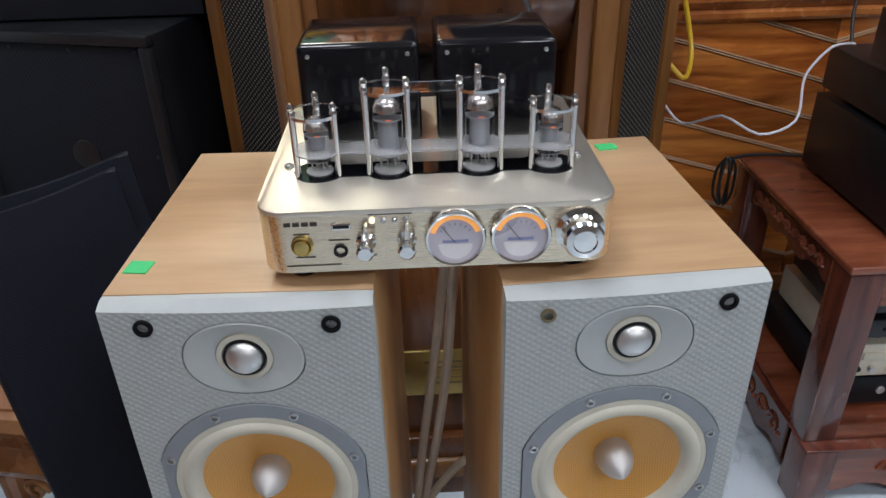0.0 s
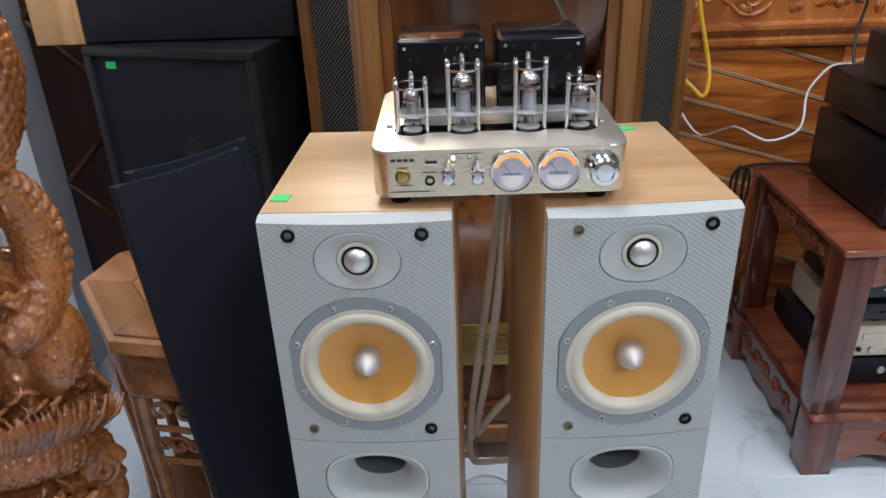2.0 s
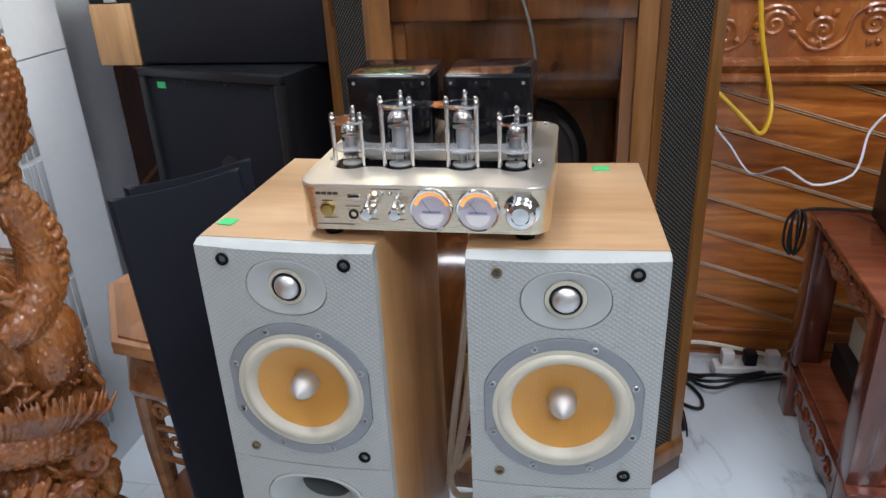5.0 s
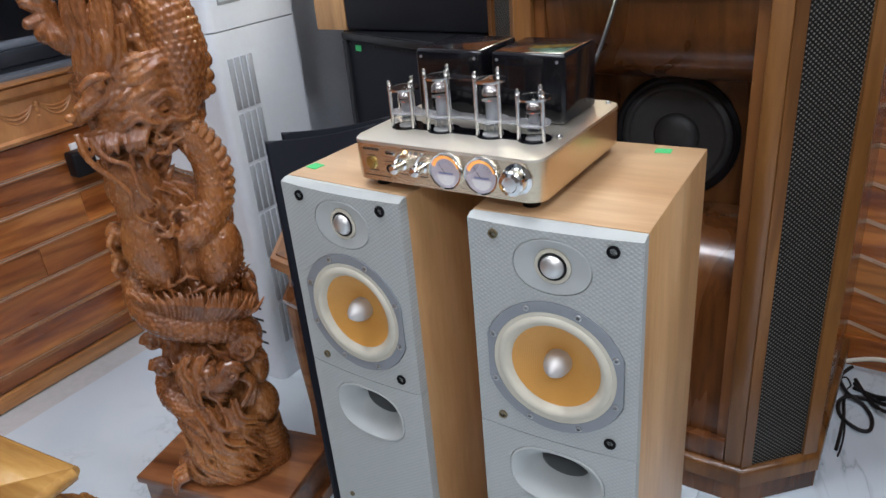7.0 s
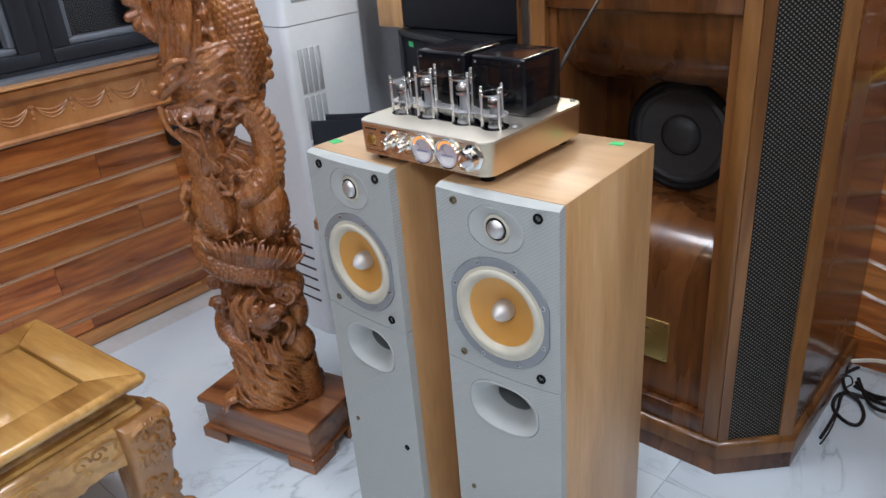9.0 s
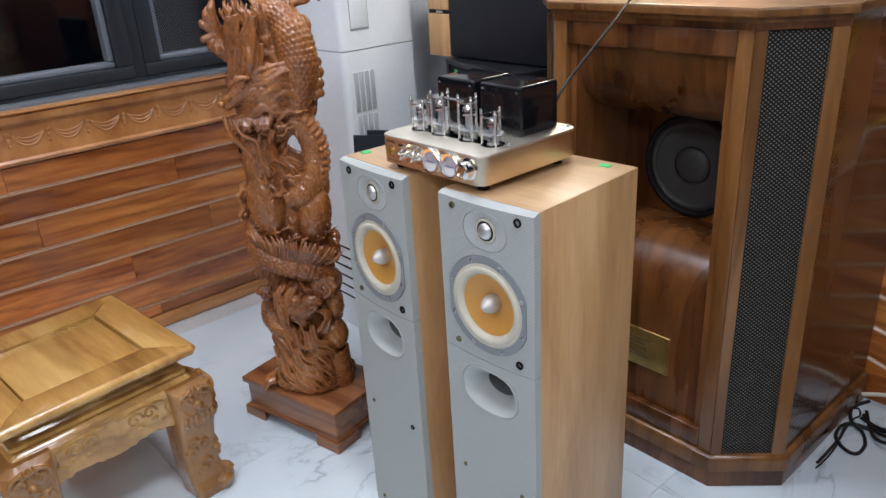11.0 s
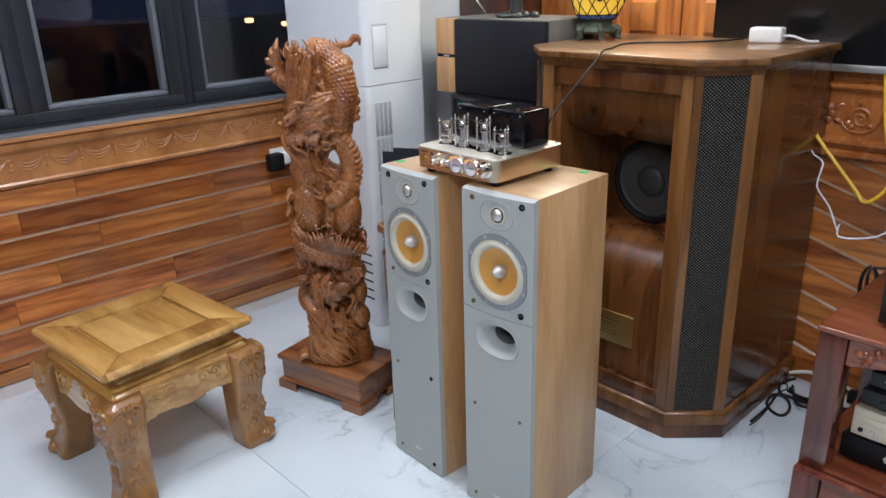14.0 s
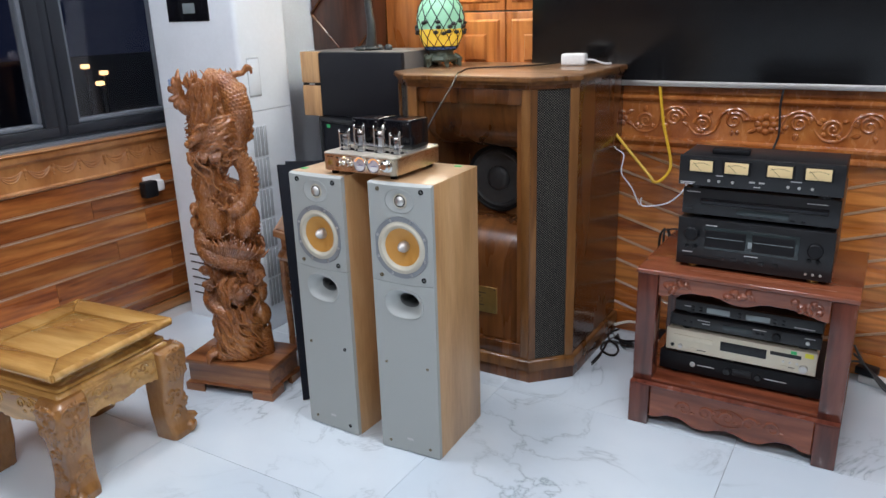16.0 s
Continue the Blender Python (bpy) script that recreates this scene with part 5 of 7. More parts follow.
# trunk of the carving: knotted, drawn in beside the pierced opening, a dark hollow lower down
rings = []
NZ, NA = 220, 120
for i in range(NZ + 1):
    z = 1.035 * i / NZ
    gap = math.exp(-((z - 0.705) / 0.040) ** 2)
    cx = -0.050 * gap + 0.004
    rx = 0.099 * (1 - 0.45 * gap)
    ry = 0.068 * (1 - 0.15 * gap)
    if z > 0.95:
        rx *= 1 - 0.30 * ((z - 0.95) / 0.085) ** 2
        ry *= 1 - 0.35 * ((z - 0.95) / 0.085) ** 2
    if z < 0.05:
        rx *= 1.14 - 2.8 * z
        ry *= 1.20 - 4.0 * z
    ring = []
    for k in range(NA):
        a = 2 * math.pi * k / NA
        q = Vector((math.cos(a) * 2.2, math.sin(a) * 2.2, z * 9))
        f = noise.noise(q * 1.1) * 0.014 + abs(noise.noise(q * 2.6)) * 0.016 + abs(noise.noise(q * 6.0)) * 0.008 - 0.010
        x = cx + (rx + f) * math.cos(a)
        if math.sin(a) < 0:
            f -= 0.045 * math.exp(-((x + 0.030) / 0.016) ** 2 - ((z - 0.335) / 0.017) ** 2)
        ring.append((cx + (rx + f) * math.cos(a), (ry + f) * math.sin(a), z))
    rings.append(ring)
loft(rings, bm)

# scaly body: a high arch, the hoop beside the opening, the long coil below
scaled_tube(bm, [(-0.005, 0.010, 1.045), (0.045, -0.030, 1.020), (0.072, -0.048, 0.965), (0.078, -0.052, 0.905), (0.066, -0.050, 0.845), (0.040, -0.046, 0.790)], [0.026, 0.038, 0.045, 0.045, 0.040, 0.030], 0.0112, 0.0042, 126, 3, 21)
scaled_tube(bm, [(0.000, -0.030, 0.772), (0.048, -0.044, 0.772), (0.080, -0.044, 0.730), (0.088, -0.044, 0.675), (0.076, -0.050, 0.622), (0.044, -0.060, 0.585), (0.000, -0.062, 0.570)], [0.024, 0.028, 0.030, 0.031, 0.033, 0.032, 0.022], 0.0092, 0.0036, 114, 3, 19)
scaled_tube(bm, [(-0.080, 0.020, 0.560), (-0.092, -0.022, 0.495), (-0.088, -0.046, 0.442), (-0.056, -0.060, 0.408), (0.000, -0.066, 0.386), (0.054, -0.056, 0.362), (0.078, -0.030, 0.325), (0.066, 0.040, 0.290), (0.0, 0.065, 0.262), (-0.072, 0.030, 0.250), (-0.088, -0.030, 0.230), (-0.058, -0.072, 0.205), (-0.005, -0.086, 0.165)], [0.020, 0.028, 0.031, 0.033, 0.034, 0.033, 0.032, 0.036, 0.038, 0.034, 0.028, 0.026, 0.018], 0.0096, 0.0038, 114, 3, 19)
# broad belly plates round the outside of the hoop
for i in range(19):
    t = i / 18
    a = 1.75 - 3.15 * t
    ux, uz = math.cos(a), math.sin(a)
    cx, cz = 0.040 + 0.052 * ux, 0.680 + 0.092 * uz
    tube([(cx + 0.012 * ux, -0.074, cz + 0.010 * uz), (cx + 0.021 * ux, -0.066, cz + 0.018 * uz), (cx + 0.027 * ux, -0.042, cz + 0.024 * uz), (cx + 0.026 * ux, -0.012, cz + 0.023 * uz)], [0.0050, 0.0084, 0.0092, 0.006], 7, bm, 1)
# haunches: smooth studded swellings
for x, y, z, a, b, c, lean, count in ((0.066, -0.050, 0.520, 0.046, 0.040, 0.076, 14, 70), (-0.052, -0.050, 0.555, 0.048, 0.036, 0.088, -6, 80), (-0.048, -0.048, 0.680, 0.046, 0.028, 0.072, 4, 40)):
    swelling(bm, x, y, z, a, b, c, lean)
    studs(bm, x, y, z, a, b, c, count)
swelling(bm, 0.076, -0.044, 0.160, 0.043, 0.042, 0.050)
swelling(bm, 0.088, -0.030, 0.245, 0.026, 0.040, 0.042)
# knees and clenched feet at the edges of the haunches
for x, z, s in ((-0.108, 0.590, 1), (-0.112, 0.540, 1), (0.108, 0.440, -1), (0.106, 0.405, -1)):
    swelling(bm, x, -0.020, z, 0.017, 0.030, 0.024)
    for j in range(3):
        tube([(x, -0.035 - 0.008 * j, z + 0.012), (x - 0.010 * s, -0.045 - 0.008 * j, z - 0.004), (x - 0.004 * s, -0.042 - 0.008 * j, z - 0.020)], [0.007, 0.006, 0.002], 7, bm, 1)

# fin along the long coil: upright spines that swing over to point sideways
for i in range(30):
    t = i / 29
    x0, z0 = -0.092 + 0.170 * t, 0.452 - 0.060 * t
    a = radians(112 - 92 * t + rgs.uniform(-7, 7))
    ln = 0.046 + 0.016 * t
    y0 = skin(x0, 0.020)
    tube([(x0, y0 + 0.008, z0 - 0.006), (x0 + 0.55 * ln * math.cos(a), y0 - 0.006, z0 + 0.55 * ln * math.sin(a)), (x0 + ln * math.cos(a + 0.2), y0 + 0.004, z0 + ln * math.sin(a + 0.2))], [0.0064, 0.0052, 0.0012], 6, bm, 1)

# upper head: skull, brow, snout, jaw, teeth
swelling(bm, -0.046, -0.066, 0.858, 0.046, 0.034, 0.040, 25)
tube([(-0.030, -0.080, 0.872), (-0.064, -0.092, 0.856), (-0.090, -0.092, 0.838), (-0.104, -0.084, 0.820)], [0.022, 0.019, 0.016, 0.010], 12, bm, 2)
tube([(-0.020, -0.074, 0.808), (-0.056, -0.082, 0.800), (-0.086, -0.080, 0.794), (-0.100, -0.074, 0.796)], [0.014, 0.013, 0.010, 0.005], 10, bm, 2)
for x, z in ((-0.108, 0.836), (-0.090, 0.850)):
    ball(x, -0.114, z, 0.009, 0.008, 0.008, 10, bm)
ball(-0.052, -0.112, 0.880, 0.010, 0.009, 0.009, 12, bm)
tube([(-0.082, -0.112, 0.878), (-0.058, -0.118, 0.894), (-0.032, -0.110, 0.892)], [0.006, 0.0085, 0.005], 8, bm, 2)
for i in range(15):
    x = -0.104 + 0.0075 * i
    tube([(x, -0.092, 0.795), (x + rgs.uniform(-0.008, 0.002), -0.104, 0.778), (x - 0.006 + rgs.uniform(-0.006, 0.006), -0.098, 0.758)], [0.0068, 0.0055, 0.0008], 6, bm, 1)
# horn, ear and long whiskers
tube([(-0.040, -0.092, 0.895), (-0.026, -0.106, 0.930), (-0.030, -0.100, 0.970), (-0.046, -0.086, 1.005)], [0.013, 0.012, 0.009, 0.003], 9, bm, 2)
tube([(-0.108, -0.100, 0.806), (-0.100, -0.112, 0.762), (-0.070, -0.112, 0.722), (-0.052, -0.112, 0.690), (-0.056, -0.104, 0.650), (-0.030, -0.108, 0.628)], [0.0060, 0.0058, 0.0052, 0.0048, 0.0042, 0.0014], 7, bm, 2)
tube([(-0.090, -0.100, 0.796), (-0.072, -0.112, 0.760), (-0.040, -0.108, 0.738), (-0.036, -0.106, 0.690), (-0.012, -0.104, 0.655)], [0.0052, 0.0050, 0.0046, 0.0040, 0.0014], 7, bm, 2)
# mane swept back and down from the head, layer over layer
for i in range(84):
    x0, z0 = -0.078 + 0.095 * rgs.random(), 0.785 + 0.120 * rgs.random()
    ln = 0.050 + 0.035 * rgs.random()
    x1 = min(0.098, x0 + ln)
    lock(bm, ((x0, z0), (x0 + 0.5 * ln, z0 + 0.026), (x1, max(0.775, z0 - 0.012 + 0.020 * rgs.random()))), 0.0080, 0.0056, 1.5, 0.006 + 0.014 * rgs.random(), 15, 0.008)
for i in range(46):
    x0 = -0.070 + 0.075 * rgs.random()
    z0 = 0.955 + 0.085 * rgs.random()
    x1 = x0 - 0.025 + 0.045 * rgs.random()
    lock(bm, ((x0, z0), (x0 - 0.022, z0 - 0.060), (x1, z0 - 0.120 - 0.03 * rgs.random())), 0.0072, 0.0050, 1.4, 0.006 + 0.016 * rgs.random(), 17, 0.010)
for i in range(16):
    z0 = 0.80 + 0.09 * rgs.random()
    lock(bm, ((-0.050, z0), (-0.080, z0 + 0.02), (-0.108, z0 - 0.015 + 0.04 * rgs.random())), 0.0062, 0.0050, 1.3, 0.004, 11)
# little face in profile on the far edge, under a scroll
for z, r in ((0.905, 0.016), (0.880, 0.020), (0.852, 0.017), (0.828, 0.014)):
    spiral(bm, 0.104, -0.034, z, r, 0.0075, 1.7)
    ball(0.118, -0.012, z, r * 0.75, 0.020, r * 0.8, 10, bm)
# pierced flame in the opening
for i in range(4):
    tube([(-0.026, -0.024, 0.672 + 0.020 * i), (0.006, -0.034, 0.682 + 0.020 * i), (0.026, -0.032, 0.708 + 0.018 * i)], [0.0095, 0.0080, 0.0015], 7, bm, 1)
# top: raised arm and claws, crest and curled horn
tube([(-0.045, -0.020, 0.930), (-0.088, -0.036, 0.945), (-0.108, -0.034, 0.975), (-0.106, -0.034, 1.010)], [0.028, 0.025, 0.021, 0.017], 14, bm, 2)
for dx, dz in ((-0.012, 0.060), (0.006, 0.085), (-0.028, 0.030), (-0.030, -0.022), (-0.014, -0.050), (0.004, -0.066)):
    tube([(-0.106, -0.040, 0.992 + dz * 0.2), (-0.112 + dx * 0.8, -0.052, 0.994 + dz * 0.65), (-0.106 + dx, -0.036, 0.994 + dz)], [0.0125, 0.0105, 0.0015], 8, bm, 2)
for i in range(44):
    x0 = -0.070 + 0.15 * rgs.random()
    y0 = -0.050 + 0.070 * rgs.random()
    strand(bm, (x0, y0, 0.985), (x0 - 0.040 + 0.055 * rgs.random(), y0 - 0.01, 1.045 + 0.030 * rgs.random()), 0.0085, 0.006)
tube([(0.050, -0.01, 1.02), (0.082, -0.02, 1.048), (0.110, -0.02, 1.052), (0.124, -0.02, 1.072), (0.138, -0.02, 1.066), (0.140, -0.02, 1.046)], [0.015, 0.012, 0.010, 0.009, 0.007, 0.003], 9, bm, 2)
tube([(0.060, -0.03, 1.00), (0.092, -0.035, 1.012), (0.108, -0.035, 0.995), (0.100, -0.035, 0.972)], [0.014, 0.012, 0.010, 0.004], 9, bm, 2)
for i in range(5):
    a = radians(20 + 40 * i)
    tube([(0.128, -0.02, 1.060), (0.128 + 0.022 * math.cos(a), -0.026, 1.060 + 0.022 * math.sin(a))], [0.006, 0.0012], 6, bm, 0)

# lower head: scrolls, muzzle, and curling locks round it
swelling(bm, 0.014, -0.084, 0.268, 0.040, 0.030, 0.034, -20)
for x, y, z, r, w, tn, fl in ((0.070, -0.084, 0.318, 0.031, 0.0100, 2.3, 1), (0.034, -0.108, 0.282, 0.022, 0.0085, 2.0, 1), (-0.006, -0.112, 0.300, 0.014, 0.0060, 1.7, -1), (-0.022, -0.106, 0.272, 0.013, 0.0060, 1.6, -1), (0.086, -0.060, 0.268, 0.020, 0.0080, 1.8, 1), (-0.092, -0.050, 0.300, 0.020, 0.0075, 1.8, -1), (-0.098, -0.036, 0.355, 0.018, 0.0075, 1.8, -1)):
    spiral(bm, x, y, z, r, w, tn, fl)
for i in range(26):
    x0, z0 = -0.045 + 0.060 * rgs.random(), 0.300 + 0.045 * rgs.random()
    lock(bm, ((x0, z0), (x0 - 0.045, z0 - 0.050), (x0 + 0.020 * rgs.random(), z0 - 0.100)), 0.0060, 0.0050, 1.4, 0.008 + 0.014 * rgs.random())
for i in range(18):
    a = 0.3 + 0.055 * i
    lock(bm, ((0.040 + 0.02 * rgs.random(), 0.262), (0.100, 0.235), (0.060 - 0.05 * rgs.random(), 0.190 - 0.02 * rgs.random())), 0.0062, 0.0035, 1.0, 0.010 + 0.012 * rgs.random())
# flowing beard over the foot
for i in range(120):
    x0, z0 = -0.092 + 0.125 * rgs.random(), 0.075 + 0.150 * rgs.random()
    x1 = min(0.098, x0 + 0.055 + 0.050 * rgs.random())
    z1 = max(0.008, z0 - 0.075 - 0.045 * rgs.random())
    lock(bm, ((x0, z0), (x0 + 0.006, z0 - 0.062), (x1, z1)), 0.0058, 0.0058, 1.5, 0.008 + 0.020 * rgs.random() - 0.04 * abs(x0 + 0.02), 17)
for i in range(110):
    x0 = -0.100 + 0.200 * rgs.random()
    z0 = rgs.choice((0.300, 0.475, 0.620, 0.760)) + 0.050 * (rgs.random() - 0.5)
    a = rgs.uniform(0, 6.28)
    lock(bm, ((x0, z0), (x0 + 0.022 * math.cos(a), z0 + 0.022 * math.sin(a)), (x0 + 0.030 * math.cos(a + 0.9), z0 + 0.030 * math.sin(a + 0.9))), 0.0052, 0.003, 1.0, -0.004, 9)
# ringed stump beside it, claws at the foot
for i in range(11):
    z = 0.008 + 0.0105 * i
    tube([(0.098 + 0.034 * math.cos(a) - 0.018 - 0.05 * z, -0.040 + 0.036 * math.sin(a), z + 0.004 * math.sin(2 * a)) for a in [math.pi * (0.9 + 0.12 * q) for q in range(11)]], 0.0062, 6, bm, 0)
for i in range(20):
    a = 2.9 + 3.5 * i / 19
    ball(0.104 * math.cos(a), 0.084 * math.sin(a), 0.014 + 0.010 * rgs.random(), 0.020, 0.018, 0.019, 10, bm)
for j in range(3):
    tube([(-0.100, -0.040 - 0.014 * j, 0.040), (-0.124, -0.046 - 0.014 * j, 0.034), (-0.134, -0.048 - 0.014 * j, 0.006)], [0.013, 0.011, 0.004], 9, bm, 2)
statue = fused("dragon_statue", bm, STATUEWOOD, voxel=0.0017)
statue.matrix_basis = pose((PC.x - 0.002) * K, (PC.y + 0.004) * K, 0.128 * K, 0, 0, 52)
tagged(statue, "tall glossy brown wooden carving of a coiled dragon on a plinth", "statue")

# ---- red lacquered rack ----
rack = thing("hifi_rack", 1.04, 1.04, 0, 0, "dark red lacquered wooden rack with carved friezes, holding stereo units", "rack")
RW, RD = 0.3125, 0.475
part("top_board", box(-RW - 0.010, RW + 0.010, -0.014, RD + 0.006, 0.535, 0.551, 0.005, 3), REDWOOD_X, rack)
part("shelf", box(-RW + 0.004, RW - 0.004, -0.008, RD - 0.004, 0.1525, 0.166, 0.003), REDWOOD_X, rack)
part("base_cap", box(-RW - 0.007, RW + 0.007, -0.034, RD + 0.002, 0.148, 0.1522, 0.0015), REDWOOD, rack)
for sx in (-1, 1):
    for y0 in (0.006, RD - 0.064):
        x0, x1 = sorted((sx * (RW + 0.005), sx * (RW - 0.060)))
        yp = -0.010 if y0 < 0.1 else y0
        part("upper_post", box(x0, x1, yp, yp + 0.064, 0.1524, 0.535, 0.004), REDWOOD, rack)
        x0, x1 = sorted((sx * (RW + 0.007), sx * (RW - 0.060)))
        yf = y0 - 0.040 if y0 < 0.1 else y0
        part("lower_post", box(x0, x1, yf, yf + 0.066, 0.0, 0.1475, 0.004), REDWOOD, rack)


def wave_panel(x0, x1, ztop, zmid, amp, n=40):
    pts = [(x0, ztop), (x1, ztop)]
    for i in range(n + 1):
        t = i / n
        x = x1 + (x0 - x1) * t
        s = abs(2 * t - 1)
        pts.append((x, zmid + amp * (math.cos(2 * math.pi * (s * 1.5)) * 0.5) + amp * 0.5 * s))
    return pts


def curls(bm, x0, x1, y, z, s):
    n = max(2, int((x1 - x0) / (s * 2.4)))
    for i in range(n):
        x = x0 + (i + 0.5) * (x1 - x0) / n
        f = 1 if i % 2 else -1
        sp = [(x + f * s * (1 - q / 13) * math.cos(q * 0.75), y, z + s * (1 - q / 13) * math.sin(q * 0.75)) for q in range(12)]
        tube(sp, [0.0052 - 0.0003 * q for q in range(12)], 6, bm, 0)
        ball(x + s * 1.05, y, z + f * s * 0.4, s * 0.35, 0.004, s * 0.22, 8, bm)
    return bm


edge = [(-RW + 0.061, 0.5348), (RW - 0.061, 0.5348)]
for i in range(61):
    t = 1 - i / 30
    sag = 0.020 * math.exp(-(t / 0.20) ** 2) + 0.026 * math.exp(-((abs(t) - 1.0) / 0.30) ** 2) + 0.004 * abs(math.sin(11 * t))
    edge.append(((RW - 0.061) * t, 0.492 - sag))
bm = slab(edge, -0.004, 0.016, 0.003)
for x in (-0.19, 0.0, 0.19):
    sprig = bmesh.new()
    for q in range(9):
        leaf(x + rf.uniform(-0.040, 0.040), 0.500 + rf.uniform(-0.010, 0.012), rf.uniform(0.016, 0.026), rf.uniform(0, 6.28), sprig)
    bm = merge(bm, sprig, Matrix.Translation((0, 0.0085, 0)))
    curls(bm, x - 0.045, x + 0.045, -0.003, 0.500, 0.012)
fused("front_frieze", bm, REDWOOD_X, rack, "front rail carved with leaves", 0.0016)
part("drawer_front", slab(wave_panel(-RW + 0.061, RW - 0.061, 0.1475, 0.030, 0.026), -0.026, -0.004, 0.003), REDWOOD_X, rack)
part("drawer_carving", curls(bmesh.new(), -0.17, 0.17, -0.027, 0.088, 0.026), REDWOOD_X, rack)
bm = bmesh.new()
tube([(0.05 * math.cos(a), -0.027, 0.088 + 0.030 * math.sin(a)) for a in [i * 0.42 for i in range(16)]], 0.0035, 6, bm, 0)
part("medallion", bm, REDWOOD_X, rack)
for sx in (-1, 1):
    for z1, zm, amp, zc, s, nm in ((0.5215, 0.465, 0.022, 0.497, 0.013, "side_frieze"), (0.1475, 0.030, 0.026, 0.088, 0.024, "side_apron")):
        m = Matrix.Translation((sx * (RW - 0.016), RD / 2, 0)) @ Matrix.Rotation(radians(90 * sx), 4, "Z")
        p = part(nm, merge(None, slab(wave_panel(-0.172, 0.172, z1, zm, amp), -0.010, 0.008, 0.003), m), REDWOOD, rack)
        part("side_carving", merge(None, curls(bmesh.new(), -0.15, 0.15, -0.011, zc, s), m), REDWOOD_X, p)


def unit(name, x0, x1, y0, z0, h, d, label, body=BLACKSAT, face=None, bars=(), feet=True, category="stereo unit"):
    """A stereo unit: case, fascia and feet."""
    cx = (x0 + x1) / 2
    o = thing(name, cx, y0, z0, 0, label, category, "stereo units on the rack")
    w = (x1 - x0) / 2
    f = 0.012 if feet else 0.004
    part("case", box(-w + 0.004, w - 0.004, 0.012, d, f, h, 0.002), body, o)
    part("fascia", box(-w, w, 0, 0.014, f, h, 0.002), face or body, o)
    for sx in (-w + 0.05, w - 0.05):
        for sy in (0.03, d - 0.04):
            part("foot", lathe([(0.016, 0), (0.018, f * 0.4), (0.018, f + 0.001)], 20, None, Matrix.Translation((sx, sy, 0))), BRASS if feet == "gold" else BLACK, o)
    return o, w


def knob(o, x, z, r, mat_, depth=0.014):
    part("knob", lathe([(r, -0.001), (r, depth * 0.8), (r * 0.88, depth), (0.0004, depth)], 28, None, at(x, 0, z)), mat_, o)


def keys(o, xs, z, w, h, mat_, name="button"):
    for x in xs:
        part(name, box(x - w / 2, x + w / 2, -0.003, 0.002, z - h / 2, z + h / 2, 0.0006), mat_, o)


def marks(o, items, mat_=PRINTW, y=-0.0012):
    for x0, x1, z in items:
        part("printed_line", box(x0, x1, y, 0.0005, z, z + 0.0022), mat_, o)


# receiver with twin tape windows
o, w = unit("cassette_deck", 0.822, 1.276, 1.108, 0.551, 0.165, 0.34, "black twin cassette deck with glass window on the rack", feet="gold")
knob(o, -w + 0.045, 0.115, 0.022, BLACK)
knob(o, w - 0.050, 0.105, 0.022, BLACK)
dw = part("tape_window", box(-w + 0.085, w - 0.095, -0.003, 0.002, 0.068, 0.142, 0.002), WINDOWDARK, o, "dark glass tape window")
for cx in (-0.080, 0.060):
    part("cassette_well", box(cx - 0.060, cx + 0.060, -0.0045, -0.0028, 0.078, 0.132, 0.001), BLACK, dw)
    part("window_line", box(cx - 0.055, cx + 0.055, -0.0055, -0.0046, 0.108, 0.1095), LCD, dw)
part("counter", box(-0.012, 0.000, -0.006, -0.002, 0.088, 0.108, 0.001), LCD, dw)
part("slot", box(-w + 0.02, -w + 0.13, -0.002, 0.001, 0.036, 0.041, 0.001), BLACK, o)
keys(o, [-0.09, -0.05, -0.01, 0.03, 0.07], 0.042, 0.018, 0.012, BLACKSAT)
for x in (-w + 0.03, -w + 0.055, w - 0.065, w - 0.04):
    knob(o, x, 0.072, 0.006, BLACK, 0.008)
for x in (w - 0.07, w - 0.05, w - 0.03):
    knob(o, x, 0.030, 0.004, SILVER, 0.004)
marks(o, [(-w + 0.085, -w + 0.12, 0.146), (-0.02, 0.02, 0.060), (-w + 0.02, -w + 0.05, 0.052)])

# disc player
o, w = unit("disc_player", 0.828, 1.277, 1.118, 0.716, 0.096, 0.33, "black disc player with wide tray on the rack")
part("tray", box(-w + 0.055, w - 0.03, -0.004, 0.002, 0.048, 0.066, 0.002), BLACKGLOSS, o)
part("tray_lip", box(-w + 0.055, w - 0.03, -0.006, 0.002, 0.044, 0.0475, 0.001), BLACKSAT, o)
part("display", box(-0.06, 0.09, -0.002, 0.001, 0.022, 0.040, 0.001), WINDOWDARK, o)
keys(o, [-w + 0.025], 0.032, 0.020, 0.009, BLACKSAT)
keys(o, [-0.045, -0.02, 0.01, 0.04, 0.10, 0.13], 0.020, 0.014, 0.005, BLACK)
marks(o, [(-w + 0.012, -w + 0.052, 0.083), (w - 0.09, w - 0.035, 0.078), (-0.02, -0.008, 0.026), (0.0, 0.01, 0.026), (0.02, 0.03, 0.026)])

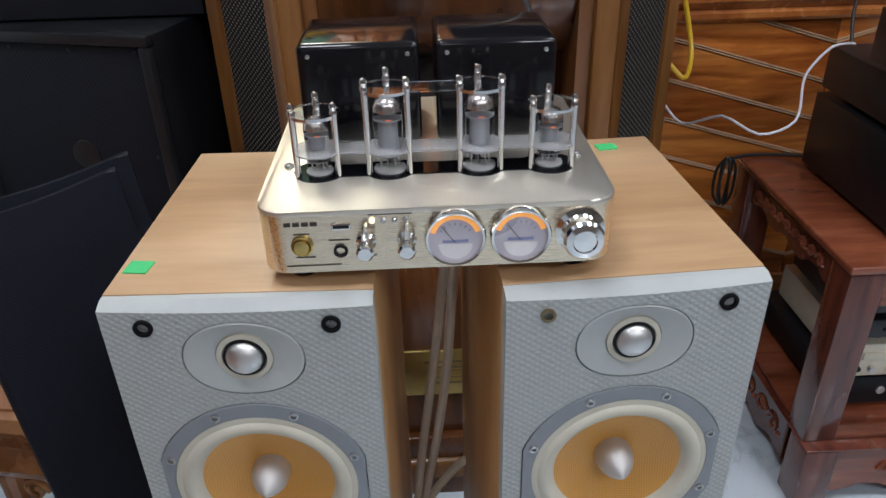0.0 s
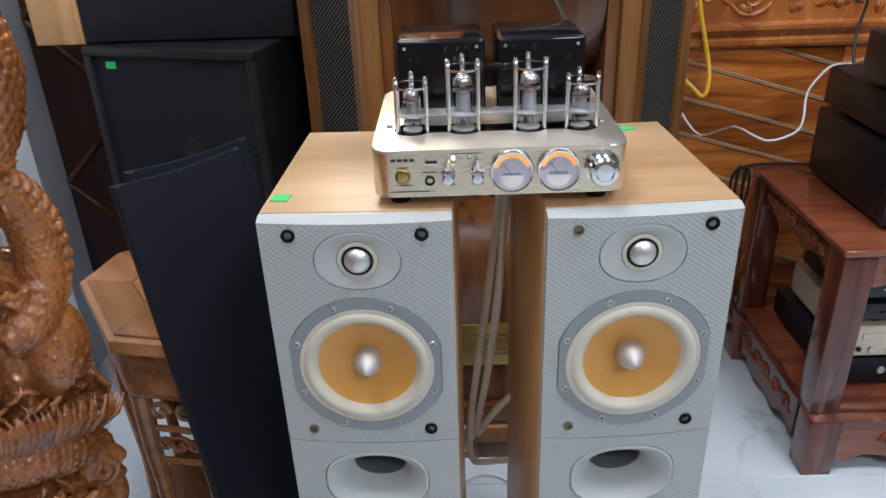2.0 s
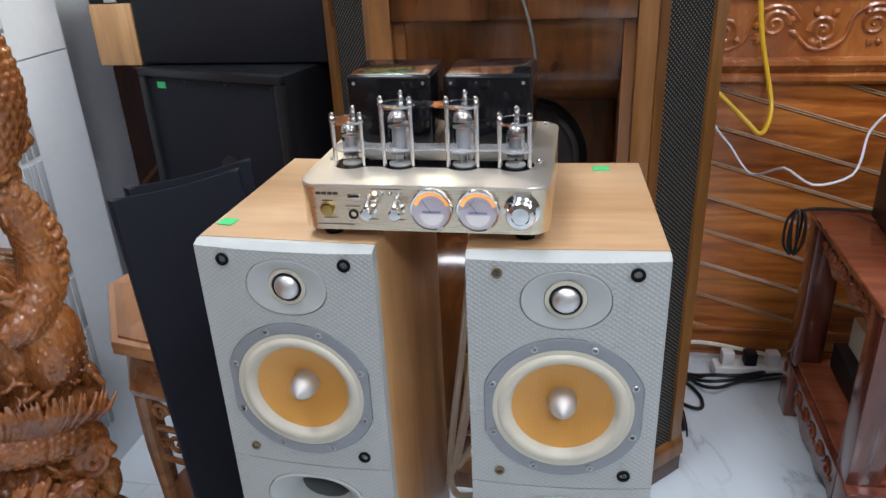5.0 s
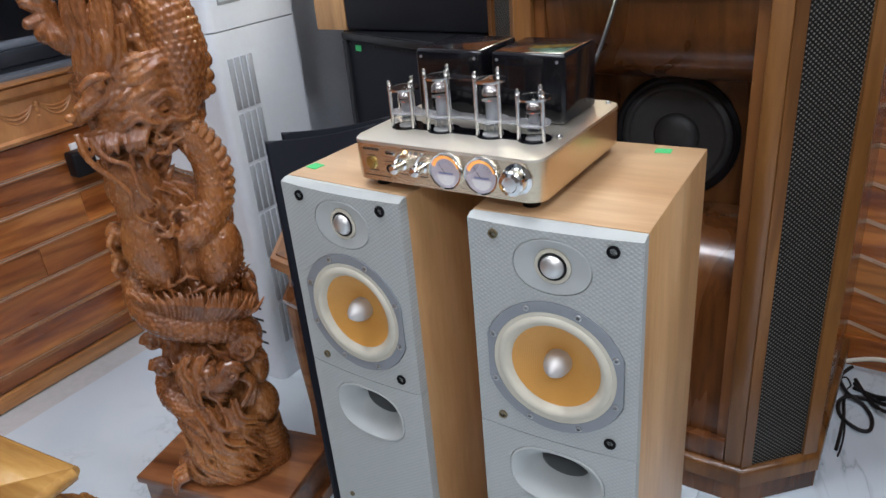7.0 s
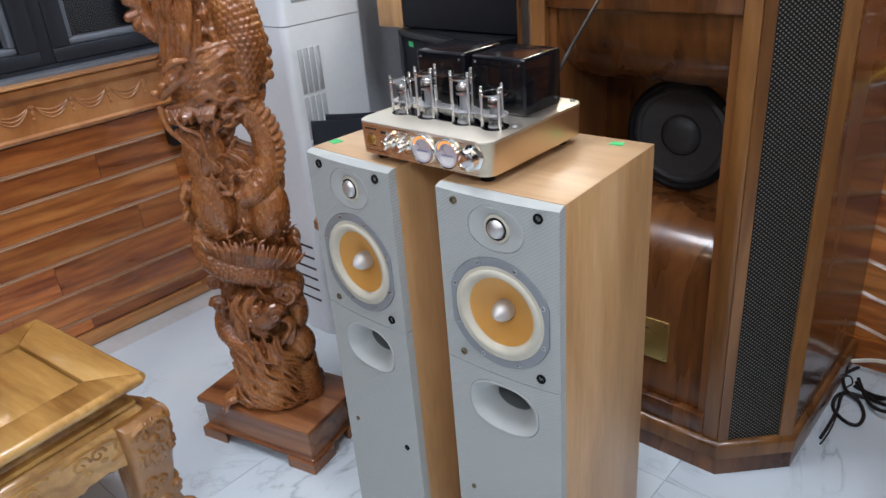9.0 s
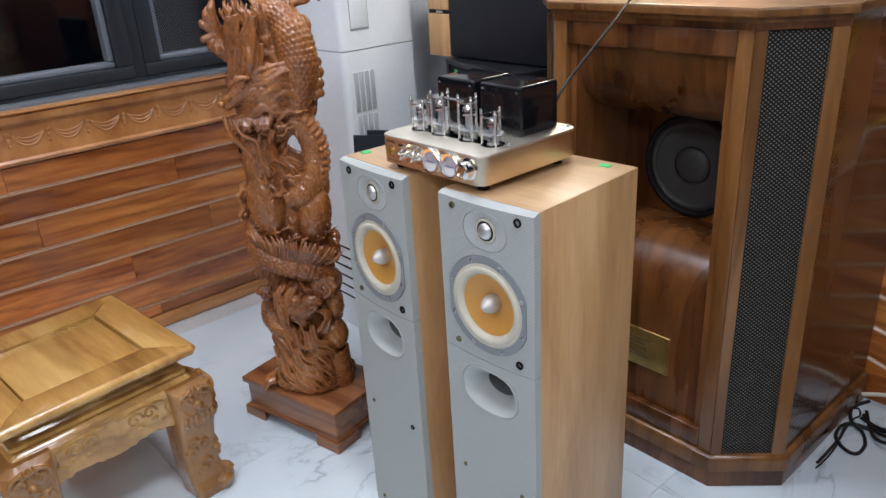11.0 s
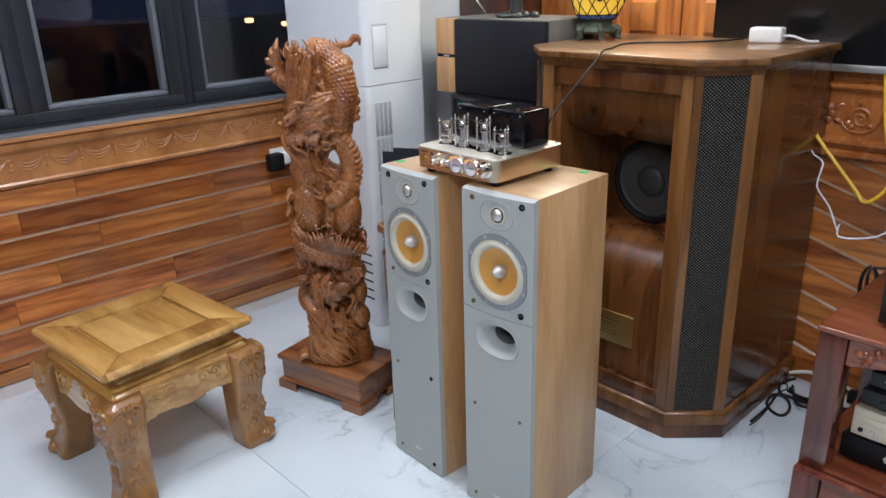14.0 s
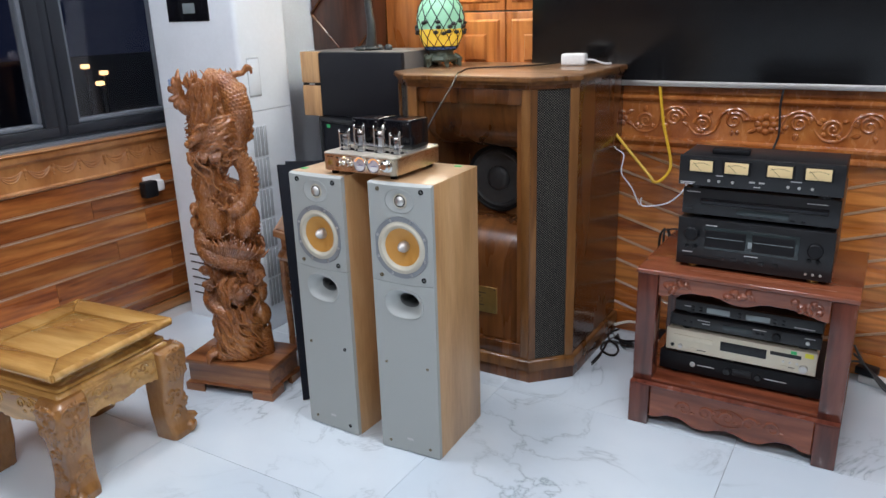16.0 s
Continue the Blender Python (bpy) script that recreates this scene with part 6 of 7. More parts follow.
# power meter unit
o, w = unit("level_meter_unit", 0.816, 1.279, 1.095, 0.814, 0.104, 0.20, "dark grey level meter unit with four cream needle meters", BLACKSAT)
for i in range(4):
    cx = -0.165 + 0.103 * i + (0.018 if i > 1 else 0)
    mt = part("meter", box(cx - 0.040, cx + 0.040, -0.004, 0.001, 0.052, 0.096, 0.002), BLACK, o, "needle level meter")
    part("meter_face", box(cx - 0.034, cx + 0.034, -0.0058, -0.003, 0.057, 0.091, 0.0015), VUFACE, mt, "lit cream meter face")
    part("needle", tube([(cx + 0.002, -0.0066, 0.058), (cx - 0.024, -0.0066, 0.084)], 0.0005, 5, None, 0), BLACK, mt)
    part("scale_line", tube([(cx - 0.026 + 0.0065 * q, -0.0063, 0.078 + 0.006 * math.sin(q * math.pi / 8)) for q in range(9)], 0.0005, 5, None, 0), BLACK, mt)
for x in (-0.14, -0.11, -0.07, 0.085, 0.115, 0.15):
    knob(o, x, 0.030, 0.0045, SILVER, 0.005)
keys(o, [-0.015, 0.012], 0.035, 0.016, 0.005, SILVER)
marks(o, [(-w + 0.006, -w + 0.05, 0.020), (-0.12, -0.10, 0.046), (0.09, 0.12, 0.046), (-0.01, 0.01, 0.020), (-w + 0.006, -w + 0.045, 0.015)])
single("remote_control", box(-0.055, 0.055, -0.022, 0.022, 0, 0.016, 0.004), BLACK, 0.955, 1.165, 0.9185, 4, "black remote control lying on the meter unit", "remote control")

# units on the lower shelf
o, w = unit("power_amplifier", 0.792, 1.292, 1.105, 0.1665, 0.078, 0.32, "black power amplifier on the lower rack shelf", BLACK)
knob(o, -0.14, 0.045, 0.009, SILVER, 0.004)
knob(o, -0.03, 0.045, 0.011, BLACKSAT, 0.010)
knob(o, 0.065, 0.045, 0.010, BLACKSAT, 0.010)
part("vent_block", box(-0.012, 0.045, -0.003, 0.001, 0.034, 0.058, 0.001), BLACKSAT, o)
marks(o, [(-0.125, -0.07, 0.044), (0.085, 0.15, 0.044), (-0.008, 0.04, 0.052), (-0.008, 0.04, 0.046), (-0.008, 0.04, 0.040)])
o, w = unit("champagne_player", 0.812, 1.270, 1.095, 0.2455, 0.088, 0.30, "champagne coloured disc player with green and yellow stickers", CHAMP, CHAMP)
part("tray", box(-w + 0.025, -w + 0.15, -0.004, 0.002, 0.052, 0.070, 0.002), CHAMP, o)
part("display", box(-0.055, 0.085, -0.002, 0.001, 0.040, 0.072, 0.001), BLACKGLOSS, o)
part("card_slot", box(0.095, 0.185, -0.002, 0.001, 0.060, 0.072, 0.001), BLACKSAT, o)
knob(o, -w + 0.022, 0.030, 0.006, BLACK, 0.004)
knob(o, -w + 0.048, 0.030, 0.007, SILVER, 0.008)
knob(o, w - 0.035, 0.032, 0.013, SILVER, 0.012)
for x in (0.135, 0.155, 0.175):
    knob(o, x, 0.044, 0.004, SILVER, 0.004)
keys(o, [-w + 0.09, 0.14], 0.028, 0.022, 0.006, CHAMP)
marks(o, [(-w + 0.10, -w + 0.13, 0.024), (0.13, 0.17, 0.026)], PRINT)
part("green_sticker", box(w - 0.075, w - 0.058, -0.0025, 0.0, 0.074, 0.084), GREEN, o)
part("yellow_sticker", box(w - 0.034, w - 0.010, -0.0025, 0.0, 0.070, 0.084), YELLOWP, o)
o, w = unit("tuner", 0.820, 1.276, 1.100, 0.334, 0.052, 0.28, "slim dark grey tuner on the lower rack shelf", BLACKSAT)
knob(o, 0.10, 0.030, 0.013, BLACK, 0.010)
knob(o, 0.19, 0.028, 0.006, SILVER, 0.005)
part("display", box(-0.06, 0.03, -0.002, 0.001, 0.022, 0.040, 0.001), WINDOWDARK, o)
keys(o, [-0.18, -0.16, 0.045, 0.06], 0.030, 0.009, 0.006, BLACK)
marks(o, [(-0.14, -0.10, 0.040), (-0.125, -0.10, 0.030), (0.03, 0.07, 0.042), (0.18, 0.21, 0.042)])
o, w = unit("equaliser", 0.832, 1.276, 1.105, 0.386, 0.050, 0.26, "slim black unit with two grey displays on the lower rack shelf", BLACKSAT)
for cx in (-0.085, 0.035):
    part("display", box(cx - 0.036, cx + 0.036, -0.003, 0.001, 0.018, 0.036, 0.001), LCD, o, "grey display")
for x in (-0.165, -0.140, -0.020, 0.085, 0.110):
    keys(o, [x], 0.032, 0.010, 0.006, BLACK)
    keys(o, [x], 0.020, 0.010, 0.006, BLACK)
marks(o, [(-w + 0.03, -w + 0.055, 0.030), (0.14, 0.20, 0.018)])

# ---- screen on the north wall ----
tv = thing("television", 1.15, 1.70, 0, 0, "very large black wall-mounted television, switched off", "television")
part("screen", box(-1.113, 1.113, -0.004, 0.0, 1.085, 2.35, 0.001), TVBLACK, tv, "black glossy screen")
part("housing", box(-1.116, 1.116, 0.0004, 0.035, 1.066, 2.37, 0.004), BLACK, tv)
part("bottom_bezel", box(-1.116, 1.116, -0.008, 0.0, 1.064, 1.0845, 0.002), SILVER, tv, "silver bottom bezel")

# ---- floor-standing air conditioner ----
ac = thing("air_conditioner", -1.185, 0.975, 0, 0, "tall white floor-standing air conditioner in the corner", "air conditioner")
rings = [[(x, y, z) for x, y in rounded(0.512, 0.296, 0.022, 6, 0, 0.148)] for z in (0.0, 0.985)]
part("lower_body", loft(rings), ACWHITE, ac)
rings = [[(x, y, z) for x, y in rounded(0.512, 0.296, 0.022, 6, 0, 0.148)] for z in (0.988, 1.88)]
part("upper_body", loft(rings), ACWHITE, ac)
part("display", box(-0.128, 0.118, -0.002, 0.003, 1.352, 1.46, 0.004), BLACKGLOSS, ac, "black display window")
part("display_mark", box(-0.03, 0.04, -0.0032, -0.0018, 1.385, 1.425, 0.002), LCD, ac)
for i in range(6):
    z = 0.118 + 0.038 * i
    part("intake_slot", box(-0.200, 0.225, -0.0015, 0.003, z, z + 0.007, 0.001), BLACK, ac)
for seg in range(6):
    z0 = 0.115 + 0.136 * seg
    for j in range(4):
        y0 = 0.035 + 0.021 * j
        part("side_louvre", box(0.2545, 0.2595, y0, y0 + 0.015, z0, z0 + 0.126, 0.002), ACGREY, ac)
hd = part("handle_recess", box(0.2545, 0.2575, 0.040, 0.110, 1.045, 1.205, 0.002), ACGREY, ac)
part("handle_plate", box(0.2560, 0.2592, 0.043, 0.107, 1.052, 1.198, 0.002), ACWHITE, hd)
bm = bmesh.new()
for i in range(5):
    a = i * 1.26
    ball(-0.17 + 0.012 * math.cos(a), -0.0008, 1.10 + 0.012 * math.sin(a), 0.008, 0.001, 0.008, 8, bm)
part("flower_decal", bm, plain("pale_blue_print", (0.30, 0.42, 0.62), 0.5), ac, "pale blue flower print")

# ---- black stage loudspeaker with a wooden-ended speaker on top, black block for the shaded gap ----
pa = thing("stage_loudspeaker", -0.775, 1.265, 0, -16, "black stage loudspeaker with perforated steel grille and green sticker", "loudspeaker")
part("cabinet", box(0, 0.387, 0.012, 0.30, 0, 0.942, 0.008), BLACK, pa)
bm = bmesh.new()
for a, b, c, d in ((0, 0.387, 0.924, 0.942), (0, 0.387, 0.02, 0.040), (0, 0.019, 0.040, 0.924), (0.368, 0.387, 0.040, 0.924)):
    box(a, b, -0.006, 0.014, c, d, 0.004, bm=bm)
part("front_rim", bm, BLACKSAT, pa)
part("grille", box(0.019, 0.368, 0.002, 0.012, 0.040, 0.924, 0.001), PERF, pa, "perforated black steel grille")
for x, z in ((0.028, 0.914), (0.13, 0.915), (0.24, 0.915), (0.358, 0.914), (0.028, 0.74), (0.358, 0.74), (0.358, 0.52)):
    part("screw", ball(x, 0.001, z, 0.0034, 0.002, 0.0034, 10), BLACKSAT, pa)
part("badge", lathe([(0.026, 0), (0.026, 0.003), (0.018, 0.004), (0.0004, 0.004)], 28, None, at(0.22, 0.002, 0.735)), BLACKSAT, pa)
part("paper_sticker", box(0.048, 0.071, 0.0005, 0.0018, 0.899, 0.913), GREEN, pa, "blank green sticker")
# added black block: stands for the dark shade in the gap
pb = single("black_loudspeaker", box(-0.405, -0.330, 1.42, 1.70, 0, 0.942, 0.005), BLACK, 0, 0, 0, 0, "added black block standing for the shaded gap beside the horn cabinet", "loudspeaker")

bx = thing("shelf_loudspeaker", -0.872, 1.281, 0.9425, 0, "loudspeaker lying flat, charcoal cloth front, pale wooden end", "loudspeaker")
part("cabinet", box(0.002, 0.530, 0.022, 0.31, 0, 0.272, 0.003), plain("grey_brown_cabinet", (0.16, 0.15, 0.14), 0.5), bx)
part("cloth_front", box(0.102, 0.530, -0.004, 0.022, 0.002, 0.270, 0.006), DARKCLOTH, bx, "charcoal cloth grille")
part("end_block", box(0.0, 0.100, -0.002, 0.024, 0.142, 0.272, 0.003), MAPLE, bx, "pale wooden end block")
part("end_block", box(0.0, 0.100, -0.002, 0.024, 0.0, 0.130, 0.003), MAPLE, bx, "pale wooden end block")
part("gap_strip", box(0.002, 0.099, 0.004, 0.024, 0.130, 0.142), BLACK, bx)
part("silver_mark", box(0.040, 0.068, -0.0002, 0.0038, 0.133, 0.139), SILVER, bx)

# ---- two loose grilles leaning beside the loudspeaker ----


def leaning(bl, tl, u, w, label):
    bl, tl, u = Vector(bl), Vector(tl), Vector(u).normalized()
    up = (tl - bl)
    ln = up.length
    up.normalize()
    u = (u - up * u.dot(up)).normalized()
    n = up.cross(u)
    g = thing("loose_grille", 0, 0, 0, 0, label, "speaker grille", "loose grilles")
    g.matrix_basis = Matrix(((u.x, n.x, up.x, bl.x * K), (u.y, n.y, up.y, bl.y * K), (u.z, n.z, up.z, bl.z * K), (0, 0, 0, 1)))
    pts = [(0, 0), (w, 0)] + [(w - w * i / 10, ln - 0.006 * math.sin(math.pi * i / 10)) for i in range(11)]
    part("cloth", slab(pts, -0.006, 0.006, 0.004), BLACKCLOTH, g, "black cloth face")
    pts = [(0.003, 0.003), (w - 0.003, 0.003)] + [(w - 0.003 - (w - 0.006) * i / 10, ln - 0.003 - 0.006 * math.sin(math.pi * i / 10)) for i in range(11)]
    part("frame", slab(pts, 0.0062, 0.014, 0.0), BLACK, g)
    return g


leaning((-0.372, 0.575, 0.002), (-0.507, 0.697, 0.857), (0.635, 0.773, 0.045), 0.210, "black cloth speaker grille leaning beside the loudspeaker")
leaning((-0.374, 0.613, 0.002), (-0.504, 0.738, 0.862), (0.635, 0.773, 0.045), 0.210, "second black cloth grille leaning behind another")

# ---- octagonal side table ----
tb = thing("side_table", -0.537, 0.885, 0, -56.3, "carved orange-brown wooden side table with inlaid octagonal top", "side table")


def octo(a, b, c):
    return [(-a + c, -b), (a - c, -b), (a, -b + c), (a, b - c), (a - c, b), (-a + c, b), (-a, b - c), (-a, -b + c)]


TA, TB, TC = 0.200, 0.130, 0.083
part("top_board", prism(octo(TA, TB, TC), 0.572, 0.5955, 0.004), TABLEWOOD, tb)
out = octo(TA - 0.012, TB - 0.012, TC - 0.005)
for i in range(8):
    p, q = out[i], out[(i + 1) % 8]
    s = part("inlay", prism([(p[0] * 0.45, p[1] * 0.45), p, q, (q[0] * 0.45, q[1] * 0.45)], 0.5950, 0.6000, 0.001), TABLEWOOD, tb)
part("inlay", prism([(x * 0.44, y * 0.44) for x, y in out], 0.5950, 0.6002, 0.001), TABLEWOOD, tb)
rings = [[(x, y, z) for x, y in octo(TA - o, TB - o, TC - o * 0.4)] for o, z in ((0.012, 0.5718), (0.024, 0.560), (0.026, 0.515), (0.014, 0.505), (0.008, 0.492), (0.012, 0.478), (0.026, 0.470))]
part("apron", loft(rings), TABLEWOOD, tb)
legs = octo(TA - 0.028, TB - 0.028, TC - 0.010)
for x, y in legs:
    part("leg", tube([(x, y, 0.472), (x * 1.02, y * 1.02, 0.36), (x * 0.97, y * 0.97, 0.20), (x * 1.0, y * 1.0, 0.08), (x * 1.08, y * 1.08, 0.0)], [0.017, 0.015, 0.012, 0.013, 0.017], 10, None, 2), TABLEWOOD, tb)
for i in range(8):
    p, q = Vector((*legs[i], 0)), Vector((*legs[(i + 1) % 8], 0))
    d = (q - p)
    bm = bmesh.new()
    for z in (0.40, 0.33):
        tube([p + Vector((0, 0, z)), q + Vector((0, 0, z))], 0.006, 7, bm, 0)
    for c, z, r in ((0.28, 0.435, 0.020), (0.72, 0.435, 0.020), (0.5, 0.365, 0.022), (0.24, 0.365, 0.014), (0.76, 0.365, 0.014)):
        ctr = p + d * c + Vector((0, 0, z))
        tube([ctr + d.normalized() * r * (1 - k / 14) * math.cos(k * 0.7) + Vector((0, 0, r * (1 - k / 14) * math.sin(k * 0.7))) for k in range(12)], 0.0048, 6, bm, 0)
    part("fretwork", bm, TABLEWOOD, tb)
part("lower_shelf", prism(octo(TA - 0.030, TB - 0.030, TC - 0.010), 0.100, 0.116, 0.003), TABLEWOOD, tb)

# ---- lamp, sculpture and small things on the cabinet tops ----
lp = thing("leaded_glass_lamp", -0.275, 1.478, 1.146, 0, "glowing leaded glass lamp, yellow and green, on a footed base", "lamp")
bm = lathe([(0.062, 0.020), (0.070, 0.028), (0.066, 0.040), (0.052, 0.048), (0.050, 0.058), (0.058, 0.066)], 28)
for i in range(6):
    a = i * math.pi / 3 + 0.3
    tube([(0.055 * math.cos(a), 0.055 * math.sin(a), 0.045), (0.078 * math.cos(a), 0.078 * math.sin(a), 0.030), (0.070 * math.cos(a), 0.070 * math.sin(a), 0.010), (0.084 * math.cos(a), 0.084 * math.sin(a), 0.0075)], [0.010, 0.012, 0.009, 0.0075], 8, bm, 1)
part("base", bm, LEADGREEN, lp, "patinated footed base")
prof = [(0.060, 0.066), (0.070, 0.080), (0.086, 0.115), (0.096, 0.160), (0.097, 0.195), (0.088, 0.235), (0.070, 0.270), (0.058, 0.300), (0.054, 0.340)]
shade = part("shade", lathe(prof[:2] + [(0.0702, 0.0805)], 32, None, None, False, False), SHADEBLUE, lp, "blue glass band")
part("yellow_glass", lathe([(0.070, 0.0805), (0.086, 0.115), (0.094, 0.150)], 32, None, None, False, False), SHADEYEL, shade)
part("green_glass", lathe([(0.094, 0.150), (0.097, 0.195), (0.088, 0.235), (0.070, 0.270), (0.058, 0.300), (0.054, 0.345), (0.03, 0.36)], 32, None, None, False, False), SHADEGREEN, shade)
bm = bmesh.new()
rl = random.Random(3)
for k in range(12):
    a = k * math.pi / 6
    pts = []
    for j, (r, z) in enumerate(((0.061, 0.066), (0.071, 0.081), (0.087, 0.115), (0.096, 0.155), (0.098, 0.195), (0.089, 0.235), (0.071, 0.270), (0.059, 0.300))):
        b = a + (0.13 if j % 2 else -0.13)
        pts.append((r * math.cos(b), r * math.sin(b), z))
    tube(pts, 0.0022, 5, bm, 0)
    pts = [(x * math.cos(0.26) - y * math.sin(0.26), x * math.sin(0.26) + y * math.cos(0.26), z) for x, y, z in pts]
    tube([(math.hypot(x, y) * math.cos(2 * a - math.atan2(y, x) + 0.5236), math.hypot(x, y) * math.sin(2 * a - math.atan2(y, x) + 0.5236), z) for x, y, z in pts], 0.0022, 5, bm, 0)
    for q in range(3):
        b = a + rl.uniform(0, 0.5)
        ball(0.097 * math.cos(b), 0.097 * math.sin(b), 0.150 + rl.uniform(-0.02, 0.03), 0.011, 0.011, 0.008, 6, bm)
for z, r in ((0.081, 0.0712), (0.067, 0.062)):
    lathe([(r - 0.001, z - 0.002), (r + 0.002, z - 0.002), (r + 0.002, z + 0.002), (r - 0.001, z + 0.002)], 32, bm, None, False, False)
part("leading", bm, LEAD, lp, "dark lead lines")
part("stem", tube([(0, 0, 0.345), (0, 0, 0.52)], 0.009, 10, None, 0), LEAD, lp)
# upper shade is out of view, added as a broad source for sheen
part("unseen_top_shade", lathe([(0.21, 0.50), (0.205, 0.53), (0.165, 0.585), (0.10, 0.63), (0.03, 0.655)], 36, None, Matrix.Translation((0, 0, 0.06)), False, False), SHEENSHADE, lp, "unseen glowing shade added to throw sheen on the tops below")
for sx in (-1, 1):
    part("bulb", ball(sx * 0.055, 0, 0.44, 0.024, 0.024, 0.03, 14), BULB, lp)
    part("pull_chain", tube([(sx * 0.078, -0.03, 0.42), (sx * 0.080, -0.03, 0.285)], 0.0018, 6, None, 0), CHROME, lp)
    part("chain_ball", ball(sx * 0.080, -0.03, 0.275, 0.006, 0.006, 0.010, 8), WHITEPL, lp)

bm = bmesh.new()
rb = random.Random(8)
for i in range(26):
    a = rb.uniform(0, 6.28)
    r = rb.uniform(0.0, 0.085)
    ball(r * math.cos(a), 0.6 * r * math.sin(a), 0.008, rb.uniform(0.014, 0.030), rb.uniform(0.012, 0.022), rb.uniform(0.006, 0.018), 8, bm)
tube([(0.0, 0, 0.010), (0.006, 0, 0.10), (-0.006, 0, 0.20), (0.0, 0, 0.34), (0.01, 0, 0.5)], [0.026, 0.019, 0.016, 0.022, 0.03], 10, bm, 2)
ball(0.01, 0, 0.56, 0.10, 0.05, 0.07, 16, bm)
single("bronze_sculpture", bm, BRONZE, -0.575, 1.40, 1.214, 0, "dark bronze figure on a rocky base, standing on a loudspeaker", "sculpture", sharp=60)

ch = thing("charger", 0.262, 1.60, 1.146, 8, "white plastic power adapter lying on the cabinet", "charger")
part("body", box(-0.048, 0.048, -0.026, 0.026, 0, 0.046, 0.008, 3), WHITEPL, ch)
part("lead", tube([(0.046, 0, 0.022), (0.075, 0.004, 0.020), (0.11, 0.020, 0.006), (0.135, 0.045, 0.004)], 0.004, 8, None, 2), CABLEWHITE, ch)

ad = thing("plug_adapter", WX, 0.93, 0.61, 0, "black plug adapter in a white wall socket", "plug")
part("socket_plate", box(0.0, 0.012, -0.01, 0.085, -0.02, 0.060, 0.003), WHITEPL, ad)
part("adapter", box(0.012, 0.060, -0.040, 0.030, -0.030, 0.045, 0.008, 3), BLACK, ad)
part("white_plug", box(0.0125, 0.050, 0.034, 0.075, -0.012, 0.040, 0.008, 3), WHITEPL, ad)

# ---- cables ----


def cable(name, pts, r, material, label, seg=8):
    return single(name, tube(pts, r, seg, None, 2), material, 0, 0, 0, 0, label, "cable")


cable("amplifier_lead", [(0.110, 0.732, 1.00), (0.120, 0.748, 1.035), (0.105, 0.84, 1.080), (0.070, 0.98, 1.132), (0.035, 1.072, 1.156), (-0.020, 1.19, 1.1495), (-0.070, 1.335, 1.1495), (-0.02, 1.42, 1.1495), (0.06, 1.47, 1.1495), (0.13, 1.56, 1.1495), (0.16, 1.66, 1.1495)], 0.0028, CABLEBLK, "thin black lead rising from the amplifier to the cabinet top")
SPEAKERLEAD = "cream loudspeaker cable hanging from the amplifier between the loudspeakers"
cable("speaker_cable", [(0.034, 0.745, 0.905), (0.031, 0.755, 0.81), (0.011, 0.758, 0.621), (-0.011, 0.758, 0.453), (-0.021, 0.758, 0.345), (-0.016, 0.760, 0.298), (0.0, 0.764, 0.286), (0.038, 0.762, 0.291), (0.085, 0.752, 0.300)], 0.0060, CABLECREAM, SPEAKERLEAD)
cable("speaker_cable", [(0.040, 0.745, 0.905), (0.037, 0.752, 0.81), (0.028, 0.752, 0.62), (0.002, 0.752, 0.435), (-0.009, 0.752, 0.374), (-0.005, 0.753, 0.362), (0.010, 0.754, 0.387), (0.042, 0.754, 0.431), (0.085, 0.750, 0.47)], 0.0060, CABLECREAM, SPEAKERLEAD)
cable("speaker_cable", [(0.046, 0.745, 0.905), (0.043, 0.764, 0.81), (0.021, 0.766, 0.546), (-0.004, 0.766, 0.39), (-0.018, 0.766, 0.340), (-0.04, 0.760, 0.31), (-0.085, 0.752, 0.30)], 0.0060, CABLECREAM, SPEAKERLEAD)
bm_pts = [(0.018 + 0.055 * math.cos(a), 0.985 + 0.045 * math.sin(a), 0.0045) for a in [i * 0.5 for i in range(12)]]
cable("white_cable_loop", bm_pts, 0.0045, CABLEWHITE, "white cable looped on the floor between the loudspeakers")
cable("yellow_cable", [(0.425, 1.665, 0.875), (0.428, 1.66, 0.869), (0.502, 1.64, 0.798), (0.58, 1.62, 0.724), (0.60, 1.61, 0.705), (0.620, 1.63, 0.708), (0.640, 1.680, 0.742), (0.632, 1.70, 0.80), (0.600, 1.700, 0.92), (0.578, 1.700, 1.062)], 0.0058, CABLEYEL, "yellow cable hanging in a loop down the panelled wall")
cable("white_wall_cable", [(0.43, 1.63, 0.83), (0.450, 1.60, 0.824), (0.485, 1.58, 0.807), (0.487, 1.55, 0.745), (0.53, 1.55, 0.690), (0.576, 1.51, 0.634), (0.614, 1.40, 0.689), (0.648, 1.301, 0.686), (0.729, 1.329, 0.699), (0.765, 1.395, 0.735), (0.776, 1.41, 0.770), (0.815, 1.41, 0.818), (0.870, 1.43, 0.8165)], 0.0026, CABLEWHITE, "white cable running across the panelled wall to the rack")
cable("black_wall_cable", [(1.02, 1.700, 1.065), (1.015, 1.695, 1.0), (1.02, 1.696, 0.90), (1.00, 1.68, 0.82), (0.99, 1.60, 0.70), (1.0, 1.48, 0.62)], 0.004, CABLEBLK, "black cable running from the television to the rack")
COIL = "black cable looped on the floor beside the cabinet"
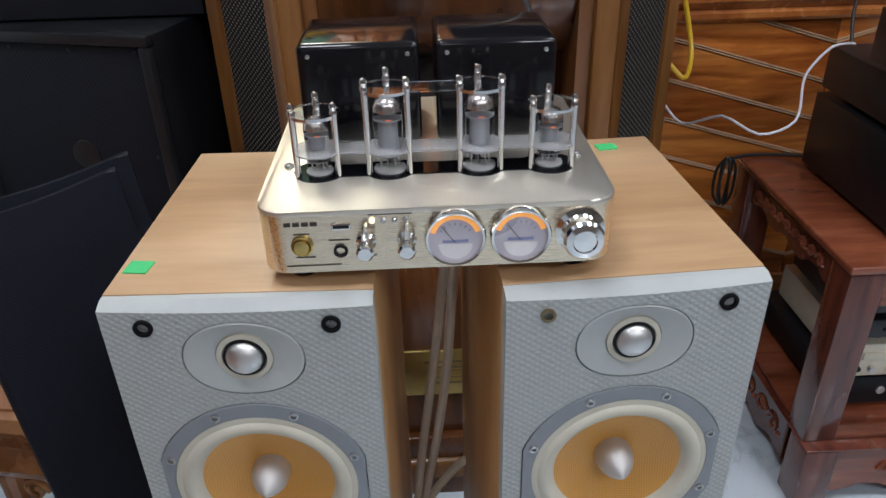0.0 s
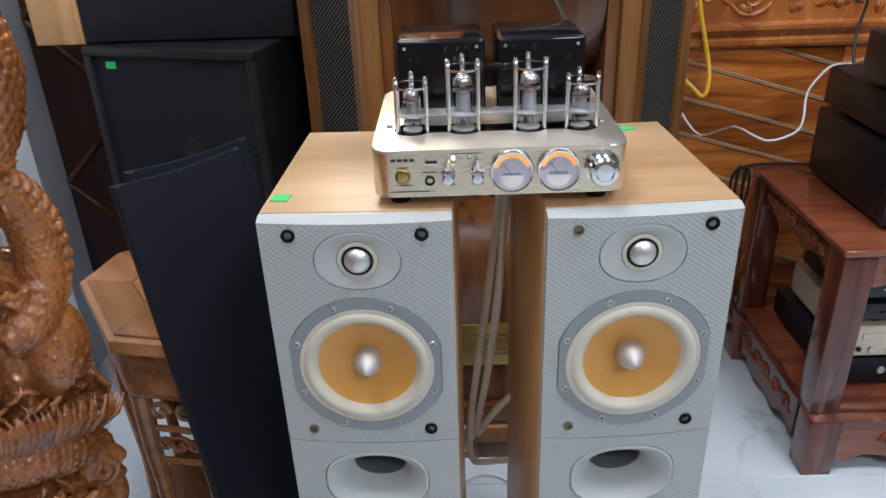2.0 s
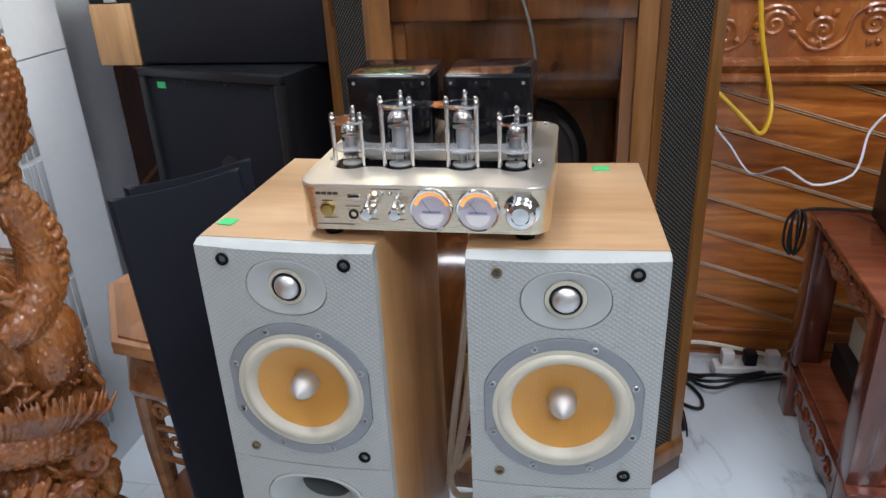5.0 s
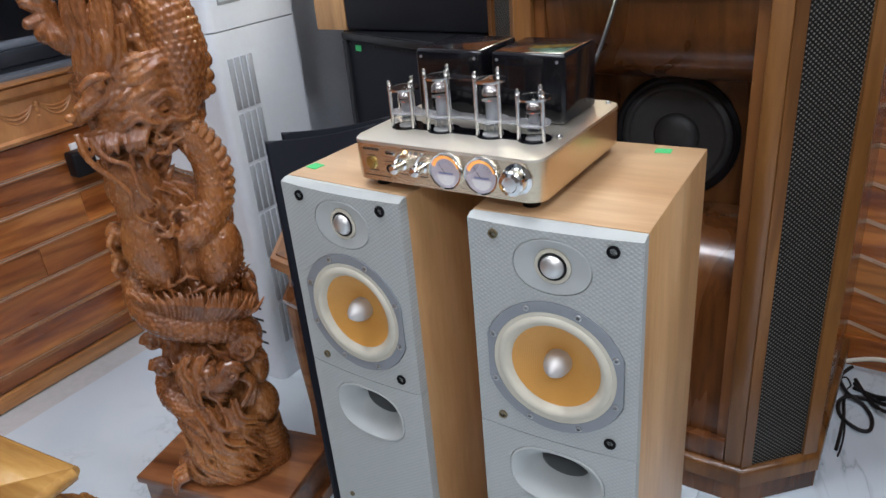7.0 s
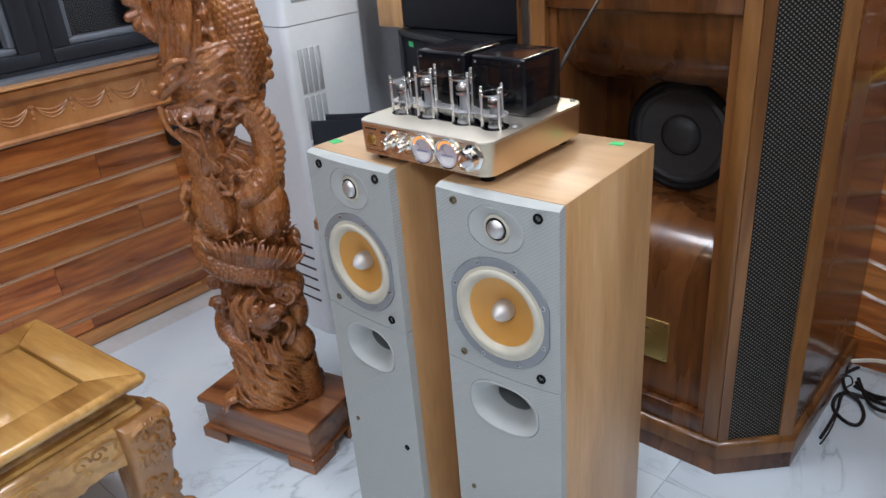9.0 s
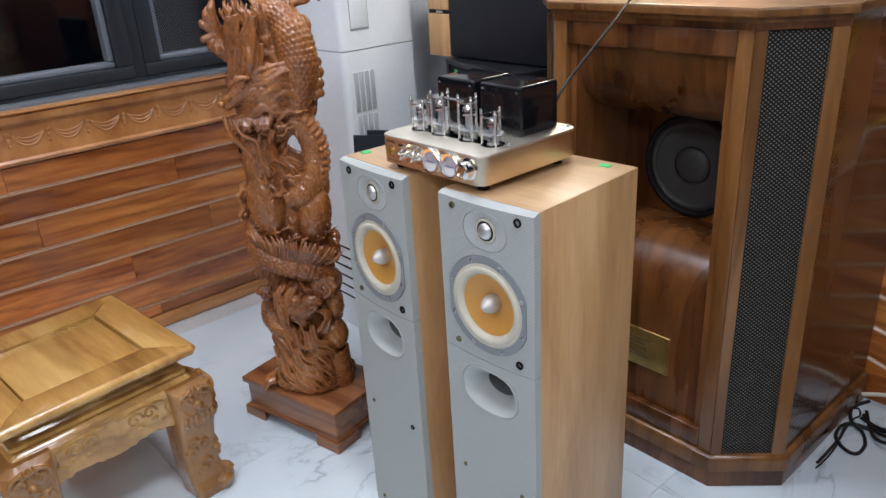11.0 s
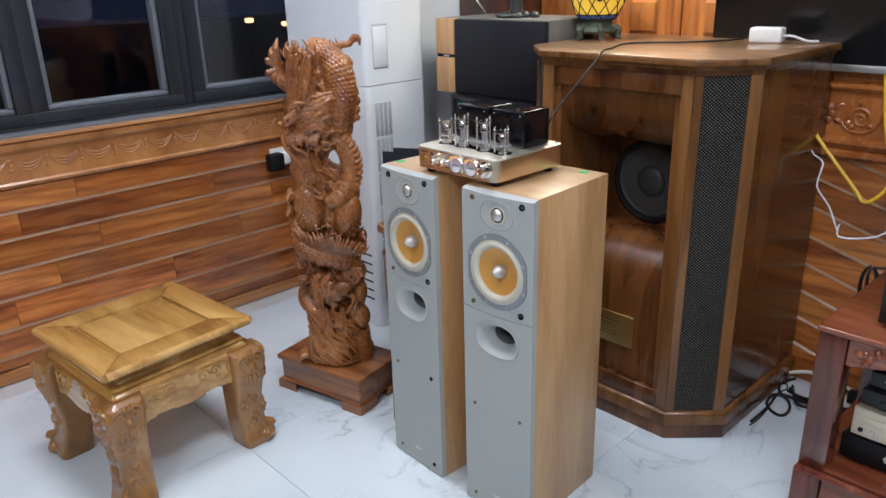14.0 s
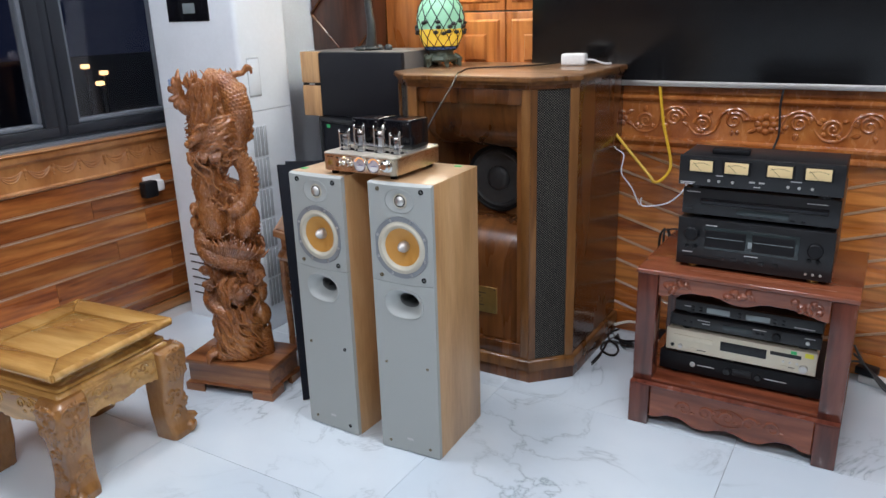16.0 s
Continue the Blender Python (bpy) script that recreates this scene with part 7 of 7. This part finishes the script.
cable("power_cable", [(0.548, 1.606, 0.0060), (0.504, 1.582, 0.0060), (0.464, 1.568, 0.0120), (0.446, 1.540, 0.0080), (0.457, 1.486, 0.0060), (0.496, 1.453, 0.0060), (0.522, 1.459, 0.0060), (0.522, 1.509, 0.0060), (0.496, 1.557, 0.0080), (0.461, 1.574, 0.0160), (0.435, 1.651, 0.0080), (0.456, 1.716, 0.0060)], 0.0048, CABLEBLK, COIL)
cable("power_cable", [(0.464, 1.356, 0.0050), (0.465, 1.427, 0.0050), (0.463, 1.503, 0.0050), (0.457, 1.565, 0.0100), (0.494, 1.587, 0.0050), (0.559, 1.580, 0.0050)], 0.0040, CABLEBLK, COIL)
cable("power_cable", [(0.470, 1.335, 0.0040), (0.473, 1.380, 0.0040), (0.471, 1.448, 0.0040), (0.459, 1.544, 0.0040), (0.456, 1.605, 0.0040), (0.463, 1.631, 0.0040), (0.448, 1.663, 0.0040), (0.429, 1.639, 0.0040)], 0.0022, CABLEBLK, "thin black cable end on the floor beside the cabinet")
for i in range(3):
    cable("power_cable", [(0.47, 1.66 - 0.02 * i, 0.006), (0.52, 1.56 + 0.02 * i, 0.010), (0.57, 1.52 + 0.03 * i, 0.028), (0.64, 1.58, 0.012 + 0.01 * i), (0.76, 1.60 + 0.02 * i, 0.02), (0.95, 1.66, 0.02)], 0.005, CABLEBLK, "black cable trailing behind the rack")
cable("cream_floor_cable", [(0.44, 1.70, 0.03), (0.50, 1.69, 0.060), (0.56, 1.68, 0.068), (0.64, 1.69, 0.05), (0.75, 1.69, 0.03)], 0.006, CABLECREAM, "cream cable lying along the skirting")
ps = thing("power_strip", 0.70, 1.64, 0, 3, "white power strip with black plugs behind the rack", "power strip")
part("body", box(-0.13, 0.13, -0.028, 0.028, 0, 0.034, 0.006), WHITEPL, ps)
for i in range(4):
    part("plug", box(-0.11 + 0.06 * i, -0.075 + 0.06 * i, -0.018, 0.018, 0.034, 0.075, 0.006), BLACK if i % 2 else WHITEPL, ps)
pts = []
for i in range(7):
    for k in range(6):
        a = i * 0.9
        r = (0.010, 0.026, 0.030, 0.030, 0.026, 0.012)[k] * (1 if i % 2 else 0.8)
        z = (0.075, 0.045, 0.010, -0.020, -0.05, -0.075)[k]
        pts.append((r * math.cos(a + 0.06 * k), 0.7 * r * math.sin(a + 0.06 * k), z if i % 2 else -z))
bm = tube(pts, 0.004, 6, None, 2)
bm.transform(Matrix.Diagonal((0.85, 0.85, 0.72, 1.0)))
bundle = single("coiled_lead", bm, CABLEBLK, 0.688, 1.490, 0.500, 0, "tied bundle of black cable hanging at the rack corner", "cable")
cable("bundle_lead", [(0.690, 1.490, 0.550), (0.72, 1.500, 0.5565), (0.80, 1.50, 0.556), (0.86, 1.46, 0.565)], 0.004, CABLEBLK, "black lead lying over the rack edge")

# ---- leads at the far end of the rack ----
strip = thing("power_strip", 1.46, 1.67, 0, -20, "white power strip with a black adapter on the floor", "power strip")
part("body", box(-0.07, 0.07, -0.025, 0.025, 0, 0.030, 0.006), WHITEPL, strip)
part("adapter", box(-0.085, -0.015, -0.028, 0.028, 0.0305, 0.062, 0.006), BLACK, strip)
for i in range(3):
    cable("power_cable", [(1.36, 1.62 + 0.03 * i, 0.10 + 0.02 * i), (1.40, 1.64, 0.09), (1.46, 1.60 + 0.01 * i, 0.035 + 0.005 * i), (1.52, 1.59, 0.008 + 0.004 * i), (1.62, 1.66 + 0.02 * i, 0.008)], 0.0045, CABLEBLK, "black cable trailing behind the rack")

# ---- floor tiles ----
TILE = 0.846
tile_mesh = None
for i in range(-2, 6):
    for j in range(-6, 3):
        x0, y0 = -0.62 + i * TILE, 0.158 + (j - 1) * TILE
        x1, y1 = x0 + TILE, y0 + TILE
        full = x0 > -1.75 and y1 < 1.75 + TILE and x1 < EX + TILE and y0 > SY - TILE
        if not full:
            continue
        if tile_mesh is None:
            t = link_mesh("tile", box(0.0006, TILE - 0.0006, 0.0006, TILE - 0.0006, -0.012, 0.0, 0.0006, 1), MARBLE, floor_ob)
            tile_mesh = t.data
        else:
            t = new("tile", tile_mesh)
            t.parent = floor_ob
        t.location = (x0 * K, y0 * K, 0)
